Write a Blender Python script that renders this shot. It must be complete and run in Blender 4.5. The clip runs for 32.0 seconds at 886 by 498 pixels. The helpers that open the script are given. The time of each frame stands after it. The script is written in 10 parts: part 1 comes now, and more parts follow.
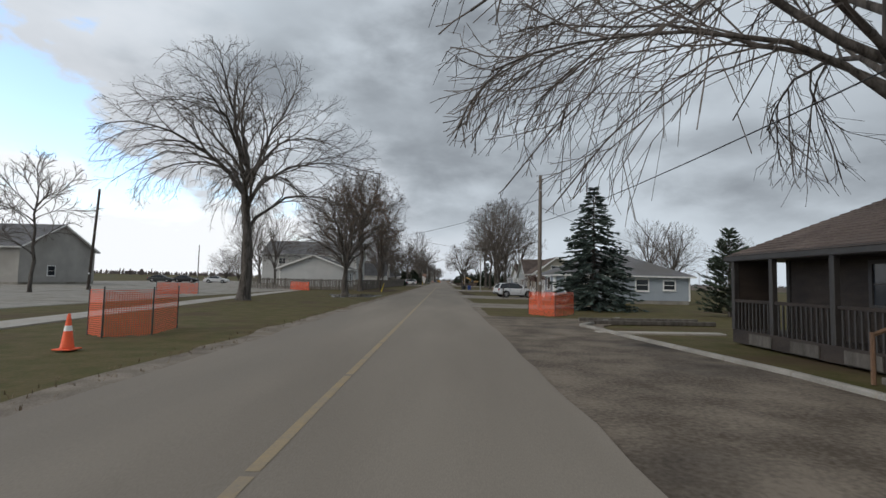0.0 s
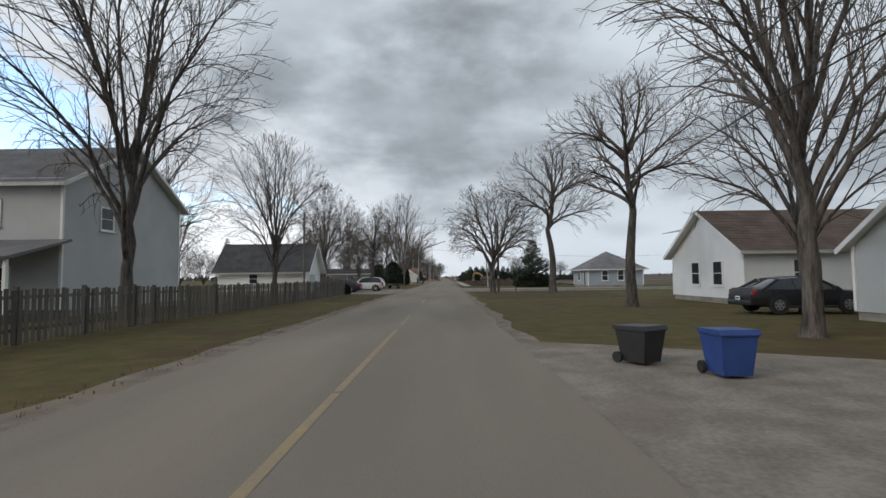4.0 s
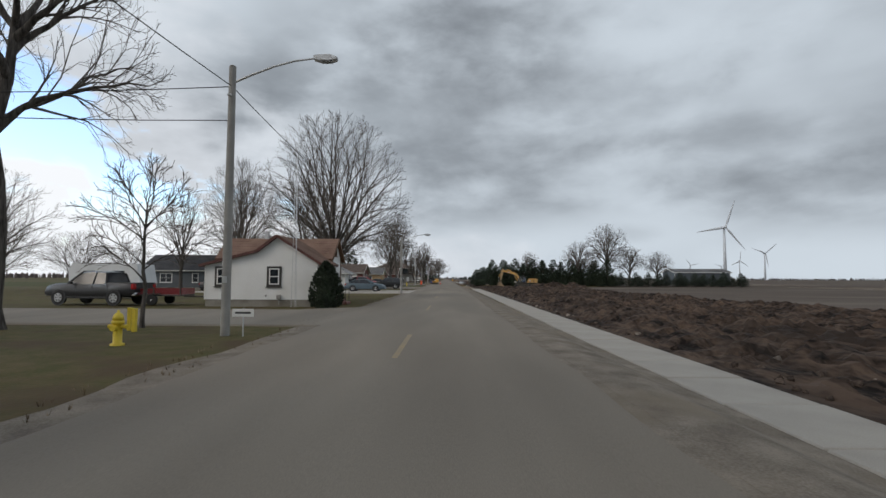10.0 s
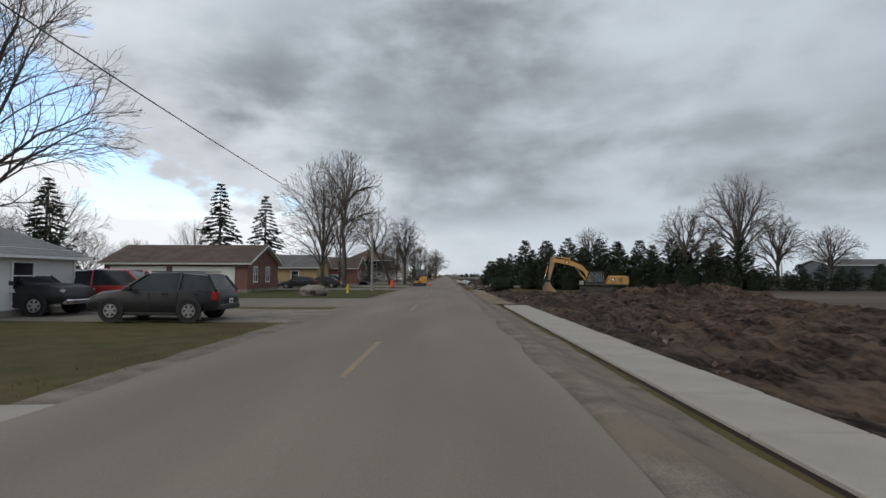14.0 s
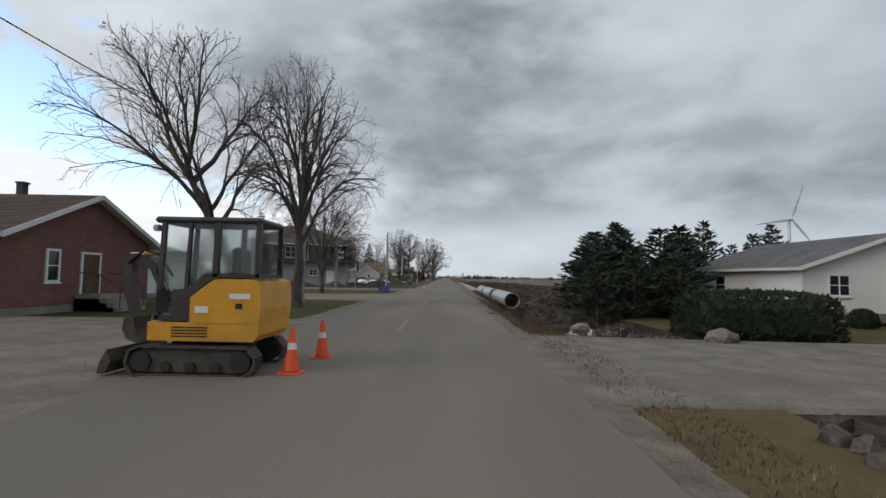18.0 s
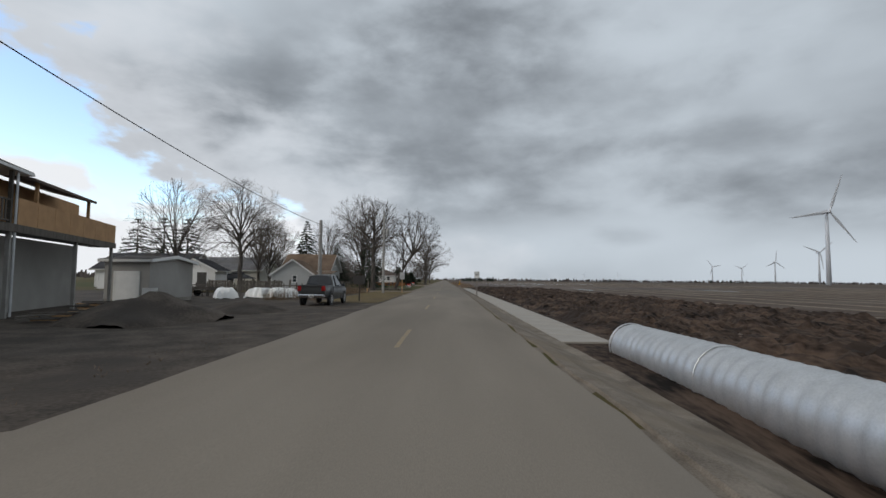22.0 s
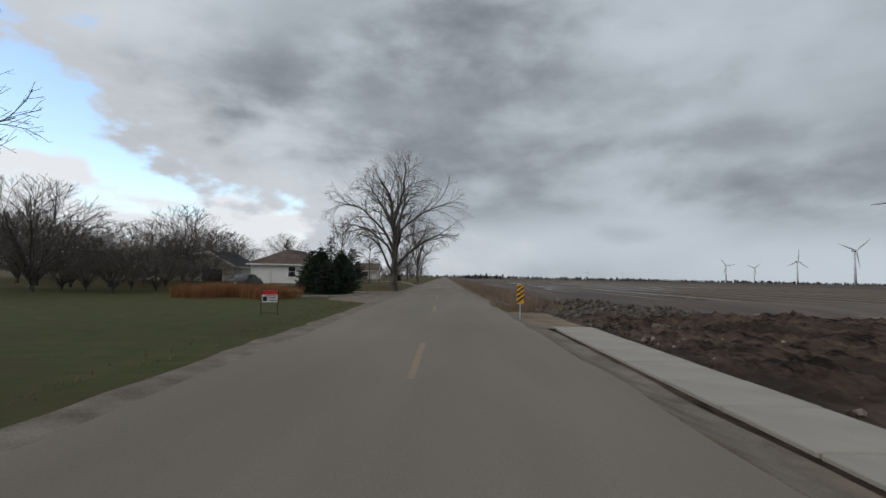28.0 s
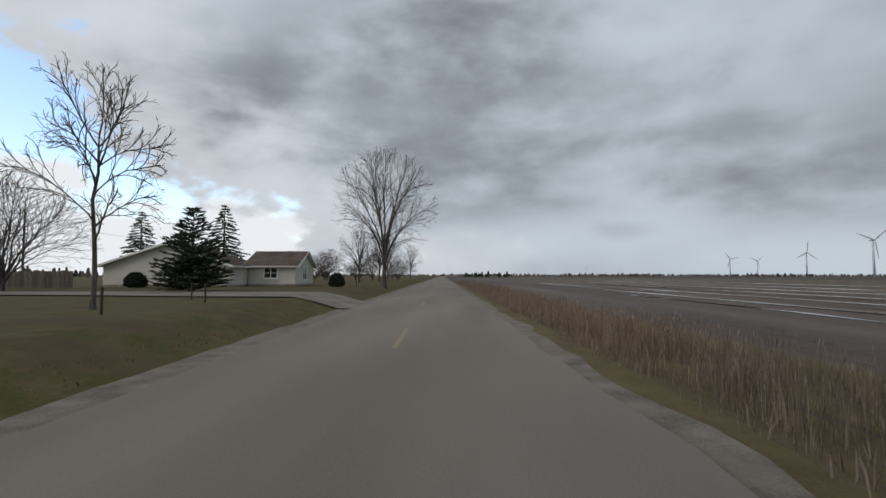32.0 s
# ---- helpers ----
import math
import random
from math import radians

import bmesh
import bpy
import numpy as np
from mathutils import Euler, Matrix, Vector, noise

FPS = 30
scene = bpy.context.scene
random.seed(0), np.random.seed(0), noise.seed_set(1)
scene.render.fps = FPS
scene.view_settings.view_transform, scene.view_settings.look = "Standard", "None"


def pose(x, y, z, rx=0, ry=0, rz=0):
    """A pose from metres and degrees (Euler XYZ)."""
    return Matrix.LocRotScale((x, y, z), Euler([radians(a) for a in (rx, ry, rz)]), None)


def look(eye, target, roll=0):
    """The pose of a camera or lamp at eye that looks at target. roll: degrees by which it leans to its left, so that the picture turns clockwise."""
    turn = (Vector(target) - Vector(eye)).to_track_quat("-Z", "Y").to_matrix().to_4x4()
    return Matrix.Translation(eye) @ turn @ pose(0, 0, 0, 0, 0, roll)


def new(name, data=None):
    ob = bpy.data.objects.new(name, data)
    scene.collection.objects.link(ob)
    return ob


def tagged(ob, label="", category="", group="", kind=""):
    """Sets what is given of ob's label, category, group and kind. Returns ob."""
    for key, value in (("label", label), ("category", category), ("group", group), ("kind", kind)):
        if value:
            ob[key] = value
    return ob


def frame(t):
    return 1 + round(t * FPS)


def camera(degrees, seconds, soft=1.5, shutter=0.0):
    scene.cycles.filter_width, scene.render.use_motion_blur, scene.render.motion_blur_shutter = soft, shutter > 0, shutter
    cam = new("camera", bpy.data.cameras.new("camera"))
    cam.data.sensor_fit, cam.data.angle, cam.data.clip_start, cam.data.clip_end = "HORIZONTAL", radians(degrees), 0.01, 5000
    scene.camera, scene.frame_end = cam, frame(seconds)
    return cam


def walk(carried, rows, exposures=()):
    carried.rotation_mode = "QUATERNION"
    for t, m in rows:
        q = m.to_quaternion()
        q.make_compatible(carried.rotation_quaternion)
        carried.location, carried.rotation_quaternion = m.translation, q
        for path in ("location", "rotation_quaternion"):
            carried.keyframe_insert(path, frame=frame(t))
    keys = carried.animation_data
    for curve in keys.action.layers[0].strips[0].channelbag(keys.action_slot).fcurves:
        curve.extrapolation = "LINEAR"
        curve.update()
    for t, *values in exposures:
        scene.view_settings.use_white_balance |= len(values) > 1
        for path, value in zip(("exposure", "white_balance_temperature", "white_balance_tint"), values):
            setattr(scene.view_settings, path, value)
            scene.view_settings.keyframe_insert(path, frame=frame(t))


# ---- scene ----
EYE = 1.643
cam = camera(84.0, 32.0, soft=1.5)
# seconds, x, y, yaw, pitch, lean
PATH = [
    (0.0, -0.17, 0.02, 0.12, 3.63, 1.22), (0.5, -0.16, 8.82, 0.29, 3.43, 1.19), (1.0, -0.14, 17.94, 0.41, 3.31, 1.11), (1.5, -0.12, 27.38, 0.41, 3.31, 0.89),
    (2.0, -0.10, 37.11, 0.34, 3.36, 0.43), (2.5, -0.08, 47.07, 0.29, 3.39, -0.16), (3.0, -0.08, 57.15, 0.28, 3.34, -0.44), (3.5, -0.09, 67.22, 0.28, 3.30, -0.60),
    (4.0, -0.10, 77.21, 0.29, 3.29, -0.66), (4.5, -0.12, 87.03, 0.31, 3.28, -0.63), (5.0, -0.13, 96.64, 0.33, 3.27, -0.55), (5.5, -0.15, 106.00, 0.36, 3.26, -0.42),
    (6.0, -0.16, 115.14, 0.39, 3.23, -0.27), (6.5, -0.17, 124.07, 0.48, 3.27, 0.02), (7.0, -0.20, 132.88, 0.60, 3.30, 0.07), (7.5, -0.26, 141.61, 0.69, 3.28, 0.00),
    (8.0, -0.34, 150.30, 0.70, 3.23, -0.01), (8.5, -0.42, 158.97, 0.62, 3.21, 0.10), (9.0, -0.49, 167.59, 0.50, 3.28, 0.30), (9.5, -0.52, 176.06, 0.42, 3.35, 0.35),
    (10.0, -0.50, 184.31, 0.38, 3.43, 0.22), (10.5, -0.42, 192.28, 0.31, 3.43, 0.12), (11.0, -0.29, 199.92, 0.24, 3.31, 0.18), (11.5, -0.12, 207.25, 0.22, 3.19, 0.37),
    (12.0, 0.08, 214.39, 0.25, 3.08, 0.41), (12.5, 0.27, 221.53, 0.32, 3.02, 0.32), (13.0, 0.41, 228.77, 0.42, 3.05, 0.24), (13.5, 0.46, 236.21, 0.45, 3.07, 0.21),
    (14.0, 0.44, 243.85, 0.44, 3.11, 0.15), (14.5, 0.37, 251.72, 0.41, 3.16, 0.11), (15.0, 0.29, 259.80, 0.36, 3.20, 0.12), (15.5, 0.21, 268.06, 0.30, 3.21, 0.21),
    (16.0, 0.17, 276.43, 0.23, 3.18, 0.42), (16.5, 0.17, 284.84, 0.20, 3.11, 0.67), (17.0, 0.20, 293.21, 0.25, 3.10, 0.86), (17.5, 0.24, 301.42, 0.39, 3.14, 0.96),
    (18.0, 0.28, 309.38, 0.56, 3.26, 1.08), (18.5, 0.30, 317.06, 0.66, 3.28, 1.03), (19.0, 0.30, 324.54, 0.69, 3.29, 0.88), (19.5, 0.29, 331.94, 0.69, 3.37, 0.59),
    (20.0, 0.28, 339.35, 0.63, 3.45, 0.42), (20.5, 0.26, 346.80, 0.55, 3.52, 0.30), (21.0, 0.26, 354.30, 0.50, 3.53, 0.29), (21.5, 0.24, 361.84, 0.41, 3.57, 0.36),
    (22.0, 0.21, 369.41, 0.28, 3.56, 0.59), (22.5, 0.19, 377.04, 0.18, 3.48, 0.53), (23.0, 0.16, 384.74, 0.10, 3.36, 0.30), (23.5, 0.11, 392.52, 0.02, 3.27, 0.04),
    (24.0, 0.07, 400.35, -0.01, 3.19, -0.28), (24.5, 0.02, 408.18, 0.09, 3.12, -0.52), (25.0, -0.02, 415.92, 0.24, 3.19, -0.35), (25.5, -0.05, 423.53, 0.31, 3.25, 0.28),
    (26.0, -0.05, 430.96, 0.32, 3.35, 0.72), (26.5, -0.06, 438.25, 0.31, 3.28, 0.92), (27.0, -0.06, 445.39, 0.31, 3.22, 1.06), (27.5, -0.05, 452.40, 0.32, 3.19, 1.13),
    (28.0, -0.04, 459.30, 0.35, 3.20, 1.14), (28.5, -0.01, 466.12, 0.41, 3.25, 1.11), (29.0, 0.03, 472.93, 0.51, 3.38, 1.05), (29.5, 0.09, 479.82, 0.55, 3.31, 0.86),
    (30.0, 0.14, 486.84, 0.47, 3.24, 0.66), (30.5, 0.14, 493.91, 0.30, 3.12, 0.52), (31.0, 0.12, 500.83, 0.12, 2.98, 0.24), (31.5, 0.09, 507.42, -0.04, 2.97, 0.10),
    (32.0, 0.06, 513.61, -0.06, 3.08, 0.05),
]
# the lens meters for the darker street at first
GAIN = [(0.0, 0.05), (3.0, 0.2), (8.0, 0.1), (12.0, -0.02), (18.0, 0.0), (21.0, -0.08), (23.0, -0.14), (24.5, -0.05), (26.0, 0.12), (27.5, -0.1), (29.0, -0.34), (32.0, -0.15)]
walk(cam, [(t, pose(x, y, EYE, 90 + pitch, 0, yaw) @ pose(0, 0, 0, 0, 0, lean)) for t, x, y, yaw, pitch, lean in PATH], GAIN)

# ---- sky and sun ----
world = bpy.data.worlds.new("sky")
scene.world = world
world.use_nodes = True
wt = world.node_tree
wt.nodes.clear()


def wmath(op, a, b=None, c=None, clamp=False):
    n = wt.nodes.new("ShaderNodeMath")
    n.operation, n.use_clamp = op, clamp
    for k, v in enumerate((a, b, c)):
        if v is None:
            continue
        if isinstance(v, (int, float)):
            n.inputs[k].default_value = v
        else:
            wt.links.new(v, n.inputs[k])
    return n.outputs[0]


def wmix(f, a, b):
    n = wt.nodes.new("ShaderNodeMix")
    n.data_type = "RGBA"
    for k, v in ((0, f), (6, a), (7, b)):
        if isinstance(v, (int, float)):
            n.inputs[k].default_value = v
        elif isinstance(v, tuple):
            n.inputs[k].default_value = (*v, 1)
        else:
            wt.links.new(v, n.inputs[k])
    return n.outputs[2]


def wnoise(vec, scale, detail, rough=0.55, distort=0.0):
    n = wt.nodes.new("ShaderNodeTexNoise")
    n.inputs["Scale"].default_value, n.inputs["Detail"].default_value = scale, detail
    n.inputs["Roughness"].default_value, n.inputs["Distortion"].default_value = rough, distort
    wt.links.new(vec, n.inputs["Vector"])
    return n.outputs["Fac"]


def wsmooth(v, lo, hi):
    n = wt.nodes.new("ShaderNodeMapRange")
    n.interpolation_type = "SMOOTHSTEP"
    n.inputs["From Min"].default_value, n.inputs["From Max"].default_value = lo, hi
    wt.links.new(v, n.inputs["Value"])
    return n.outputs["Result"]


coord = wt.nodes.new("ShaderNodeTexCoord").outputs["Generated"]
sep = wt.nodes.new("ShaderNodeSeparateXYZ")
wt.links.new(coord, sep.inputs[0])
dx, dy, dz = sep.outputs
# bearing from straight ahead and height over the horizon, in radians
az = wmath("ARCTAN2", dx, dy)
el = wmath("ARCSINE", dz)
field = wt.nodes.new("ShaderNodeCombineXYZ")
wt.links.new(wmath("MULTIPLY", wmath("SINE", az), 2.0), field.inputs[0])
wt.links.new(wmath("MULTIPLY", wmath("COSINE", az), 2.0), field.inputs[1])
wt.links.new(wmath("MULTIPLY", el, 4.2), field.inputs[2])
field = field.outputs[0]
broad = wnoise(field, 1.0, 3.0, 0.5, 0.1)
fine = wnoise(field, 2.6, 7.0, 0.52, 0.12)


def cloud(a0, e0, ra, re):
    """A soft cloud about a bearing and a height."""
    a = wmath("POWER", wmath("ABSOLUTE", wmath("DIVIDE", wmath("SUBTRACT", az, a0), ra)), 2.0)
    e = wmath("POWER", wmath("ABSOLUTE", wmath("DIVIDE", wmath("SUBTRACT", el, e0), re)), 2.0)
    return wsmooth(wmath("ADD", wmath("SQRT", wmath("ADD", a, e)), wmath("MULTIPLY", wmath("SUBTRACT", fine, 0.5), 1.4)), 1.15, 0.1)


mass = wmath("ADD", wmath("MULTIPLY", broad, 0.60), wmath("MULTIPLY", fine, 0.40))
for a0, e0, ra, re, power in ((-0.04, 0.32, 0.50, 0.20, -0.15), (0.12, 0.46, 0.30, 0.10, -0.07), (0.66, 0.15, 0.26, 0.06, -0.18), (0.68, 0.02, 0.34, 0.06, 0.26), (0.50, 0.255, 0.20, 0.04, -0.13), (0.55, 0.40, 0.36, 0.18, 0.14), (0.22, 0.07, 0.40, 0.06, 0.18), (0.36, 0.085, 0.07, 0.025, -0.14), (-0.62, 0.50, 0.40, 0.16, 0.20)):
    mass = wmath("ADD", mass, wmath("MULTIPLY", cloud(a0, e0, ra, re), power))
grey = wmix(wsmooth(mass, 0.20, 0.70), (0.212, 0.236, 0.266), (0.60, 0.668, 0.735))
# paler towards the horizon
grey = wmix(wmath("MULTIPLY", wsmooth(el, 0.20, 0.0), 0.45), grey, (0.61, 0.68, 0.745))
# a break in the deck to the west, blue with white heaps
edge = wmath("SUBTRACT", wmath("MINIMUM", wmath("MULTIPLY_ADD", az, -0.604, -0.07), 0.46), el)
edge = wmath("ADD", edge, wmath("MULTIPLY", wmath("SUBTRACT", fine, 0.5), 0.55))
gap = wmath("MULTIPLY", wsmooth(edge, -0.025, 0.03), wsmooth(az, -2.4, -1.9))
# the deck thins out and brightens towards the break
grey = wmix(wmath("MULTIPLY", wsmooth(edge, -0.26, 0.0), 0.6), grey, (0.78, 0.81, 0.86))
sky = wt.nodes.new("ShaderNodeTexSky")
sky.sky_type, sky.sun_disc = "NISHITA", False
sky.sun_elevation, sky.sun_rotation = radians(32), radians(235)
dim = wt.nodes.new("ShaderNodeVectorMath")
dim.operation = "SCALE"
dim.inputs["Scale"].default_value = 0.32
wt.links.new(sky.outputs[0], dim.inputs[0])
heaps = wsmooth(wmath("ADD", wnoise(field, 2.0, 7.0, 0.55, 0.3), wmath("MULTIPLY", wmath("SUBTRACT", 0.17, el), 1.3)), 0.45, 0.58)
opening = wmix(heaps, dim.outputs[0], (0.92, 0.945, 0.98))
final = wmix(gap, grey, opening)
back = wt.nodes.new("ShaderNodeBackground")
back.inputs["Strength"].default_value = 1.0
wt.links.new(final, back.inputs["Color"])
wout = wt.nodes.new("ShaderNodeOutputWorld")
wt.links.new(back.outputs[0], wout.inputs["Surface"])

sun = new("sun", bpy.data.lights.new("sun", "SUN"))
sun.data.energy, sun.data.angle, sun.data.color = 0.85, radians(28), (1.0, 0.88, 0.73)
sun.matrix_world = look((-60, -40, 50), (0, 0, 0))


# ---- materials ----
def material(name, a, b=None, scale=4.0, fine=60.0, rough=0.8, metal=0.0, bump=0.3, spread=0.5, stain=None, vary=0.0, stretch=(1, 1, 1), coat=0.0, island=0.0):
    """Two tones mixed by noise at a broad and a fine scale, with relief; stain is a third tone in patches."""
    m = bpy.data.materials.new(name)
    m.use_nodes = True
    t = m.node_tree
    bs = t.nodes["Principled BSDF"]
    tc = t.nodes.new("ShaderNodeTexCoord")
    mp = t.nodes.new("ShaderNodeMapping")
    mp.inputs["Scale"].default_value = stretch
    t.links.new(tc.outputs["Object"], mp.inputs[0])
    b = b or tuple(c * 0.75 for c in a)

    def noise_node(s, d):
        n = t.nodes.new("ShaderNodeTexNoise")
        n.inputs["Scale"].default_value, n.inputs["Detail"].default_value = s, d
        t.links.new(mp.outputs[0], n.inputs["Vector"])
        return n.outputs["Fac"]

    def mix(f, p, q):
        n = t.nodes.new("ShaderNodeMix")
        n.data_type = "RGBA"
        for k, v in ((0, f), (6, p), (7, q)):
            if isinstance(v, (int, float)):
                n.inputs[k].default_value = v
            elif isinstance(v, tuple):
                n.inputs[k].default_value = (*v, 1)
            else:
                t.links.new(v, n.inputs[k])
        return n.outputs[2]

    def ramp(v, lo, hi):
        n = t.nodes.new("ShaderNodeMapRange")
        n.inputs["From Min"].default_value, n.inputs["From Max"].default_value = lo, hi
        t.links.new(v, n.inputs["Value"])
        return n.outputs["Result"]

    n1, n2 = noise_node(scale, 4), noise_node(fine, 3)
    add = t.nodes.new("ShaderNodeMath")
    add.operation = "MULTIPLY_ADD"
    t.links.new(n2, add.inputs[0])
    add.inputs[1].default_value = 0.6
    t.links.new(n1, add.inputs[2])
    f = ramp(add.outputs[0], 0.8 - spread * 0.4, 0.8 + spread * 0.4)
    col = mix(f, a, b)
    if stain:
        col = mix(ramp(noise_node(scale * 0.27, 5), 0.52, 0.66), col, stain)
    if vary or island:
        hs = t.nodes.new("ShaderNodeHueSaturation")
        if vary:
            src = t.nodes.new("ShaderNodeObjectInfo").outputs["Random"]
        else:
            src = t.nodes.new("ShaderNodeNewGeometry").outputs["Random Per Island"]
        v = ramp(src, 0, 1)
        amount = vary or island
        v.node.inputs["To Min"].default_value, v.node.inputs["To Max"].default_value = 1 - amount, 1 + amount
        t.links.new(v, hs.inputs["Value"])
        t.links.new(col, hs.inputs["Color"])
        col = hs.outputs[0]
    t.links.new(col, bs.inputs["Base Color"])
    rr = ramp(n2, 0.2, 0.8)
    rr.node.inputs["To Min"].default_value, rr.node.inputs["To Max"].default_value = max(rough - 0.08, 0.02), min(rough + 0.08, 1)
    t.links.new(rr, bs.inputs["Roughness"])
    bs.inputs["Metallic"].default_value = metal
    if rough >= 0.9:
        bs.inputs["Specular IOR Level"].default_value = 0.12
    bs.inputs["Coat Weight"].default_value = coat
    bs.inputs["Coat Roughness"].default_value = 0.08
    if bump:
        bp = t.nodes.new("ShaderNodeBump")
        bp.inputs["Strength"].default_value, bp.inputs["Distance"].default_value = bump, 0.02
        t.links.new(add.outputs[0], bp.inputs["Height"])
        t.links.new(bp.outputs[0], bs.inputs["Normal"])
    return m


def brick_material(name, a, b, mortar, w=0.21, h=0.075):
    m = bpy.data.materials.new(name)
    m.use_nodes = True
    t = m.node_tree
    bs = t.nodes["Principled BSDF"]
    tc = t.nodes.new("ShaderNodeTexCoord")
    sp, cb = t.nodes.new("ShaderNodeSeparateXYZ"), t.nodes.new("ShaderNodeCombineXYZ")
    t.links.new(tc.outputs["Object"], sp.inputs[0])
    ad = t.nodes.new("ShaderNodeMath")
    t.links.new(sp.outputs[0], ad.inputs[0]), t.links.new(sp.outputs[1], ad.inputs[1])
    t.links.new(ad.outputs[0], cb.inputs[0]), t.links.new(sp.outputs[2], cb.inputs[1])
    bk = t.nodes.new("ShaderNodeTexBrick")
    bk.inputs["Color1"].default_value, bk.inputs["Color2"].default_value, bk.inputs["Mortar"].default_value = (*a, 1), (*b, 1), (*mortar, 1)
    bk.inputs["Scale"].default_value = 1.0
    bk.inputs["Brick Width"].default_value, bk.inputs["Row Height"].default_value, bk.inputs["Mortar Size"].default_value = w, h, 0.008
    t.links.new(cb.outputs[0], bk.inputs["Vector"])
    nz = t.nodes.new("ShaderNodeTexNoise")
    nz.inputs["Scale"].default_value = 1.3
    nz.inputs["Detail"].default_value = 5
    t.links.new(tc.outputs["Object"], nz.inputs["Vector"])
    hs = t.nodes.new("ShaderNodeHueSaturation")
    mr = t.nodes.new("ShaderNodeMapRange")
    mr.inputs["To Min"].default_value, mr.inputs["To Max"].default_value = 0.75, 1.25
    t.links.new(nz.outputs["Fac"], mr.inputs["Value"])
    t.links.new(mr.outputs[0], hs.inputs["Value"])
    t.links.new(bk.outputs["Color"], hs.inputs["Color"])
    t.links.new(hs.outputs[0], bs.inputs["Base Color"])
    bs.inputs["Roughness"].default_value = 0.85
    bp = t.nodes.new("ShaderNodeBump")
    bp.inputs["Strength"].default_value, bp.inputs["Distance"].default_value = 0.5, 0.01
    bp.invert = True
    t.links.new(bk.outputs["Fac"], bp.inputs["Height"])
    t.links.new(bp.outputs[0], bs.inputs["Normal"])
    return m


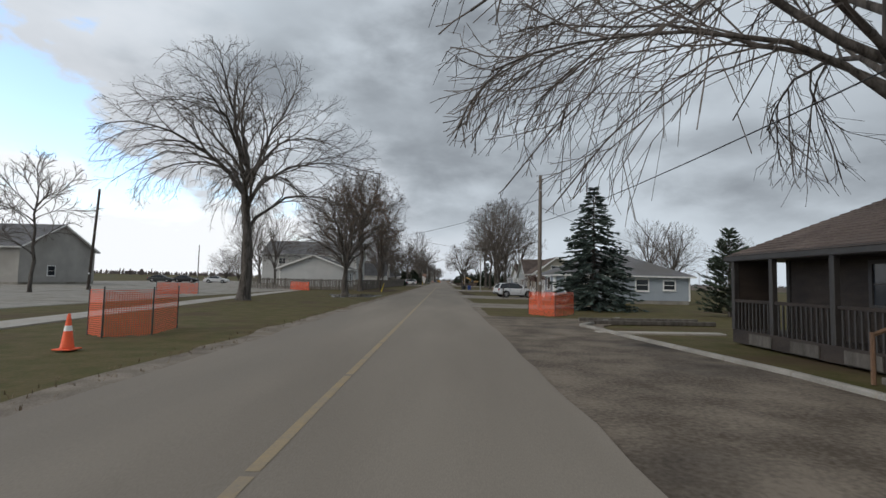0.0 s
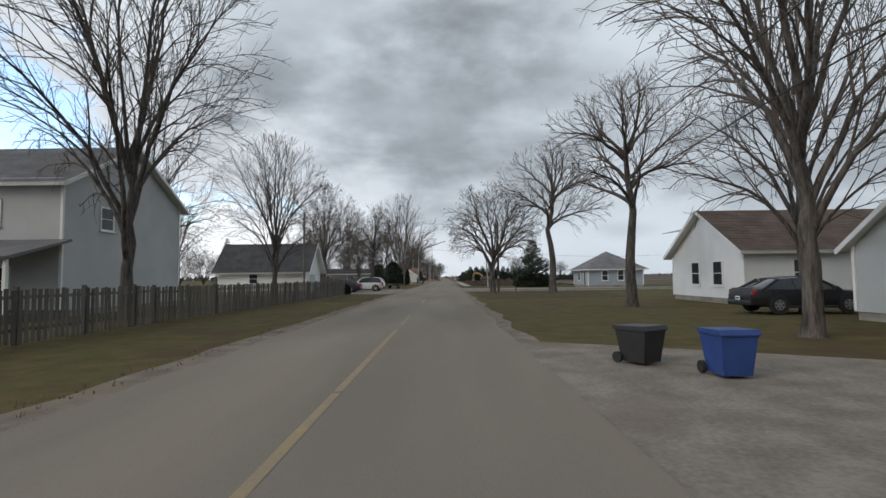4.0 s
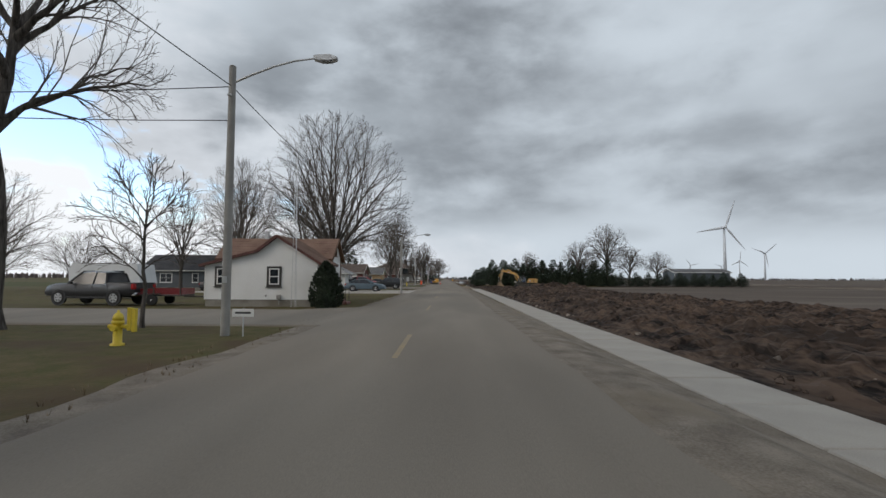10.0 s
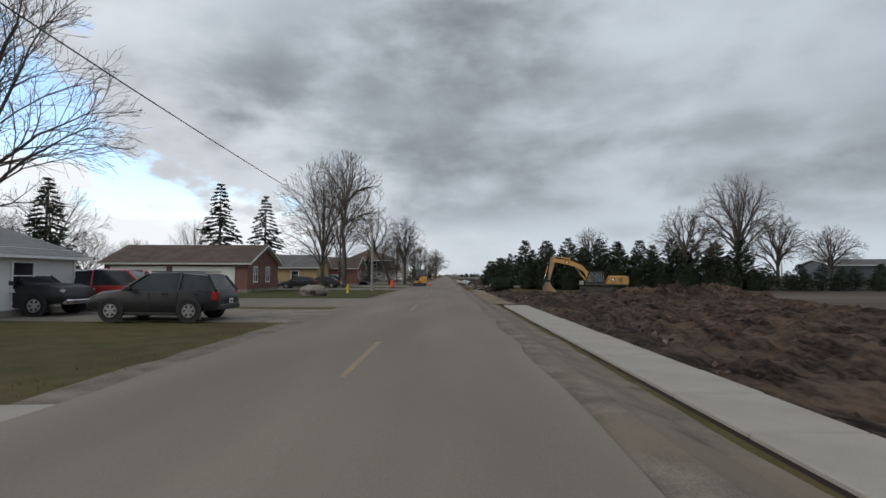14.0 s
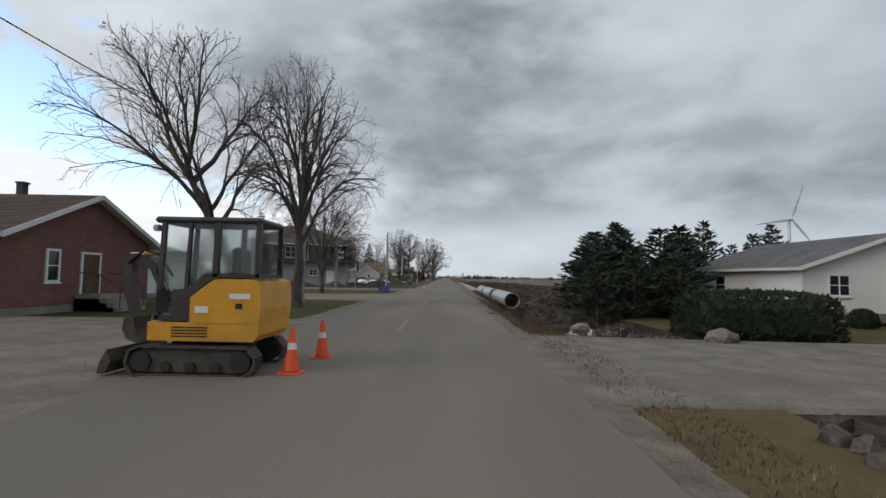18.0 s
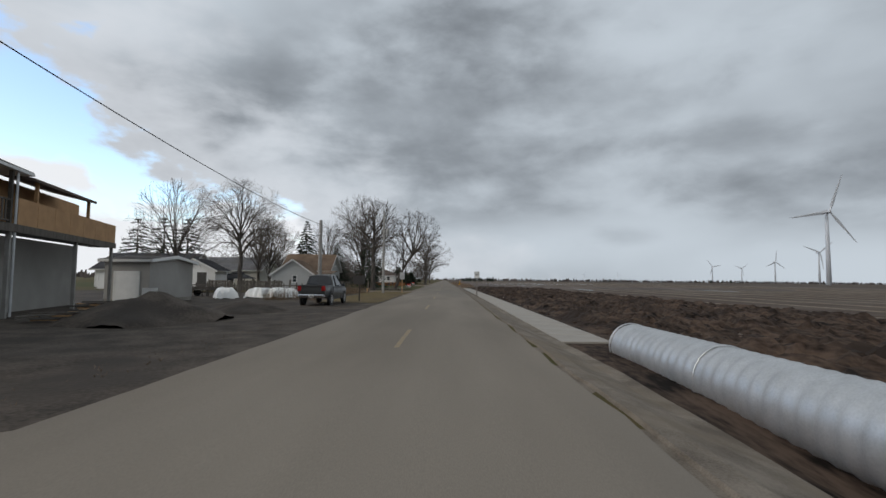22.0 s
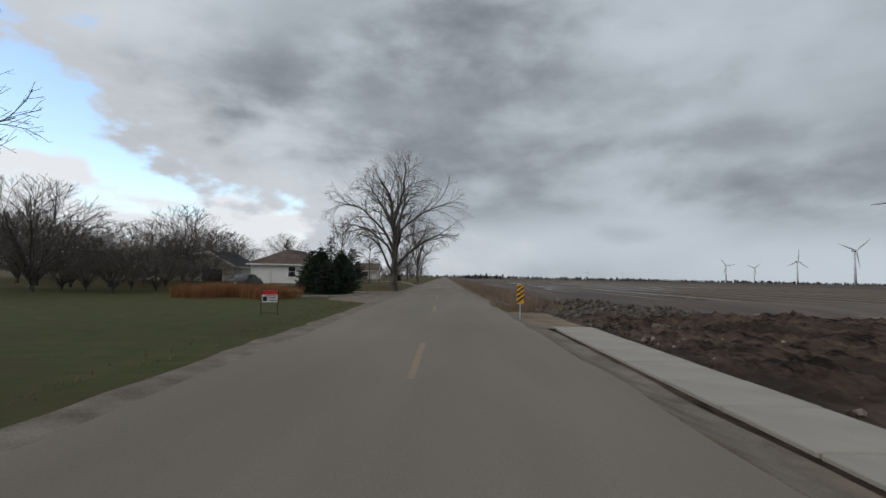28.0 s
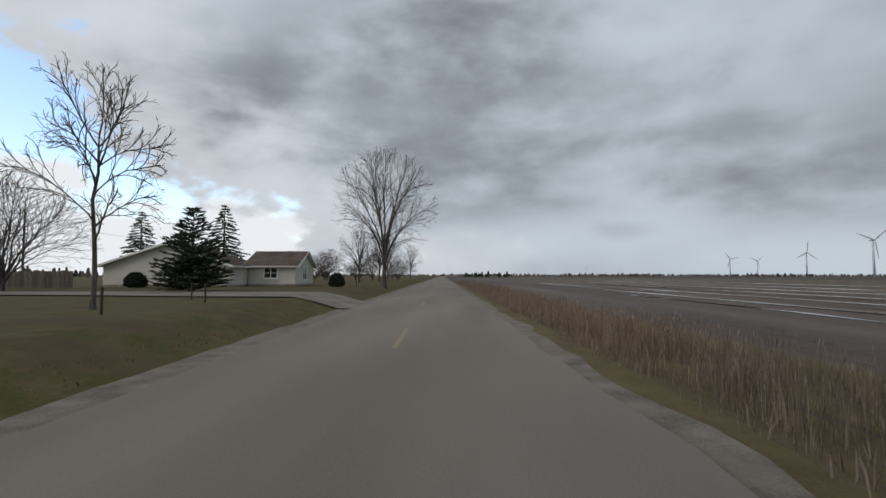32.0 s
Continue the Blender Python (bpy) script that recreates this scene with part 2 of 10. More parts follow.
M = dict(
    asphalt=material("worn_asphalt", (0.252, 0.221, 0.183), (0.182, 0.158, 0.130), 0.45, 130, 0.9, bump=0.15, spread=0.6, stain=(0.195, 0.175, 0.15), stretch=(1, 0.18, 1)),
    gravel=material("gravel", (0.25, 0.215, 0.175), (0.13, 0.108, 0.087), 1.6, 38, 0.95, bump=0.8, stain=(0.20, 0.165, 0.125)),
    pad=material("rutted_brown_gravel", (0.21, 0.175, 0.138), (0.085, 0.068, 0.052), 0.9, 16, 0.9, bump=0.9, spread=0.5, stain=(0.05, 0.042, 0.036)),
    leaflawn=material("leaf_strewn_lawn", (0.105, 0.078, 0.042), (0.048, 0.040, 0.021), 1.6, 14, 0.97, bump=1.0, spread=0.5, stain=(0.07, 0.064, 0.026)),
    yardgravel=material("dark_yard_gravel", (0.12, 0.10, 0.083), (0.052, 0.044, 0.038), 1.0, 14, 0.93, bump=0.8, spread=0.5, stain=(0.06, 0.052, 0.046)),
    drive=material("pale_gravel_drive", (0.27, 0.243, 0.21), (0.165, 0.145, 0.122), 1.3, 16, 0.93, bump=0.6, spread=0.5, stain=(0.175, 0.145, 0.115)),
    sand=material("sandy_haul_track", (0.27, 0.215, 0.155), (0.165, 0.128, 0.094), 1.0, 14, 0.95, bump=0.7, spread=0.5, stain=(0.13, 0.10, 0.075)),
    grass=material("late_grass", (0.066, 0.066, 0.021), (0.118, 0.090, 0.045), 1.5, 12, 0.97, bump=1.0, spread=0.5, stain=(0.082, 0.058, 0.033)),
    green=material("green_grass", (0.046, 0.061, 0.017), (0.084, 0.076, 0.030), 1.5, 12, 0.97, bump=1.0, spread=0.5, stain=(0.068, 0.058, 0.026)),
    verge=material("dry_verge", (0.175, 0.132, 0.066), (0.092, 0.07, 0.034), 1.2, 30, 0.97, bump=1.0, spread=0.8, stain=(0.105, 0.08, 0.05)),
    soil=material("ploughed_soil", (0.115, 0.09, 0.072), (0.066, 0.052, 0.042), 0.16, 9, 0.95, bump=1.0, spread=0.8, stain=(0.135, 0.112, 0.092), stretch=(0.4, 1.6, 1)),
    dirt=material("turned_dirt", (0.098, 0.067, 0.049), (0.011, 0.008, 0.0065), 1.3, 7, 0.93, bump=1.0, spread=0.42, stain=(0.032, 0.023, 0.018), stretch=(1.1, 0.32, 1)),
    # pale tone puts the bright reflections of wet earth into stones and clods
    palebits=material("pale_clods_wet_glints", (0.25, 0.21, 0.175), (0.14, 0.115, 0.095), 2.0, 18, 0.8, bump=0.4, island=0.4),
    wetsoil=material("wet_dark_soil", (0.098, 0.068, 0.051), (0.042, 0.029, 0.023), 0.3, 7, 0.85, bump=1.0, spread=0.5, stain=(0.13, 0.098, 0.078), stretch=(1.2, 0.12, 1)),
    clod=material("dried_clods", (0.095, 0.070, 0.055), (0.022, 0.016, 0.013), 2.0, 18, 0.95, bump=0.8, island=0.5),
    concrete=material("pale_concrete", (0.365, 0.335, 0.292), (0.285, 0.26, 0.226), 0.8, 50, 0.85, bump=0.25, stain=(0.27, 0.24, 0.205)),
    oldconcrete=material("old_concrete", (0.32, 0.30, 0.265), (0.21, 0.195, 0.17), 1.4, 40, 0.9, bump=0.4, stain=(0.17, 0.15, 0.12)),
    yellow=material("worn_yellow_paint", (0.33, 0.24, 0.12), (0.21, 0.182, 0.145), 3.5, 30, 0.85, bump=0.2, spread=0.9),
    bark=material("grey_bark", (0.14, 0.125, 0.112), (0.042, 0.037, 0.033), 7.0, 26, 0.95, bump=1.0, spread=0.5, stretch=(1, 1, 0.16)),
    palebark=material("pale_bark", (0.21, 0.192, 0.17), (0.085, 0.076, 0.067), 6.0, 26, 0.95, bump=1.0, spread=0.5, stretch=(1, 1, 0.16)),
    birchbark=material("white_birch_bark", (0.42, 0.40, 0.37), (0.14, 0.12, 0.11), 3.0, 12, 0.8, bump=0.3, stretch=(0.6, 0.6, 3)),
    twig=material("twigs", (0.15, 0.13, 0.115), (0.085, 0.073, 0.064), 1.0, 20, 0.95, bump=0.0),
    redtwig=material("red_brown_twigs", (0.15, 0.095, 0.08), (0.085, 0.055, 0.048), 1.0, 20, 0.95, bump=0.0),
    dryleaf=material("dry_leaves", (0.16, 0.095, 0.055), (0.09, 0.058, 0.04), 3.0, 20, 0.9, bump=0.0, island=0.35),
    spruce=material("spruce_needles", (0.048, 0.068, 0.043), (0.027, 0.04, 0.027), 2.0, 20, 0.85, bump=0.0, island=0.4),
    bluespruce=material("blue_spruce_needles", (0.06, 0.085, 0.072), (0.03, 0.048, 0.04), 2.0, 20, 0.85, bump=0.0, island=0.4),
    cedar=material("cedar_scales", (0.032, 0.048, 0.024), (0.018, 0.026, 0.015), 2.0, 20, 0.85, bump=0.0, island=0.45),
    rustcedar=material("winter_juniper", (0.05, 0.046, 0.03), (0.028, 0.028, 0.02), 2.0, 20, 0.85, bump=0.0, island=0.45),
    reedpale=material("pale_dead_reeds", (0.285, 0.218, 0.168), (0.145, 0.106, 0.08), 1.5, 12, 0.9, bump=0.0, island=0.4),
    reed=material("dead_reeds", (0.215, 0.158, 0.105), (0.10, 0.072, 0.05), 1.5, 12, 0.9, bump=0.0, island=0.35),
    rustgrass=material("rust_ornamental_grass", (0.34, 0.16, 0.07), (0.20, 0.10, 0.05), 1.5, 12, 0.9, bump=0.0, island=0.3),
    polewood=material("weathered_pole", (0.20, 0.175, 0.15), (0.12, 0.10, 0.085), 2.0, 40, 0.9, bump=0.5, stretch=(6, 6, 0.4)),
    darkpole=material("dark_creosote_pole", (0.09, 0.075, 0.065), (0.05, 0.042, 0.036), 2.0, 40, 0.9, bump=0.5, stretch=(6, 6, 0.4)),
    concpole=material("grey_concrete_pole", (0.33, 0.32, 0.30), (0.24, 0.23, 0.215), 2.0, 40, 0.85, bump=0.2),
    steel=material("galvanised_steel", (0.58, 0.59, 0.60), (0.47, 0.48, 0.49), 3.0, 30, 0.45, 0.6, bump=0.15),
    wire=material("black_cable", (0.02, 0.02, 0.02), None, 3, 30, 0.7, bump=0.0),
    white=material("white_vinyl", (0.74, 0.74, 0.73), (0.66, 0.66, 0.64), 0.7, 20, 0.6, bump=0.1, stain=(0.60, 0.585, 0.55)),
    palewall=material("pale_grey_siding", (0.47, 0.475, 0.465), (0.40, 0.405, 0.40), 0.7, 20, 0.65, bump=0.1, stain=(0.40, 0.41, 0.41)),
    bluewall=material("blue_grey_siding", (0.315, 0.355, 0.39), (0.265, 0.30, 0.33), 0.7, 20, 0.65, bump=0.1),
    beige=material("beige_siding", (0.47, 0.43, 0.34), (0.40, 0.365, 0.29), 0.7, 20, 0.7, bump=0.1, stain=(0.36, 0.33, 0.27)),
    greywall=material("grey_render", (0.36, 0.345, 0.32), (0.29, 0.28, 0.26), 0.6, 25, 0.85, bump=0.3, stain=(0.25, 0.24, 0.22)),
    darkwood=material("dark_brown_boards", (0.042, 0.03, 0.023), (0.022, 0.016, 0.013), 1.5, 25, 0.8, bump=0.3, stretch=(1, 1, 3)),
    tealwall=material("dark_teal_cladding", (0.028, 0.045, 0.05), (0.018, 0.03, 0.034), 0.7, 20, 0.7, bump=0.1),
    darkwall=material("dark_slate_siding", (0.085, 0.10, 0.115), (0.06, 0.07, 0.08), 0.7, 20, 0.65, bump=0.1),
    stucco=material("old_white_stucco", (0.60, 0.58, 0.52), (0.50, 0.48, 0.43), 0.6, 25, 0.9, bump=0.4, stain=(0.42, 0.39, 0.34)),
    rusttrim=material("red_brown_trim", (0.12, 0.042, 0.032), (0.075, 0.028, 0.022), 2, 30, 0.6, bump=0.1),
    trim=material("white_trim", (0.76, 0.76, 0.74), (0.68, 0.68, 0.66), 2, 30, 0.5, bump=0.05),
    darktrim=material("dark_trim", (0.05, 0.045, 0.042), (0.035, 0.032, 0.03), 2, 30, 0.5, bump=0.05),
    greyroof=material("grey_shingles", (0.20, 0.20, 0.205), (0.13, 0.13, 0.135), 1.0, 12, 0.92, bump=0.6, stain=(0.15, 0.145, 0.14)),
    paleroof=material("pale_shingles", (0.34, 0.335, 0.325), (0.26, 0.255, 0.25), 1.0, 12, 0.92, bump=0.6),
    darkroof=material("charcoal_shingles", (0.085, 0.085, 0.09), (0.05, 0.05, 0.053), 1.0, 12, 0.92, bump=0.6),
    brownroof=material("brown_shingles", (0.165, 0.128, 0.11), (0.10, 0.077, 0.066), 1.0, 12, 0.92, bump=0.6, stain=(0.12, 0.095, 0.083)),
    tanroof=material("tan_shingles", (0.245, 0.175, 0.125), (0.165, 0.118, 0.085), 1.0, 12, 0.92, bump=0.6, stain=(0.21, 0.15, 0.11)),
    redroof=material("faded_red_brown_shingles", (0.235, 0.155, 0.12), (0.165, 0.105, 0.083), 1.0, 12, 0.92, bump=0.6, stain=(0.22, 0.14, 0.11)),
    greenroof=material("green_shingles", (0.11, 0.15, 0.115), (0.07, 0.10, 0.078), 1.0, 12, 0.92, bump=0.6),
    redbrick=brick_material("dark_red_brick", (0.21, 0.068, 0.05), (0.155, 0.05, 0.04), (0.22, 0.19, 0.17)),
    tanbrick=brick_material("tan_brick", (0.44, 0.28, 0.13), (0.36, 0.225, 0.10), (0.40, 0.35, 0.28)),
    fencewood=material("weathered_fence_board", (0.165, 0.15, 0.132), (0.09, 0.08, 0.07), 2.0, 30, 0.93, bump=0.5, vary=0.3, stretch=(3, 3, 0.4)),
    brownwood=material("brown_wood", (0.16, 0.09, 0.05), (0.09, 0.05, 0.03), 2.0, 30, 0.8, bump=0.4, vary=0.2, stretch=(3, 3, 0.4)),
    rawwood=material("new_sheathing", (0.50, 0.30, 0.15), (0.40, 0.235, 0.115), 2.0, 30, 0.85, bump=0.2),
    clearglass=material("cab_glass", (0.75, 0.8, 0.8), (0.7, 0.75, 0.75), 0.8, 5, 0.03, bump=0.0),
    litter=material("leaf_litter", (0.075, 0.052, 0.034), (0.035, 0.026, 0.018), 1.0, 14, 0.97, bump=1.0, spread=0.9),
    glass=material("window_glass", (0.03, 0.035, 0.042), (0.018, 0.02, 0.024), 0.8, 5, 0.06, bump=0.0),
    rubber=material("tyre_rubber", (0.022, 0.022, 0.022), (0.014, 0.014, 0.014), 4, 40, 0.85, bump=0.3),
    plastic=material("black_plastic", (0.025, 0.025, 0.027), (0.017, 0.017, 0.018), 4, 40, 0.5, bump=0.1),
    alloy=material("alloy_rim", (0.60, 0.61, 0.62), (0.48, 0.48, 0.49), 6, 40, 0.3, 0.9, bump=0.0),
    chrome=material("chrome", (0.72, 0.72, 0.73), (0.62, 0.62, 0.63), 6, 40, 0.14, 1.0, bump=0.0),
    orange=material("safety_orange", (0.85, 0.115, 0.03), (0.70, 0.09, 0.025), 3, 30, 0.6, bump=0.1),
    yellowpaint=material("machine_yellow", (0.54, 0.30, 0.075), (0.43, 0.235, 0.06), 2, 25, 0.6, bump=0.1, stain=(0.27, 0.18, 0.08)),
    dusty=material("dust_caked_paint", (0.36, 0.25, 0.13), (0.23, 0.165, 0.10), 1.6, 18, 0.85, bump=0.3, stain=(0.17, 0.125, 0.085)),
    deereyellow=material("loader_orange_yellow", (0.72, 0.36, 0.03), (0.60, 0.29, 0.025), 2, 25, 0.45, bump=0.1, stain=(0.50, 0.27, 0.05)),
    hydrant=material("hydrant_yellow", (0.72, 0.54, 0.04), (0.58, 0.42, 0.03), 4, 25, 0.5, bump=0.1),
    machinegrey=material("dirty_track_steel", (0.10, 0.088, 0.075), (0.055, 0.05, 0.045), 3, 25, 0.75, 0.3, bump=0.4),
    tarp=material("grey_tarpaulin", (0.40, 0.40, 0.40), (0.28, 0.28, 0.285), 1.2, 12, 0.6, bump=0.6),
    red=material("red_paint", (0.40, 0.025, 0.025), (0.32, 0.02, 0.02), 2, 30, 0.3, bump=0.0, coat=0.5),
    bluebin=material("blue_bin_plastic", (0.03, 0.07, 0.24), (0.02, 0.05, 0.18), 3, 30, 0.5, bump=0.1),
    stone=material("field_stone", (0.30, 0.27, 0.235), (0.17, 0.15, 0.13), 1.5, 20, 0.9, bump=0.8, vary=0.25, island=0.0),
    rubble=material("broken_stone", (0.14, 0.122, 0.106), (0.05, 0.044, 0.038), 2.5, 20, 0.9, bump=0.8, island=0.45),
    # white paint greyed and blued: the distance haze is in the colour
    turbine=material("turbine_white_hazed", (0.52, 0.54, 0.57), (0.47, 0.49, 0.52), 0.05, 1.0, 0.5, bump=0.0),
    farwood=material("far_woods", (0.115, 0.098, 0.092), (0.07, 0.062, 0.06), 0.05, 0.6, 0.95, bump=0.0, island=0.3),
    fargreen=material("far_evergreens", (0.035, 0.045, 0.035), (0.022, 0.03, 0.024), 0.05, 0.6, 0.95, bump=0.0, island=0.3),
    amber=material("tail_lamp_red", (0.35, 0.012, 0.012), (0.25, 0.01, 0.01), 4, 30, 0.2, bump=0.0),
    lampglass=material("head_lamp_glass", (0.60, 0.62, 0.64), (0.45, 0.46, 0.48), 4, 30, 0.12, 0.3, bump=0.0),
    signwhite=material("sign_white", (0.78, 0.78, 0.76), (0.72, 0.72, 0.70), 4, 30, 0.4, bump=0.0),
    signblack=material("sign_black", (0.02, 0.02, 0.02), (0.015, 0.015, 0.015), 4, 30, 0.5, bump=0.0),
    signyellow=material("sign_yellow", (0.80, 0.42, 0.02), (0.72, 0.37, 0.02), 4, 30, 0.4, bump=0.0),
    signred=material("sign_red", (0.55, 0.04, 0.03), (0.48, 0.035, 0.03), 4, 30, 0.4, bump=0.0),
    water=material("puddle_water", (0.035, 0.033, 0.03), (0.05, 0.045, 0.04), 0.6, 8, 0.03, bump=0.02),
)


def paint(name, col):
    return material(name, col, tuple(c * 0.9 for c in col), 1.5, 30, 0.42, 0.0, bump=0.0, coat=0.12)


M["clearglass"].node_tree.nodes["Principled BSDF"].inputs["Transmission Weight"].default_value = 0.92

M.update(
    carwhite=paint("white_car_paint", (0.66, 0.67, 0.68)), carblack=paint("black_car_paint", (0.012, 0.012, 0.014)),
    carblue=paint("steel_blue_car_paint", (0.085, 0.125, 0.155)), cargrey=paint("dark_grey_car_paint", (0.032, 0.035, 0.036)),
    carred=paint("dark_red_car_paint", (0.18, 0.012, 0.016)), carnavy=paint("navy_car_paint", (0.008, 0.011, 0.02)),
)

# ---- mesh helpers ----
class Shape:
    """Collects faces of one part."""

    def __init__(self):
        self.v, self.f = [], []

    def add(self, verts, faces):
        n = len(self.v)
        self.v += [tuple(p) for p in verts]
        self.f += [tuple(i + n for i in f) for f in faces]
        return self

    def box(self, x0, y0, z0, x1, y1, z1, m=None, bevel=0.0):
        if bevel:
            b = min(bevel, (x1 - x0) / 2.1, (y1 - y0) / 2.1, (z1 - z0) / 2.1)
            pts, ids = [], {}
            for i, x in enumerate((x0, x1)):
                for j, y in enumerate((y0, y1)):
                    for k, z in enumerate((z0, z1)):
                        sx, sy, sz = (b, -b)[i], (b, -b)[j], (b, -b)[k]
                        ids[i, j, k] = len(pts)
                        pts += [(x, y + sy, z + sz), (x + sx, y, z + sz), (x + sx, y + sy, z)]
            a = lambda i, j, k, n: ids[i, j, k] + n
            fs = []
            for s in (0, 1):
                q = [a(s, 0, 0, 0), a(s, 1, 0, 0), a(s, 1, 1, 0), a(s, 0, 1, 0)]
                fs.append(q if s else q[::-1])
                q = [a(0, s, 0, 1), a(1, s, 0, 1), a(1, s, 1, 1), a(0, s, 1, 1)]
                fs.append(q[::-1] if s else q)
                q = [a(0, 0, s, 2), a(1, 0, s, 2), a(1, 1, s, 2), a(0, 1, s, 2)]
                fs.append(q if s else q[::-1])
            for p in (0, 1):
                for q in (0, 1):
                    fs.append([a(p, q, 0, 0), a(p, q, 0, 1), a(p, q, 1, 1), a(p, q, 1, 0)])
                    fs.append([a(p, 0, q, 0), a(p, 0, q, 2), a(p, 1, q, 2), a(p, 1, q, 0)])
                    fs.append([a(0, p, q, 1), a(0, p, q, 2), a(1, p, q, 2), a(1, p, q, 1)])
                    for r in (0, 1):
                        fs.append([a(p, q, r, 0), a(p, q, r, 1), a(p, q, r, 2)])
        else:
            pts = [(x, y, z) for x in (x0, x1) for y in (y0, y1) for z in (z0, z1)]
            fs = [(0, 1, 3, 2), (4, 6, 7, 5), (0, 4, 5, 1), (2, 3, 7, 6), (0, 2, 6, 4), (1, 5, 7, 3)]
        if m is not None:
            pts = [m @ Vector(p) for p in pts]
        return self.add(pts, fs)

    def tube(self, p, q, r0, r1=None, n=8, caps=True):
        r1 = r0 if r1 is None else r1
        p, q = Vector(p), Vector(q)
        d = (q - p).normalized()
        u = d.cross(Vector((0.31, 0.2, 1)) if abs(d.z) < 0.9 else Vector((1, 0, 0))).normalized()
        w = d.cross(u)
        ring = [(math.cos(2 * math.pi * i / n), math.sin(2 * math.pi * i / n)) for i in range(n)]
        pts = [p + (u * c + w * s) * r0 for c, s in ring] + [q + (u * c + w * s) * r1 for c, s in ring]
        fs = [(i, (i + 1) % n, n + (i + 1) % n, n + i) for i in range(n)]
        if caps:
            fs += [tuple(range(n))[::-1], tuple(range(n, 2 * n))]
        return self.add(pts, fs)

    def chain(self, pts, radii, n=6):
        ring = [(math.cos(2 * math.pi * i / n), math.sin(2 * math.pi * i / n)) for i in range(n)]
        out, u = [], None
        last = len(pts) - 1
        for i, p in enumerate(pts):
            d = (pts[min(i + 1, last)] - pts[max(i - 1, 0)]).normalized()
            if u is None:
                u = d.cross(Vector((0.31, 0.2, 1)) if abs(d.z) < 0.9 else Vector((1, 0, 0)))
            u = (u - d * u.dot(d)).normalized()
            w = d.cross(u)
            out += [p + (u * c + w * s) * radii[i] for c, s in ring]
        return self.add(out, [(k * n + i, k * n + (i + 1) % n, (k + 1) * n + (i + 1) % n, (k + 1) * n + i) for k in range(last) for i in range(n)])

    def prism(self, outline, x0, x1, axis="x"):
        """An outline of (a, b) pairs pushed along an axis: x: (y, z); y: (x, z); z: (x, y)."""
        n = len(outline)
        put = {"x": lambda a, b, c: (c, a, b), "y": lambda a, b, c: (a, c, b), "z": lambda a, b, c: (a, b, c)}[axis]
        pts = [put(a, b, x0) for a, b in outline] + [put(a, b, x1) for a, b in outline]
        fs = [(i, (i + 1) % n, n + (i + 1) % n, n + i) for i in range(n)] + [tuple(range(n))[::-1], tuple(range(n, 2 * n))]
        return self.add(pts, fs)

    def lathe(self, profile, n=16, m=None):
        pts = [(r * math.cos(2 * math.pi * i / n), r * math.sin(2 * math.pi * i / n), z) for r, z in profile for i in range(n)]
        k = len(profile)
        fs = [(j * n + i, j * n + (i + 1) % n, (j + 1) * n + (i + 1) % n, (j + 1) * n + i) for j in range(k - 1) for i in range(n)]
        fs += [tuple(range(n))[::-1], tuple(range((k - 1) * n, k * n))]
        if m is not None:
            pts = [m @ Vector(p) for p in pts]
        return self.add(pts, fs)

    def mesh(self, name, mat, smooth=False):
        me = bpy.data.meshes.new(name)
        me.from_pydata(self.v, [], self.f)
        me.materials.append(mat)
        if smooth:
            me.polygons.foreach_set("use_smooth", [True] * len(me.polygons))
        me.update()
        return me


def recalc(me):
    bm = bmesh.new()
    bm.from_mesh(me)
    bmesh.ops.recalc_face_normals(bm, faces=bm.faces)
    bm.to_mesh(me)
    bm.free()


def part(name, shape, mat, parent, label="", smooth=False):
    me = shape.mesh(name, mat, smooth) if isinstance(shape, Shape) else shape
    if isinstance(shape, Shape) and len(me.polygons) < 4000:
        recalc(me)
    ob = new(name, me)
    ob.parent = parent
    if label:
        ob["label"] = label
    return ob


def thing(name, label, category, x=0, y=0, z=0, turn=0, group="", kind=""):
    ob = new(name)
    ob.empty_display_size = 0.2
    ob.matrix_basis = pose(x, y, z, 0, 0, turn)
    return tagged(ob, label, category, group, kind)


def solid(name, shape, mat, label="", category="", kind="", group="", smooth=False):
    me = shape.mesh(name, mat, smooth)
    ob = new(name, me)
    return tagged(ob, label, category, group, kind)


def smoothstep(a, b, x):
    t = min(max((x - a) / (b - a), 0), 1)
    return t * t * (3 - 2 * t)


def lerp_table(table, v):
    for (a, p), (b, q) in zip(table, table[1:]):
        if v <= b:
            return p + (q - p) * max(0, (v - a) / (b - a))
    return table[-1][1]


CENTRE = [(-300, -1.7), (0, -1.65), (200, -1.5), (240, -1.15), (355, -1.05), (385, -0.85), (420, -0.6), (490, -0.5), (515, -0.95), (600, -1.1), (2000, -1.1)]


def road_x(y):
    return sum(lerp_table(CENTRE, y + k) for k in (-12, -6, 0, 6, 12)) / 5


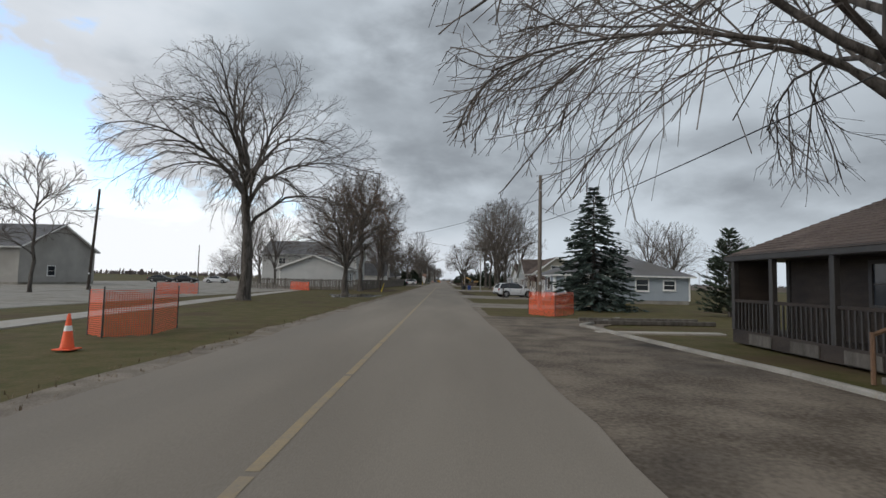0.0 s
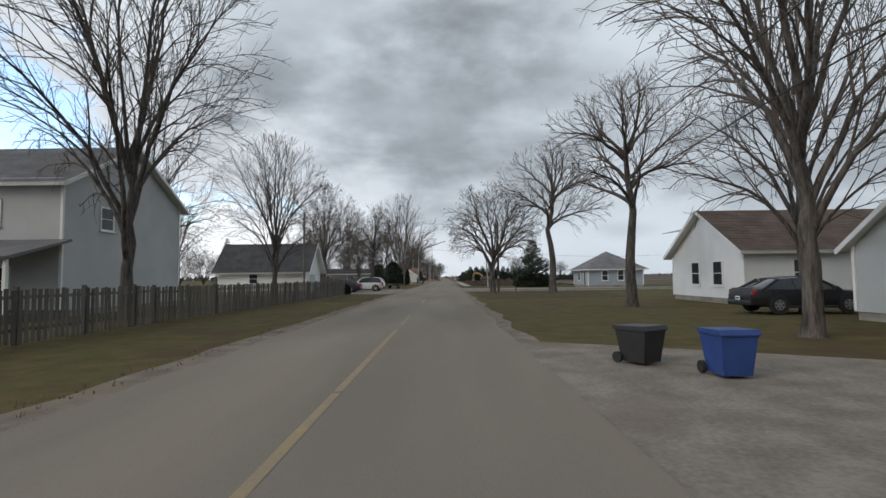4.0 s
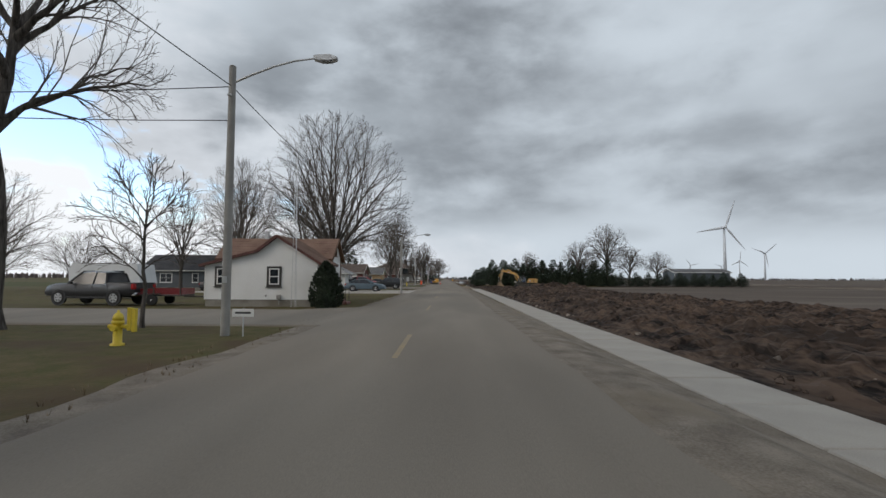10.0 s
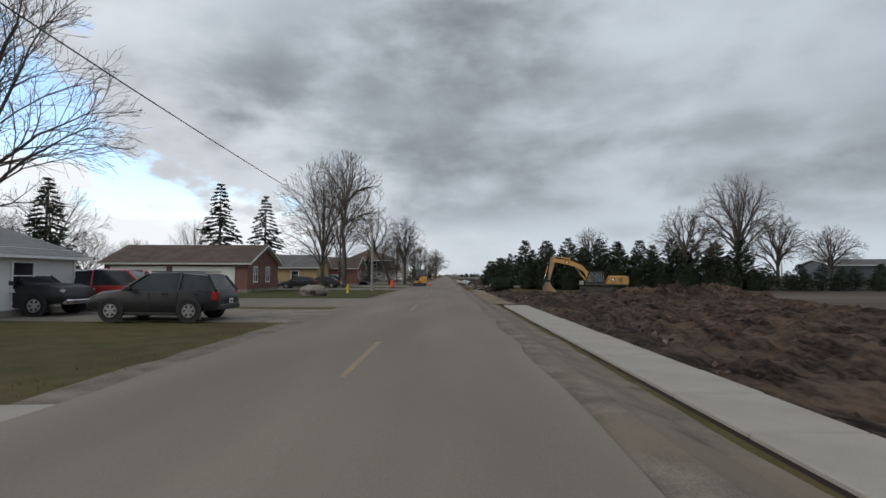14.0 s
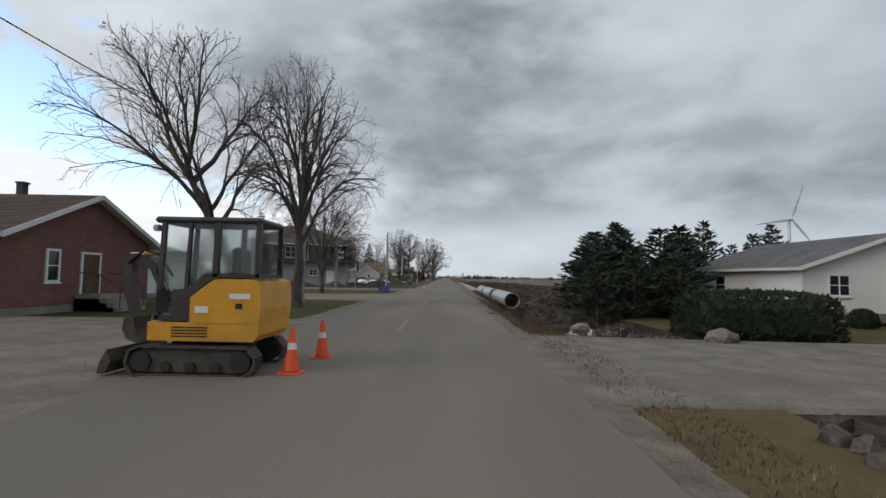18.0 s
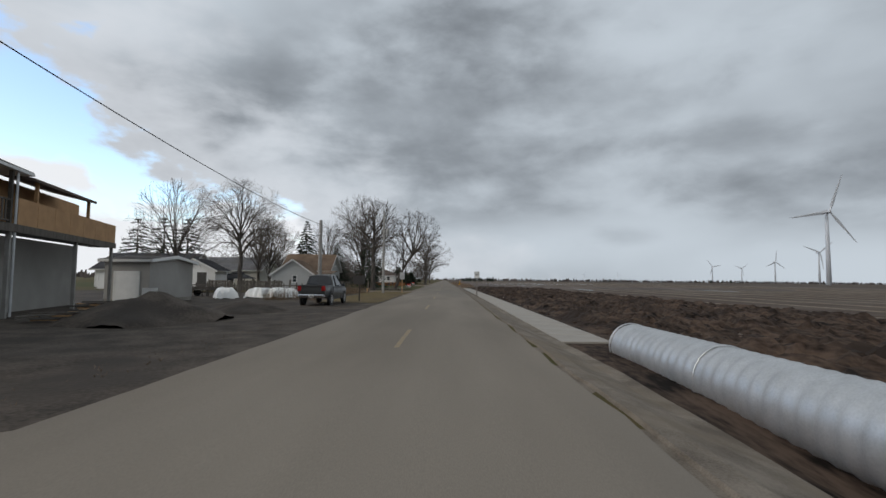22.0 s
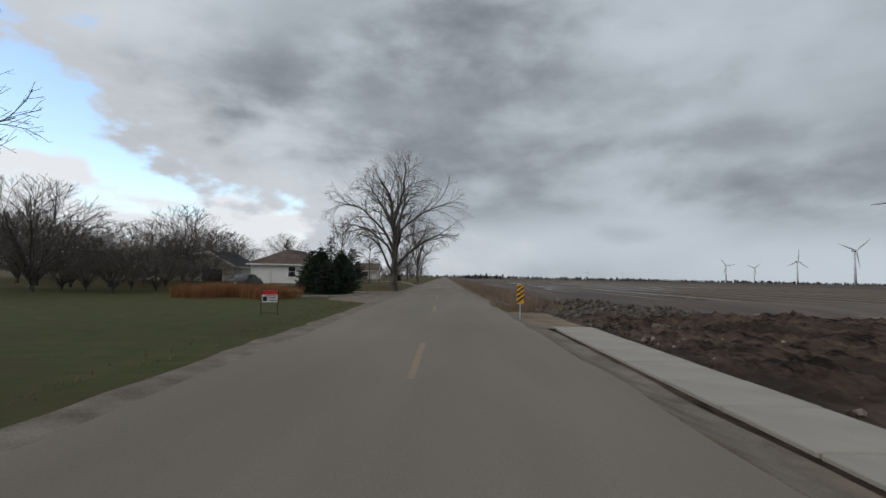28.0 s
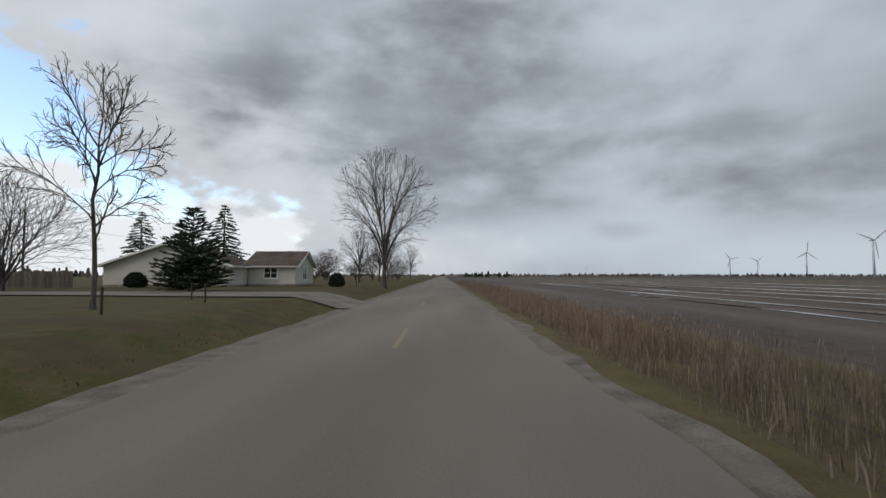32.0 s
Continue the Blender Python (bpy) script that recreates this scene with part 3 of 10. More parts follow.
def ground_z(x, y):
    """Height of the land: flat, with the open ditch beside the culverts and a low rise under the last house."""
    z = 0.0
    if x > 2.4:
        low = smoothstep(164, 172, y) * (1 - smoothstep(488, 494, y)) * (1 - smoothstep(310, 313, y) * (1 - smoothstep(324, 327, y)))
        z -= 0.32 * low * smoothstep(2.5, 3.7, x)
        wet = smoothstep(303, 309, y) * (1 - smoothstep(347, 356, y))
        wet *= 1 - smoothstep(311, 313.5, y) * (1 - smoothstep(323.8, 326, y))
        z -= 1.0 * wet * smoothstep(2.6, 4.8, x) * (1 - smoothstep(6.6, 9.0, x))
        trench = smoothstep(338, 346, y) * (1 - smoothstep(372, 380, y))
        z -= 0.45 * trench * smoothstep(3.4, 4.8, x) * (1 - smoothstep(8.5, 11.5, x))
        marsh = smoothstep(486, 492, y)
        z -= 0.5 * marsh * smoothstep(3.0, 5.0, x) * (1 - smoothstep(7.0, 10.0, x))
    if x < -4.6:
        z += 0.57 * smoothstep(4.6, 7.2, -x) * smoothstep(507.5, 513, y)
    z += 0.035 * noise.noise((x * 0.09, y * 0.07, 1.0)) * smoothstep(4, 9, abs(x + 1.2))
    return z

# ---- ground, road, drives ----
def axis(near_lo, near_hi, step, far):
    pts = [near_lo + k * step for k in range(int((near_hi - near_lo) / step) + 1)]
    d, a, b = step, near_lo, near_hi
    while b < far:
        d *= 1.5
        a, b = a - d, b + d
        pts = [a] + pts + [b]
    return pts


gx = sorted(set([round(v, 2) for v in axis(-40, 40, 1.0, 3000)] + [2.6, 3.4, 3.8, 4.4, 4.8, 5.5, 6.6, 7.5, 8.5, 9.0]))
gy = sorted(set(axis(-30, 660, 3.0, 3000) + [308 + 0.7 * k for k in range(30)]))
ground = Shape()
ground.v = [(x, y, ground_z(x, y)) for y in gy for x in gx]
w = len(gx)
ground.f = [(j * w + i, j * w + i + 1, (j + 1) * w + i + 1, (j + 1) * w + i) for j in range(len(gy) - 1) for i in range(w - 1)]
ground_ob = solid("ground", ground, M["grass"], "flat lawn and verge with thin late-autumn grass", "ground", "structure", smooth=True)
for nm in ("soil", "green", "dirt", "wetsoil"):
    ground_ob.data.materials.append(M[nm])
for k, p in enumerate(ground_ob.data.polygons):
    c = p.center
    right = c.x > 4.0
    if right and c.y > 168 and not (305 < c.y < 345 and c.x < 40):
        p.material_index = 4 if 478 < c.y < 800 and 7 < c.x < 160 else 1 if c.x > 16 or c.y > 490 else 3
    elif right and 305 < c.y < 347:
        p.material_index = 0 if c.x > 9 else 3
    elif (right and 128 < c.y <= 168) or (not right and 270 < c.y < 345) or (not right and 445 < c.y < 500):
        p.material_index = 2


def strip(name, left, right, y0, y1, step, z, mat, label, category="road", wobble=0.0, seed=0.0, cols=4):
    """A ribbon along the road between two edges given as functions of y; the edges wander a little."""
    s = Shape()
    n = max(2, int((y1 - y0) / step))
    for j in range(n + 1):
        y = y0 + (y1 - y0) * j / n
        a = left(y) + wobble * noise.noise((y * 0.35, seed, 0)) + 0.5 * wobble * noise.noise((y * 1.3, seed, 5))
        b = right(y) + wobble * noise.noise((y * 0.35, seed + 9, 0)) + 0.5 * wobble * noise.noise((y * 1.3, seed + 9, 5))
        for i in [0] + list(range(cols + 1)) + [cols]:
            x = a + (b - a) * i / cols
            s.v.append((x, y, z(x, y) if callable(z) else z))
        s.v[-1], s.v[-cols - 3] = tuple(Vector(s.v[-1]) - Vector((-0.1, 0, 0.12))), tuple(Vector(s.v[-cols - 3]) - Vector((0.1, 0, 0.12)))
    c = cols + 3
    s.f = [(j * c + i, j * c + i + 1, (j + 1) * c + i + 1, (j + 1) * c + i) for j in range(n) for i in range(c - 1)]
    return solid(name, s, mat, label, category, "structure")


HALF = 3.2
strip("shoulder", lambda y: road_x(y) - HALF - 0.75, lambda y: road_x(y) + HALF + 0.5, -40, 1500, 0.9, lambda x, y: 0.035 if x < 2.2 else ground_z(x, y) + 0.035, M["gravel"], "grey gravel shoulder with crumbled edges", wobble=0.32, seed=3)
road = strip("road", lambda y: road_x(y) - HALF, lambda y: road_x(y) + HALF, -40, 2500, 1.2, lambda x, y: 0.075 + 0.03 * (1 - abs(x - road_x(y)) / HALF), M["asphalt"], "worn grey two-lane asphalt road", wobble=0.16, seed=7, cols=6)
# yellow centre line: worn full line at first, dashes further on
for y in range(-20, 92, 4):
    s = Shape()
    x = road_x(y)
    s.add([(x - 0.06, y, 0.108), (x + 0.06, y, 0.108), (road_x(y + 3.9) + 0.06, y + 3.9, 0.108), (road_x(y + 3.9) - 0.06, y + 3.9, 0.108)], [(0, 1, 2, 3)])
    solid("centre_line", s, M["yellow"], "worn yellow paint line on the asphalt", "road marking", "structure")
for y in (93.4 + 14.36 * k for k in range(38)):
    s = Shape()
    x = road_x(y)
    s.add([(x - 0.06, y, 0.108), (x + 0.06, y, 0.108), (road_x(y + 4) + 0.06, y + 4, 0.108), (road_x(y + 4) - 0.06, y + 4, 0.108)], [(0, 1, 2, 3)])
    solid("centre_line", s, M["yellow"], "worn yellow paint dash on the asphalt", "road marking", "structure")


def patch(name, pts, z, mat, label, category="driveway", sub=6, wobble=0.25):
    """A flat slab with an uneven outline: corners in order, edges cut up and shaken."""
    out = []
    for (x0, y0), (x1, y1) in zip(pts, pts[1:] + pts[:1]):
        for k in range(sub):
            t = k / sub
            x, y = x0 + (x1 - x0) * t, y0 + (y1 - y0) * t
            d = wobble * noise.noise((x * 0.6, y * 0.6, 3))
            out.append((x + d, y + wobble * noise.noise((x * 0.6, y * 0.6, 8)), z))
    s = Shape()
    n = len(out)
    mx, my = sum(p[0] for p in out) / n, sum(p[1] for p in out) / n
    far = [max(0.01, math.hypot(p[0] - mx, p[1] - my)) for p in out]
    s.v = out + [(p[0] + (p[0] - mx) / d * 0.3, p[1] + (p[1] - my) / d * 0.3, z - 0.12) for p, d in zip(out, far)]
    s.f = [tuple(range(n))] + [(k, n + k, n + (k + 1) % n, (k + 1) % n) for k in range(n)]
    ob = solid(name, s, mat, label, category, "structure")
    bm = bmesh.new()
    bm.from_mesh(ob.data)
    bmesh.ops.triangulate(bm, faces=bm.faces)
    bmesh.ops.recalc_face_normals(bm, faces=bm.faces)
    bm.to_mesh(ob.data)
    bm.free()
    return ob


# opening stretch
patch("parking_pad", [(0.8, -6), (6.5, -6), (6.2, 12), (5.2, 17), (7.5, 22), (1.0, 23)], 0.05, M["pad"], "rutted brown gravel pad beside the road")
patch("driveway", [(0.8, 30.5), (11.5, 31.5), (11.5, 34.2), (0.8, 35.8)], 0.05, M["drive"], "pale gravel driveway")
patch("driveway", [(0.8, 46.5), (14, 46.6), (14, 52.8), (4.5, 53.2), (0.8, 56)], 0.05, M["drive"], "pale concrete driveway beside a bungalow")
patch("driveway", [(0.8, 76), (16, 76), (16, 82), (0.8, 90)], 0.05, M["drive"], "wide pale gravel driveway")
patch("parking_lot", [(-70, 0), (-19, 2), (-19.5, 50), (-22, 120), (-70, 160)], 0.04, M["oldconcrete"], "grey paved lot beyond the lawn", "parking lot")
patch("sidewalk", [(-11.2, -10), (-9.6, -10), (-15.4, 37), (-18.0, 62), (-19.2, 62), (-16.8, 37)], 0.045, M["concrete"], "pale concrete footpath across the lawn", "footpath", wobble=0.05)
patch("puddle", [(-9.5, 42), (-6.6, 44.5), (-6.4, 49), (-8.0, 50.5), (-10.8, 48)], 0.052, M["water"], "shallow puddle on the grass", "puddle", wobble=0.9)
patch("driveway", [(-3.6, 127), (-24, 129), (-24, 142), (-3.6, 146)], 0.05, M["drive"], "gravel driveway with grass edges")
patch("driveway", [(0.8, 132.4), (30, 133.8), (30, 135.4), (0.8, 136)], 0.05, M["drive"], "narrow pale gravel drive across the lawn")
patch("driveway", [(0.8, 139.0), (40, 141), (40, 144), (0.8, 147.5)], 0.045, M["drive"], "pale farm lane")
patch("leaf_litter", [(-10.6, 62), (-7.6, 61), (-6.6, 66), (-7.0, 73), (-8.6, 77), (-10.6, 76)], 0.04, M["litter"], "dark brown leaf litter under a fence", "leaves", 8, 0.9)
patch("leaf_litter", [(2.6, 55.5), (3.5, 57), (3.1, 64), (2.5, 75)], 0.048, M["litter"], "dark brown leaves along the road edge", "leaves", 8, 0.4)
patch("leaf_litter", [(2.5, 114), (14, 115), (16, 130), (3.0, 131.4)], 0.03, M["leaflawn"], "brown fallen leaves over thin grass under a tree", "leaves", 10, 0.8)
patch("leaf_litter", [(-3.9, 114), (-3.9, 127), (-6.5, 126), (-9.5, 124), (-9.0, 112)], 0.03, M["leaflawn"], "brown leaves over thin grass at a drive", "leaves", 10, 0.6)
# side street by the small white house
patch("side_street", [(-3.6, 201), (-60, 203), (-60, 209.3), (-8, 209.3), (-3.6, 213)], 0.06, M["asphalt"], "grey side street", "road")
patch("driveway", [(-3.6, 237.5), (-30, 238.5), (-30, 248), (-3.6, 250)], 0.055, M["concrete"], "broad pale concrete driveway", wobble=0.1)
patch("driveway", [(-3.6, 261), (-22, 261.8), (-22, 267.6), (-3.6, 267)], 0.055, M["drive"], "gravel driveway")
patch("side_street", [(-3.6, 269), (-60, 271), (-60, 276.6), (-3.6, 278)], 0.06, M["asphalt"], "grey side street", "road")
patch("driveway", [(-3.6, 299.5), (-30, 300.5), (-30, 306), (-3.6, 306)], 0.055, M["drive"], "pale gravel driveway")
patch("driveway", [(-3.6, 313), (-24, 315), (-24, 325), (-3.6, 327)], 0.055, M["drive"], "pale gravel driveway")
patch("driveway", [(1.0, 315.6), (26, 317), (26, 322), (1.0, 323.4)], 0.06, M["drive"], "gravel crossing over the ditch")
patch("side_street", [(-3.6, 341), (-30, 344.5), (-60, 346), (-60, 351), (-30, 350), (-9, 351), (-3.6, 355.5)], 0.06, M["asphalt"], "broad grey side street", "road")
patch("side_street", [(-3.6, 362.5), (-9, 365.2), (-60, 363.5), (-60, 367), (-25, 370), (-8, 371.4), (-3.6, 375)], 0.06, M["asphalt"], "narrow grey side street", "road")
patch("yard", [(-3.6, 373.5), (-8, 371.6), (-26, 370.2), (-40, 369.6), (-40, 425), (-8, 422), (-3.4, 415)], 0.055, M["yardgravel"], "dark gravel yard with ruts", "yard", wobble=0.6)
patch("driveway", [(-3.4, 431.5), (-24, 432), (-24, 436), (-3.4, 437)], 0.06, M["gravel"], "dark asphalt drive", "driveway")
patch("driveway", [(-3.4, 487), (-7.6, 491), (-8.0, 496), (-7.6, 503), (-24, 504.5), (-24, 508), (-3.4, 508.5)], 0.055, M["gravel"], "brown gravel driveway mouth")
lane = Shape()
for i in range(33):
    x = -3.8 - i * 1.15
    for y in (537.0 + i * 0.11, 539.5 + i * 0.07, 542.0 + i * 0.05, 544.0 + i * 0.03):
        lane.v.append((x, y, ground_z(x, y) + 0.06))
lane.f = [(i * 4 + j, i * 4 + j + 1, i * 4 + j + 5, i * 4 + j + 4) for i in range(32) for j in range(3)]
solid("driveway", lane, M["drive"], "gravel driveway over a low rise", "driveway", "structure")

# ---- plants ----
def crown_tree(name, seed, H, R, bottom, middle, trunk, limbs=12, fork=0.25, lead=0.45, rise=0.6, reach=115, n2=9, n3=6, n4=3, droop=0.0, crook=0.10, thick=0.5, lean=(0, 0), leaves=0, bark="bark", twigs="twig", longlimb=None, coarse=False):
    """A bare tree whose limbs, branches and twigs fill an egg-shaped crown. Returns (wood, crown) meshes."""
    rng = random.Random(seed)
    wood, crown = Shape(), Shape()
    spots = []
    up = Vector((0, 0, 1))
    tip = Vector((lean[0] * H, lean[1] * H, 0))
    centre = Vector((tip.x * 0.8, tip.y * 0.8, middle))
    jig = lambda s: Vector((rng.gauss(0, s), rng.gauss(0, s), rng.gauss(0, s)))

    def room(p, d):
        """How far one can go from p along d before leaving the crown."""
        q = p - centre
        hz = (H - middle) if q.z + d.z > 0 else (middle - bottom)
        a, b = Vector((q.x / R, q.y / R, q.z / hz)), Vector((d.x / R, d.y / R, d.z / hz))
        A, B, C = b.dot(b), a.dot(b), a.dot(a) - 1
        disc = B * B - A * C
        return max(0.0, (-B + math.sqrt(disc)) / A) if disc > 0 else 0.0

    def bend(p, c, t, r, n, level, amount):
        pts, radii = [], []
        size = (t - p).length
        off = Vector((0, 0, 0))
        for k in range(n + 1):
            u = k / n
            q = p * (1 - u) ** 2 + c * 2 * u * (1 - u) + t * u * u
            off = off + jig(amount * size / n) if k else off
            q = q + off - up * droop * size * u ** 3
            pts.append(q)
            radii.append(max(r * (1 - 0.85 * u ** 0.8), (0.02, 0.016, 0.0095, 0.006)[level]))
        (wood if level < 1 else crown).chain(pts, radii, ((5, 3, 3, 3) if coarse else (7, 4, 3, 3))[level])
        return pts, radii

    def fork_off(pts, radii, level, size):
        n = len(pts) - 1
        count = (n2, n3, n4)[level - 1]
        turn = rng.uniform(0, 6.28)
        for c in range(count):
            t = (0.22, 0.15, 0.2)[level - 1]
            t = t + (1 - t) * (c + rng.uniform(0.3, 1.0)) / count
            i = min(int(t * n), n - 1)
            q = pts[i].lerp(pts[i + 1], t * n - i)
            along = (pts[i + 1] - pts[i]).normalized()
            turn += 2.4 + rng.uniform(-0.5, 0.5)
            side = along.cross(Vector((math.cos(turn), math.sin(turn), 0.35))).normalized()
            out = (q - centre)
            out = Vector((out.x / R, out.y / R, out.z / (H - middle)))
            a = rng.uniform(0.5, 0.9)
            d = (along * math.cos(a) + side * math.sin(a) + out * 0.28 + up * (0.12 - droop * 0.8)).normalized()
            length = size * (0.58, 0.5, 0.55)[level - 1] * rng.uniform(0.7, 1.2) * (1.2 - 0.62 * t)
            free = room(q, d)
            length = min(length, free * 0.97 + 0.35 * (1 + 0.6 * rng.random()))
            if length < 0.15:
                continue
            r = max(radii[i] * 0.6, (0.02, 0.011, 0.006)[level - 1])
            e = q + d * length
            m = q + along * length * 0.3 + d * length * 0.25
            p2, r2 = bend(q, m, e, r, ((3, 1, 1) if coarse else (4, 2, 1))[level - 1], level, crook * 0.9)
            if level < 3:
                fork_off(p2, r2, level + 1, length)
            elif leaves and rng.random() < leaves:
                spots.append(e)

    # trunk
    top = H * (fork + (1 - fork) * lead)
    pts, radii = [], []
    for k, u in enumerate((0, 0.035, 0.09, 0.2, 0.35, 0.5, 0.66, 0.83, 1.0)):
        pts.append(Vector((tip.x * u ** 1.3 * 0.8, tip.y * u, top * u - 0.12)) + (jig(0.02 * top / 8 * k) if k else Vector()))
        radii.append(trunk * (1 - 0.6 * u) * (1.45 if k == 0 else 1.15 if k == 1 else 1.0))
    wood.chain(pts, radii, 10)
    spin = rng.uniform(0, 6.28)
    for i in range(limbs):
        f = (i + 0.5) / limbs
        th = radians(10) + (radians(reach) - radians(10)) * (1 - f) ** 0.8
        ph = spin + i * 2.399 + rng.uniform(-0.25, 0.25)
        hz = (H - middle) if th < 1.57 else (middle - bottom)
        goal = centre + Vector((R * math.sin(th) * math.cos(ph), R * math.sin(th) * math.sin(ph), hz * math.cos(th))) * rng.uniform(0.86, 0.99)
        if longlimb and i == 2:
            goal = Vector(longlimb)
        z = H * (fork + (1 - fork) * lead * min(1, max(0, f + rng.uniform(-0.08, 0.08))))
        q = min(pts, key=lambda p: abs(p.z - z))
        q = q.lerp(pts[min(pts.index(q) + 1, 8)], rng.random() * 0.8)
        flat = Vector((goal.x - q.x, goal.y - q.y, 0))
        size = (goal - q).length
        first = (flat.normalized() * (1 - rise) + up * rise).normalized()
        p2, r2 = bend(q, q + first * size * 0.52, goal, max(trunk * thick * rng.uniform(0.75, 1.1), 0.03), 9, 0, crook)
        fork_off(p2, r2, 1, size)
    p2, r2 = bend(pts[-1], pts[-1].lerp(Vector((tip.x, tip.y, H)), 0.5), Vector((tip.x, tip.y, H * 0.98)), radii[-1] * 0.8, 6, 0, crook)
    fork_off(p2, r2, 1, H - top)
    lv = None
    if leaves:
        leaf = Shape()
        for p in spots:
            for _ in range(4):
                c = p + jig(0.12)
                a, b = jig(1).normalized() * 0.085, jig(1).normalized() * 0.06
                leaf.add([c - a, c + b, c + a], [(0, 1, 2)])
        lv = leaf.mesh(name + "_leaves", M["dryleaf"])
    return wood.mesh(name + "_wood", M[bark], True), crown.mesh(name + "_crown", M[twigs]), lv, H, R


TREES = {
    "elm": crown_tree("elm", 3, 17, 8.6, 3.2, 9.0, 0.44, 15, 0.22, 0.42, 0.62, 108, 11, 7, 3, droop=0.16, crook=0.12, thick=0.36),
    "wide": crown_tree("wide", 8, 12, 7.0, 2.9, 6.6, 0.30, 16, 0.26, 0.35, 0.45, 104, 12, 8, 4, droop=0.12, crook=0.09, thick=0.26, lean=(-0.12, 0.05)),
    "fan": crown_tree("fan", 11, 18, 7.0, 2.6, 8.2, 0.50, 22, 0.09, 0.22, 0.66, 112, 9, 7, 3, crook=0.05, thick=0.34),
    "vase": crown_tree("vase", 21, 15, 5.8, 3.0, 9.0, 0.31, 13, 0.10, 0.25, 0.78, 112, 10, 7, 3, crook=0.06, thick=0.42),
    "vase_two": crown_tree("vase_two", 27, 15, 5.8, 2.6, 8.6, 0.27, 11, 0.10, 0.30, 0.72, 110, 11, 7, 3, crook=0.08, thick=0.46),
    "cottonwood": crown_tree("cottonwood", 33, 17.5, 8.6, 5.0, 9.5, 0.58, 14, 0.15, 0.36, 0.66, 100, 10, 7, 3, droop=0.11, crook=0.12, thick=0.46, bark="bark"),
    "poplar": crown_tree("poplar", 35, 17.5, 8.8, 4.2, 9.5, 0.50, 12, 0.06, 0.42, 0.74, 108, 10, 7, 3, droop=0.13, crook=0.13, thick=0.52),
    "tall": crown_tree("tall", 37, 15, 6.0, 5.0, 10.0, 0.40, 12, 0.38, 0.45, 0.5, 112, 9, 6, 3, crook=0.11, thick=0.42),
    "leafy": crown_tree("leafy", 55, 11, 5.0, 3.0, 6.4, 0.36, 11, 0.17, 0.2, 0.66, 106, 10, 7, 3, droop=0.10, crook=0.13, thick=0.5, leaves=0.35),
    "dense": crown_tree("dense", 58, 13.3, 5.0, 4.0, 8.0, 0.30, 15, 0.36, 0.35, 0.55, 112, 11, 8, 3, droop=0.05, crook=0.11, leaves=0.4),
    "twin": crown_tree("twin", 61, 18.5, 8.5, 4.5, 11.0, 0.46, 8, 0.01, 0.05, 0.84, 96, 10, 6, 3, crook=0.12, thick=0.60, bark="palebark", longlimb=(10.0, -0.5, 9.6)),
    "leaning": crown_tree("leaning", 72, 12.5, 5.2, 3.0, 7.5, 0.30, 9, 0.20, 0.4, 0.6, 100, 10, 6, 3, crook=0.10, lean=(0.30, -0.02), leaves=0.08, thick=0.5),
    "young": crown_tree("young", 44, 8, 2.6, 1.8, 4.6, 0.10, 12, 0.25, 0.6, 0.55, 112, 7, 5, 2, crook=0.08, thick=0.42),
    "far": crown_tree("far", 47, 12, 5.5, 1.8, 6.6, 0.30, 12, 0.12, 0.3, 0.7, 112, 8, 6, 1, crook=0.08, thick=0.42, coarse=True),
    "birch": crown_tree("birch", 48, 10, 3.4, 2.6, 6.2, 0.12, 14, 0.25, 0.7, 0.6, 112, 8, 6, 3, droop=0.22, crook=0.07, thick=0.4, bark="birchbark"),
    "thicket": crown_tree("thicket", 83, 9, 4.2, 0.4, 4.6, 0.16, 15, 0.03, 0.1, 0.75, 115, 9, 7, 1, crook=0.08, thick=0.5, coarse=True),
}


def tree(key, x, y, turn=0, height=0, width=0, label="", group=""):
    """A tree by its kind, set to a height and crown width in metres."""
    wood, crown, lv, h, r = TREES[key]
    kz = height / h if height else 1.0
    kx = width / (2 * r) if width else kz
    ob = thing("tree", label or "bare grey deciduous tree standing on the lawn", "tree", x, y, ground_z(x, y), 0, group)
    ob.matrix_basis = Matrix.LocRotScale((x, y, ground_z(x, y)), Euler((0, 0, radians(turn))), (kx, kx, kz))
    part("trunk", wood, None, ob)
    part("crown", crown, None, ob, "bare twiggy crown")
    if lv:
        part("dry_leaves", lv, None, ob, "clusters of dry brown leaves")
    return ob



def spray(shape, rng, p, d, length, width):
    """One flat spray of needles: a narrow kite."""
    side = d.cross(Vector((rng.gauss(0, 1), rng.gauss(0, 1), rng.gauss(0, 1)))).normalized() * width
    shape.add([p, p + d * length * 0.45 + side, p + d * length, p + d * length * 0.45 - side], [(0, 1, 2), (0, 2, 3)])


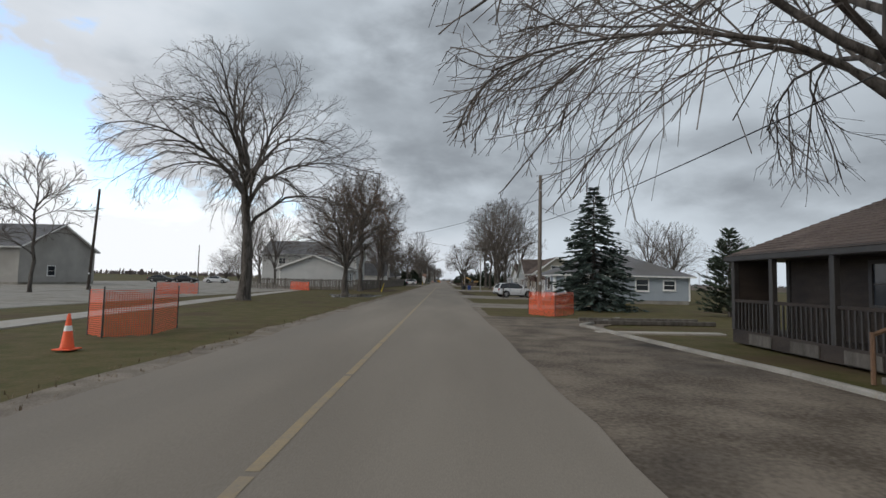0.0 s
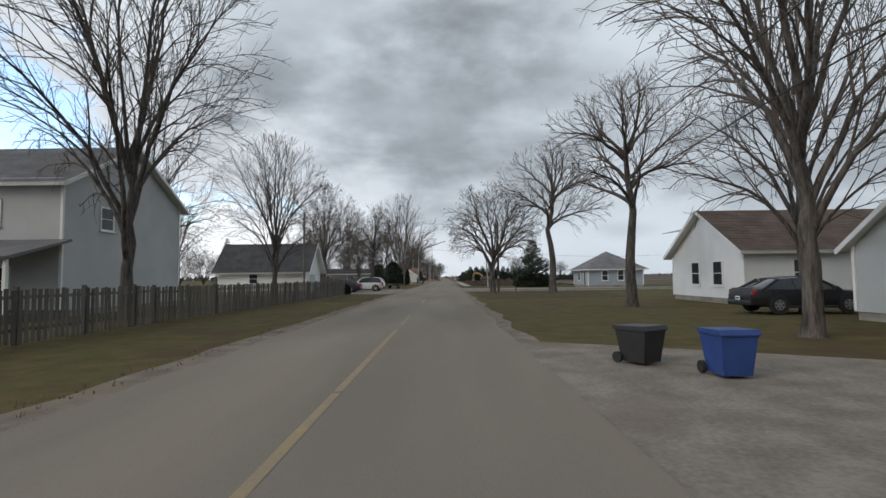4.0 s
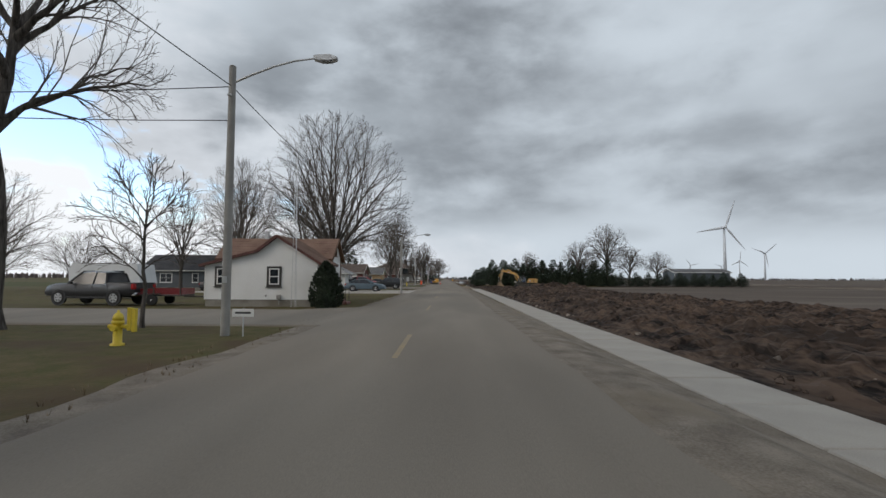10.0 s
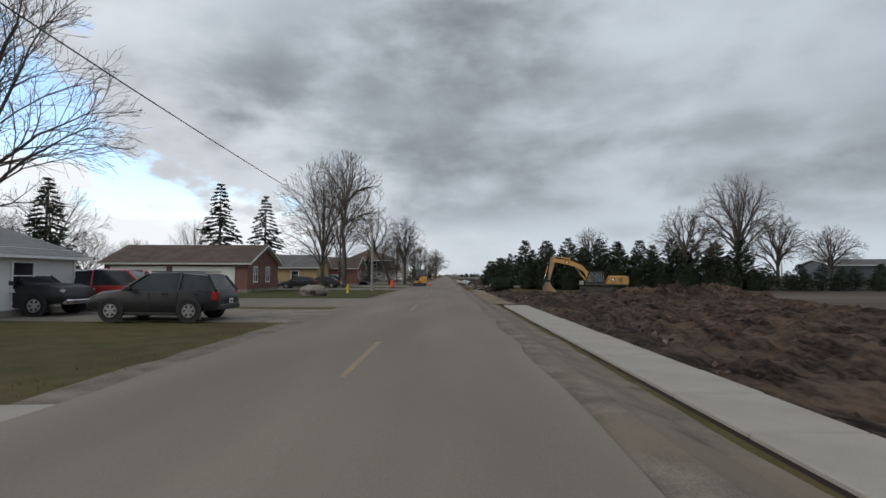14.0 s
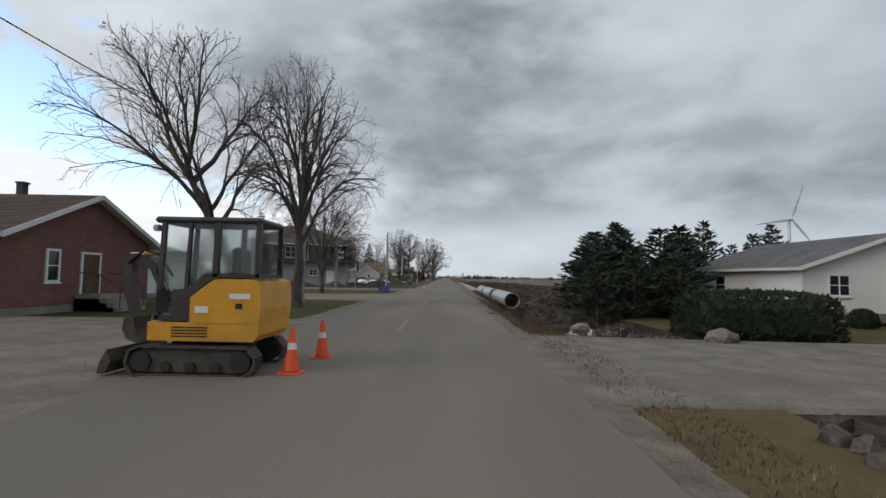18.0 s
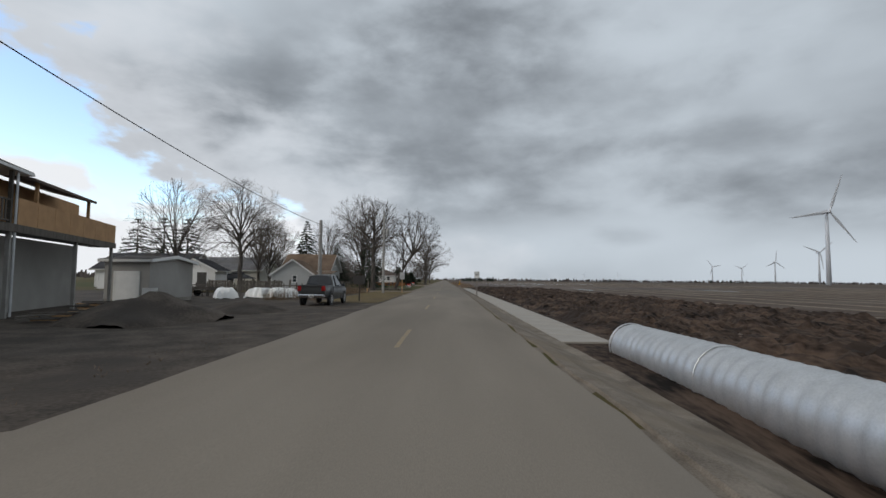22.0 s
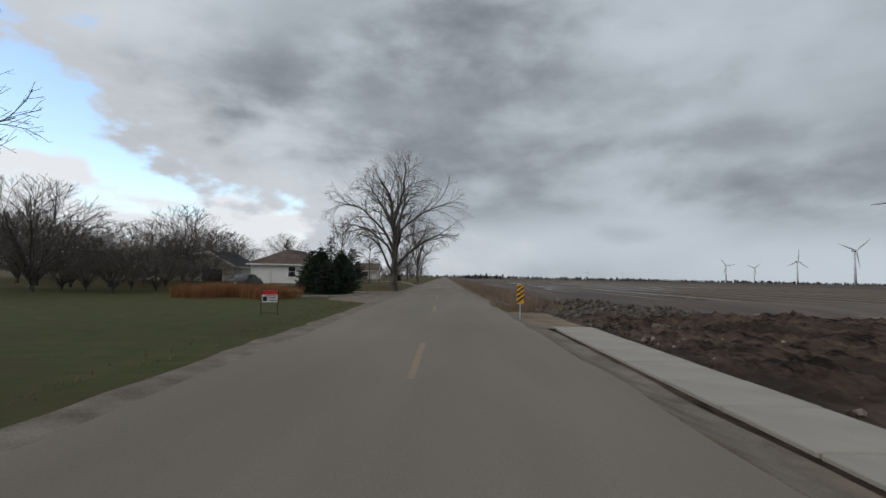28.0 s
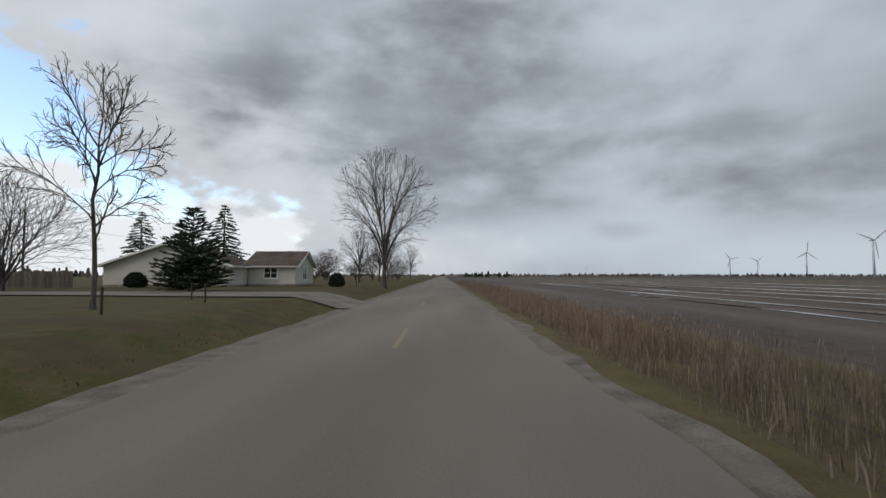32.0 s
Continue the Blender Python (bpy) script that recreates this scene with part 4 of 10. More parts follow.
def spruce_mesh(name, seed, height, radius, mat, skirt=0.35, tiers=26, per=13, power=0.85, sweep=(-0.34, -0.10), spray_size=1.0):
    rng = random.Random(seed)
    s, wood = Shape(), Shape()
    wood.tube((0, 0, -0.1), (0, 0, height * 0.96), 0.024 * height, 0.01, 8)
    for t in range(tiers):
        f = t / (tiers - 1)
        z = skirt + (height - skirt) * f ** 0.92
        r = radius * (1 - f) ** power + 0.08
        for b in range(max(5, int(per * (1 - 0.5 * f)))):
            a = rng.uniform(0, 6.283)
            rr = r * rng.uniform(0.72, 1.12)
            out = Vector((math.cos(a), math.sin(a), 0))
            tip = out * rr + Vector((0, 0, z + rr * rng.uniform(*sweep)))
            root = Vector((0, 0, z + 0.05))
            wood.tube(root, tip, 0.02, 0.005, 3, False)
            n = max(3, int(rr / 0.16))
            for k in range(n):
                q = root.lerp(tip, 0.22 + 0.78 * (k + 0.5) / n)
                for sgn in (-1, 1):
                    d = (out * 0.75 + Vector((-out.y, out.x, 0)) * sgn * rng.uniform(0.4, 1.0) + Vector((0, 0, rng.uniform(-0.55, 0.2) + max(0, sweep[1])))).normalized()
                    spray(s, rng, q, d, rng.uniform(0.22, 0.42) * spray_size, rng.uniform(0.05, 0.09) / spray_size)
            spray(s, rng, tip - out * 0.12, out, 0.35, 0.08)
    for k in range(5):
        spray(s, rng, Vector((0, 0, height - 0.5)), Vector((rng.gauss(0, 0.12), rng.gauss(0, 0.12), 1)).normalized(), 0.6, 0.06)
    return wood.mesh(name + "_trunk", M["bark"]), s.mesh(name + "_needles", M[mat])


def bush_mesh(name, seed, rx, ry, height, count, mat, base=0.0, shape_power=0.5, length=0.3, width=0.07):
    """A dense evergreen body: thousands of short sprays on an uneven surface over a dark woody core."""
    rng = random.Random(seed)
    s = Shape()
    for k in range(count):
        f = rng.random()
        z = base + (height - base) * f
        prof = (1 - f ** 2.2) ** shape_power * (0.75 + 0.25 * min(1, f * 6))
        a = rng.uniform(0, 6.283)
        lump = 1 + 0.16 * noise.noise((math.cos(a) * 2.2 + seed, math.sin(a) * 2.2, z * 1.1))
        depth = 1 - 0.4 * rng.random() ** 2.0
        p = Vector((math.cos(a) * rx * prof * lump * depth, math.sin(a) * ry * prof * lump * depth, z))
        d = Vector((math.cos(a) * 0.8, math.sin(a) * 0.8, 0.75 + 0.4 * f)) + Vector((rng.gauss(0, 0.35), rng.gauss(0, 0.35), rng.gauss(0, 0.3)))
        spray(s, rng, p, d.normalized(), length * rng.uniform(0.6, 1.3), width * rng.uniform(0.7, 1.4))
    core = Shape()
    prof = [(max(0.05, 0.66 * (1 - (i / 8) ** 2.2) ** shape_power), base + (height * 0.93 - base) * i / 8) for i in range(9)]
    core.lathe(prof, 12, Matrix.Diagonal((rx, ry, 1, 1)))
    return core.mesh(name + "_core", M["cedar"]), s.mesh(name + "_sprays", M[mat])


GREENS = {
    "spruce": (*spruce_mesh("spruce", 5, 9.0, 2.7, "spruce"), 9.0),
    "blue": (*spruce_mesh("blue_spruce", 6, 8.0, 2.6, "bluespruce", 0.2, 30, 17, 0.8), 8.0),
    "ragged": (*spruce_mesh("ragged_spruce", 8, 9.0, 2.5, "spruce", 1.4, 17, 9, 0.7), 9.0),
    "fir": (*spruce_mesh("field_cedar", 9, 6.0, 1.9, "spruce", 0.15, 20, 13, 0.75, (0.1, 0.75), 1.25), 6.0),
    "dome": (*bush_mesh("cedar_dome", 12, 2.2, 2.2, 4.3, 5200, "cedar", 0.05, 0.5), 4.3),
    "cone": (*bush_mesh("cedar_cone", 13, 1.0, 1.0, 3.0, 2600, "cedar", 0.05, 0.75, 0.22, 0.05), 3.0),
    "juniper": (*bush_mesh("juniper", 14, 2.4, 2.4, 4.6, 4600, "rustcedar", 0.05, 0.6, 0.36, 0.07), 4.6),
    "shrub": (*bush_mesh("round_shrub", 15, 0.8, 0.8, 1.2, 1500, "cedar", 0.02, 0.5, 0.2, 0.05), 1.2),
}


def evergreen(key, x, y, height, wide=1.0, turn=0, name="spruce_tree", label="dark green spruce tree on the lawn", category="tree", group=""):
    a, b, h = GREENS[key]
    ob = thing(name, label, category, x, y, ground_z(x, y), turn, group)
    k = height / h
    ob.matrix_basis = Matrix.LocRotScale((x, y, ground_z(x, y)), Euler((0, 0, radians(turn))), (k * wide, k * wide, k))
    part("trunk" if key in ("spruce", "blue", "ragged", "fir") else "core", a, None, ob)
    part("foliage", b, None, ob)
    return ob

# ---- houses ----
def lapped(shape, corner, along, up, width, courses, step, out, left=None, right=None, lip=0.018):
    """Overlapping courses on a plane: each one a strip whose lower edge stands proud. left/right: edge offsets by height share."""
    lines = []
    for k in range(courses):
        for h, o in ((k * step, lip), ((k + 1) * step, 0.002)):
            a, b = (left(h) if left else 0), (right(h) if right else width)
            if b < a:
                a = b = (a + b) / 2
            lines.append((corner + along * a + up * h + out * o, corner + along * b + up * h + out * o))
    pts = [p for pair in lines for p in pair]
    shape.add(pts, [(2 * k, 2 * k + 1, 2 * k + 3, 2 * k + 2) for k in range(len(lines) - 1)])


def wall_faces(w, d):
    return {"S": (Vector((0, 0, 0)), Vector((1, 0, 0)), Vector((0, -1, 0)), w), "E": (Vector((w, 0, 0)), Vector((0, 1, 0)), Vector((1, 0, 0)), d),
            "N": (Vector((w, d, 0)), Vector((-1, 0, 0)), Vector((0, 1, 0)), w), "W": (Vector((0, d, 0)), Vector((0, -1, 0)), Vector((-1, 0, 0)), d)}


def window_part(parent, face, u, z, w, h, trim="trim", cross=1, label=""):
    """A framed window standing 5 cm proud on a wall face, centred at u along it and z high."""
    o, a, n, _ = face
    up = Vector((0, 0, 1))
    m = Matrix((a, up, n)).transposed().to_4x4()
    m.translation = o + a * u + up * z
    f = Shape()
    t = 0.09
    for x0, x1, y0, y1 in ((-w / 2 - t, -w / 2, -h / 2 - t, h / 2 + t), (w / 2, w / 2 + t, -h / 2 - t, h / 2 + t), (-w / 2, w / 2, h / 2, h / 2 + t), (-w / 2, w / 2, -h / 2 - t, -h / 2)):
        f.box(x0, y0, 0, x1, y1, 0.065, m)
    for c in range(1, cross):
        x = -w / 2 + w * c / cross
        f.box(x - 0.03, -h / 2, 0, x + 0.03, h / 2, 0.05, m)
    f.box(-w / 2, -0.02, 0, w / 2, 0.02, 0.048, m)
    ob = part("window", f, M[trim], parent, label)
    part("pane", Shape().box(-w / 2, -h / 2, 0.0, w / 2, h / 2, 0.028, m), M["glass"], ob)
    part("sill", Shape().box(-w / 2 - t - 0.04, -h / 2 - t - 0.05, 0, w / 2 + t + 0.04, -h / 2 - t, 0.11, m), M[trim], ob)
    return ob


def door_part(parent, face, u, w, h, mat="trim", z0=0.15, panels=0, name="door", label=""):
    o, a, n, _ = face
    up = Vector((0, 0, 1))
    m = Matrix((a, up, n)).transposed().to_4x4()
    m.translation = o + a * u + up * z0
    f = Shape().box(-w / 2, 0, 0, w / 2, h, 0.04, m)
    if panels:
        for k in range(panels):
            f.box(-w / 2 + 0.06, h * k / panels + 0.04, 0.04, w / 2 - 0.06, h * (k + 1) / panels - 0.04, 0.055, m)
    else:
        f.box(-w / 2 + 0.14, h * 0.55, 0.04, w / 2 - 0.14, h * 0.9, 0.055, m)
        f.box(-w / 2 + 0.14, h * 0.1, 0.04, w / 2 - 0.14, h * 0.45, 0.055, m)
    ob = part(name, f, M[mat], parent, label)
    fr = Shape()
    t = 0.1
    fr.box(-w / 2 - t, 0, 0, -w / 2, h + t, 0.06, m).box(w / 2, 0, 0, w / 2 + t, h + t, 0.06, m).box(-w / 2, h, 0, w / 2, h + t, 0.06, m)
    part("door_frame", fr, M["trim"], ob)
    if not panels:
        part("handle", Shape().tube(m @ Vector((w / 2 - 0.08, h * 0.47, 0.055)), m @ Vector((w / 2 - 0.08, h * 0.47, 0.10)), 0.03, 0.03, 8), M["steel"], ob)
    return ob


def house(label, x, y, w, d, eave, rise, wall="white", roof="greyroof", ridge="x", over=0.45, trim="trim", windows=(), doors=(), garages=(), base=0.3, lap=0.16, hip=False, chimney=None, name="house", category="house", apex=0.5, z=0.0):
    """A house whose near left corner stands at (x, y). ridge: the axis along which the ridge runs; apex: its place across the span."""
    ob = thing(name, label, category, x, y, z)
    fs = wall_faces(w, d)
    up = Vector((0, 0, 1))
    found = Shape().box(0.02, 0.02, -0.15, w - 0.02, d - 0.02, base)
    part("foundation", found, M["oldconcrete"], ob)
    brick = wall.endswith("brick") or wall in ("greywall", "stucco")
    for key, (o, a, n, width) in fs.items():
        gable = not hip and ((ridge == "x" and key in "EW") or (ridge == "y" and key in "SN"))
        flip = key in "NW"
        body = Shape()
        ap = (1 - apex if flip else apex) * width
        top = eave + (rise if gable else 0)
        if brick:
            pts = [o + up * base, o + a * width + up * base, o + a * width + up * eave]
            if gable:
                pts.append(o + a * ap + up * (eave + rise))
            pts.append(o + up * eave)
            body.add(pts, [tuple(range(len(pts)))])
        else:
            left = (lambda h, ap=ap: max(0, (h + base - eave) / rise) * ap) if gable else None
            right = (lambda h, ap=ap, width=width: width - max(0, (h + base - eave) / rise) * (width - ap)) if gable else None
            lapped(body, o + up * base, a, up, width, int((top - base) / lap + 0.999), lap, n, left, right)
        part("wall", body, M[wall], ob)
    # corner boards
    if not brick:
        for cx, cy in ((0, 0), (w, 0), (0, d), (w, d)):
            part("corner_board", Shape().box(cx - 0.06, cy - 0.06, base, cx + 0.06, cy + 0.06, eave), M[trim], ob)
    # roof
    if hip:
        run = min(w, d) / 2
        if w >= d:
            r0, r1 = Vector((run, d / 2, eave + rise)), Vector((w - run, d / 2, eave + rise))
        else:
            r0, r1 = Vector((w / 2, run, eave + rise)), Vector((w / 2, d - run, eave + rise))
        k = over / run * rise
        c = [Vector((-over, -over, eave - k)), Vector((w + over, -over, eave - k)), Vector((w + over, d + over, eave - k)), Vector((-over, d + over, eave - k))]
        quads = [(c[0], c[1], r1, r0), (c[2], c[3], r0, r1), (c[1], c[2], r1, r1), (c[3], c[0], r0, r0)] if w >= d else [(c[0], c[1], r0, r0), (c[2], c[3], r1, r1), (c[1], c[2], r1, r0), (c[3], c[0], r0, r1)]
        lift = Vector((0, 0, 0.12))
        for a, b, e, f in quads:
            rf = Shape()
            rows = max(3, int((e - b).length / 0.22))
            pts = []
            for k in range(rows):
                for s0, h in ((k / rows, 0.02), ((k + 1) / rows, 0)):
                    pts += [a.lerp(f, s0) + lift + up * h, b.lerp(e, s0) + lift + up * h]
            rf.add(pts, [(2 * k, 2 * k + 1, 2 * k + 3, 2 * k + 2) for k in range(2 * rows - 1)])
            part("roof_slope", rf, M[roof], ob)
        part("soffit", Shape().add([c[0], c[1], c[2], c[3]], [(3, 2, 1, 0)]), M[trim], ob)
        for a, b in zip(c, c[1:] + c[:1]):
            fascia = Shape()
            e = (b - a).normalized().cross(up) * 0.03
            fascia.add([a, b, b + lift, a + lift, a - e, b - e, b + lift - e, a + lift - e], [(0, 1, 2, 3), (4, 7, 6, 5), (0, 4, 5, 1), (3, 2, 6, 7)])
            part("fascia", fascia, M[trim], ob)
    else:
        span, length = (d, w) if ridge == "x" else (w, d)
        ap = span * apex
        def at(s, l, z):
            return Vector((l, s, z)) if ridge == "x" else Vector((s, l, z))
        for lo, sgn in ((0, 1), (span, -1)):
            run = abs(ap - lo)
            k = rise / run
            s_out, z_out = lo - sgn * over, eave - over * k
            slope_dir = (at(ap, 0, eave + rise) - at(s_out, 0, z_out))
            total = slope_dir.length
            slope_dir.normalize()
            along = at(0, 1, 0).normalized()
            out = slope_dir.cross(along)
            if out.z < 0:
                out = -out
            corner = at(s_out, -over, z_out) + out * 0.1
            sh = Shape()
            lapped(sh, corner, along, slope_dir, length + 2 * over, int(total / 0.2 + 0.999), total / int(total / 0.2 + 0.999), out, lip=0.02)
            # underside and rake edges
            b = [at(s_out, -over, z_out), at(s_out, length + over, z_out), at(ap, length + over, eave + rise), at(ap, -over, eave + rise)]
            t = [p + out * 0.1 for p in b]
            part("roof_slope", sh, M[roof], ob)
            part("soffit", Shape().add([p + out * 0.004 for p in b], [(3, 2, 1, 0)]), M[trim], ob)
            fascia = Shape()
            e = (b[0] - at(s_out + sgn * 1.0, -over, z_out)).normalized() * 0.035
            fascia.add([b[0] + e - up * 0.06, b[1] + e - up * 0.06, t[1] + e, t[0] + e, b[0] - up * 0.06, b[1] - up * 0.06, t[1], t[0]], [(0, 1, 2, 3), (4, 7, 6, 5), (0, 4, 5, 1), (3, 2, 6, 7), (0, 3, 7, 4), (1, 5, 6, 2)])
            part("fascia", fascia, M[trim], ob)
            for q, side in ((0, -1), (1, 1)):
                p0, p1 = (b[0], b[3]) if q == 0 else (b[1], b[2])
                g = along * (0.035 * side)
                fascia = Shape()
                fascia.add([p0 + g - up * 0.08, p1 + g - up * 0.08, p1 + g + out * 0.11, p0 + g + out * 0.11, p0 - up * 0.08, p1 - up * 0.08, p1 + out * 0.11, p0 + out * 0.11], [(0, 1, 2, 3), (4, 7, 6, 5), (0, 4, 5, 1), (3, 2, 6, 7)])
                part("rake_board", fascia, M[trim], ob)
    for face, u, zc, ww, hh, *rest in windows:
        window_part(ob, fs[face], u, zc, ww, hh, trim, *(rest or (1,)))
    for face, u, ww, hh, mat in doors:
        door_part(ob, fs[face], u, ww, hh, mat, base - 0.05)
        o, a, n, _ = fs[face]
        m = Matrix((a, up, n)).transposed().to_4x4()
        m.translation = o + a * u
        part("door_step", Shape().box(-ww / 2 - 0.3, -0.1, 0.03, ww / 2 + 0.3, base - 0.06, 0.9, m).box(-ww / 2 - 0.3, -0.1, 0.9, ww / 2 + 0.3, base / 2 - 0.03, 1.2, m), M["oldconcrete"], ob)
    for face, u, ww, hh, mat in garages:
        door_part(ob, fs[face], u, ww, hh, mat, 0.06, 4, "garage_door", "sectional garage door")
    if chimney:
        cx, cy, cz, cw, cm = chimney
        part("chimney", Shape().box(cx - cw / 2, cy - cw / 2, eave + rise * 0.3, cx + cw / 2, cy + cw / 2, cz).box(cx - cw / 2 - 0.04, cy - cw / 2 - 0.04, cz, cx + cw / 2 + 0.04, cy + cw / 2 + 0.04, cz + 0.08), M[cm], ob)
    # gutter along the road-facing eave
    return ob


# right side, opening stretch
bung = house("blue-grey vinyl bungalow with a grey hip roof and built-in garage", 10.2, 41.9, 10.5, 12, 2.45, 2.3, "bluewall", "greyroof", hip=True, windows=[("S", 1.3, 1.6, 1.3, 1.0, 2), ("S", 6.5, 1.6, 1.0, 0.9), ("S", 8.8, 1.6, 0.9, 0.7), ("W", 5.6, 1.6, 1.0, 1.1)], doors=[("W", 8.0, 0.95, 2.0, "trim")], garages=[("W", 2.2, 2.5, 2.1, "trim")])
part("porch_floor", Shape().box(-1.5, 1.5, 0.05, -0.02, 7.6, 0.35), M["oldconcrete"], bung)
for k in range(38):
    part("baluster", Shape().box(-1.46, 1.6 + k * 0.16, 0.35, -1.42, 1.64 + k * 0.16, 1.15), M["trim"], bung)
part("porch_rail", Shape().box(-1.48, 1.55, 1.15, -1.4, 7.6, 1.22), M["trim"], bung)
house("beige sided house with a brown roof and gable end", 11.2, 61, 8.5, 5.5, 2.9, 1.8, "beige", "brownroof", "y", apex=0.3, windows=[("S", 2.4, 3.1, 0.8, 1.1, 1), ("W", 2.5, 1.7, 0.9, 1.2), ("S", 3.0, 1.3, 0.8, 1.1)])
# the 1.5 m dark door on the front stands in for a porch recess in shade
house("grey house with a long brown roof sweeping down over its front", 14.2, 85.5, 9.6, 9, 2.6, 3.1, "palewall", "brownroof", "x", over=0.35, windows=[("W", 5.4, 3.75, 0.6, 0.95), ("W", 3.7, 3.75, 0.6, 0.95), ("W", 5.6, 1.55, 0.7, 1.1), ("W", 4.2, 1.55, 0.7, 1.1), ("W", 2.0, 1.6, 0.7, 1.1)], doors=[("S", 4.1, 1.5, 2.0, "darktrim")])
house("pale gabled house front with a low brown roof", 19.4, 83.6, 5.4, 3.2, 2.75, 1.6, "beige", "brownroof", "y", over=0.3, windows=[("S", 1.5, 1.75, 0.8, 0.85), ("S", 4.2, 1.75, 0.8, 0.85)])
house("white sided house with a brown roof behind bare trees", 15.5, 103, 10, 8, 3.0, 2.4, "white", "brownroof", "x", windows=[("W", 3, 1.7, 0.9, 1.3), ("W", 5.5, 1.7, 0.9, 1.3), ("S", 3, 1.7, 0.9, 1.3)])
house("blue-grey bungalow with a grey hip roof and white windows", 19.7, 145.8, 7.6, 7.6, 2.75, 2.3, "bluewall", "greyroof", hip=True, over=0.6, windows=[("S", 2.3, 1.65, 0.75, 1.3), ("S", 4.5, 1.65, 0.75, 1.3), ("W", 3.0, 1.6, 1.0, 1.2)], doors=[("W", 6.0, 0.95, 2.0, "darktrim")])
# left side, opening stretch
house("long pale metal barn across the paved lot", -74, 60, 22, 13, 4.8, 3.2, "greywall", "greyroof", "x", windows=[("S", 6, 1.8, 1.2, 1.2), ("E", 5, 1.8, 1.2, 1.2)], name="barn", category="barn")
house("pale teal gabled outbuilding behind a board fence", -23.6, 70.6, 9.6, 5.0, 3.0, 1.8, "palewall", "greyroof", "y", windows=[("E", 2.5, 1.9, 1.0, 0.9)])
house("two-storey white and grey house with a shingle roof", -37, 100, 19, 10, 6.4, 2.8, "palewall", "greyroof", "x", windows=[("S", 4, 4.9, 1.3, 1.1, 2), ("S", 10, 4.9, 1.3, 1.1, 2), ("S", 15.5, 4.9, 1.1, 1.1, 2), ("E", 3, 4.9, 0.9, 1.1), ("S", 5, 1.7, 1.3, 1.2, 2), ("S", 16, 1.7, 1.2, 1.2, 2)], doors=[("S", 12.6, 0.95, 2.0, "darktrim")])
house("white sided garage with a steep dark gable roof", -26, 133.2, 10, 6.0, 2.9, 2.9, "white", "darkroof", "x", over=0.6, garages=[("E", 2.5, 2.5, 2.1, "palewall")], windows=[("S", 4, 1.7, 0.9, 1.0)])
house("low brown-roofed bungalow behind the trees", -39, 165, 14, 8, 2.6, 1.6, "greywall", "darkroof", "x", windows=[("S", 4, 1.6, 1.2, 1.0, 2), ("S", 9, 1.6, 1.2, 1.0, 2)])
house("low bungalow with a dark flat-pitched roof behind a fence", -29, 180, 13, 8, 2.6, 1.0, "greywall", "darkroof", "x", windows=[("S", 4, 1.6, 1.2, 1.0, 2), ("S", 9, 1.6, 1.2, 1.0, 2)])
# by the first side street
house("small white clapboard house end with a faded red-brown roof", -15.2, 216.35, 7.1, 3.2, 3.0, 1.25, "white", "redroof", "x", over=0.25, trim="brownwood", windows=[("E", 1.25, 1.7, 0.5, 1.15), ("E", 1.6, 3.45, 0.3, 0.45)], base=0.4, chimney=(2.4, 1.6, 4.75, 0.22, "steel"))


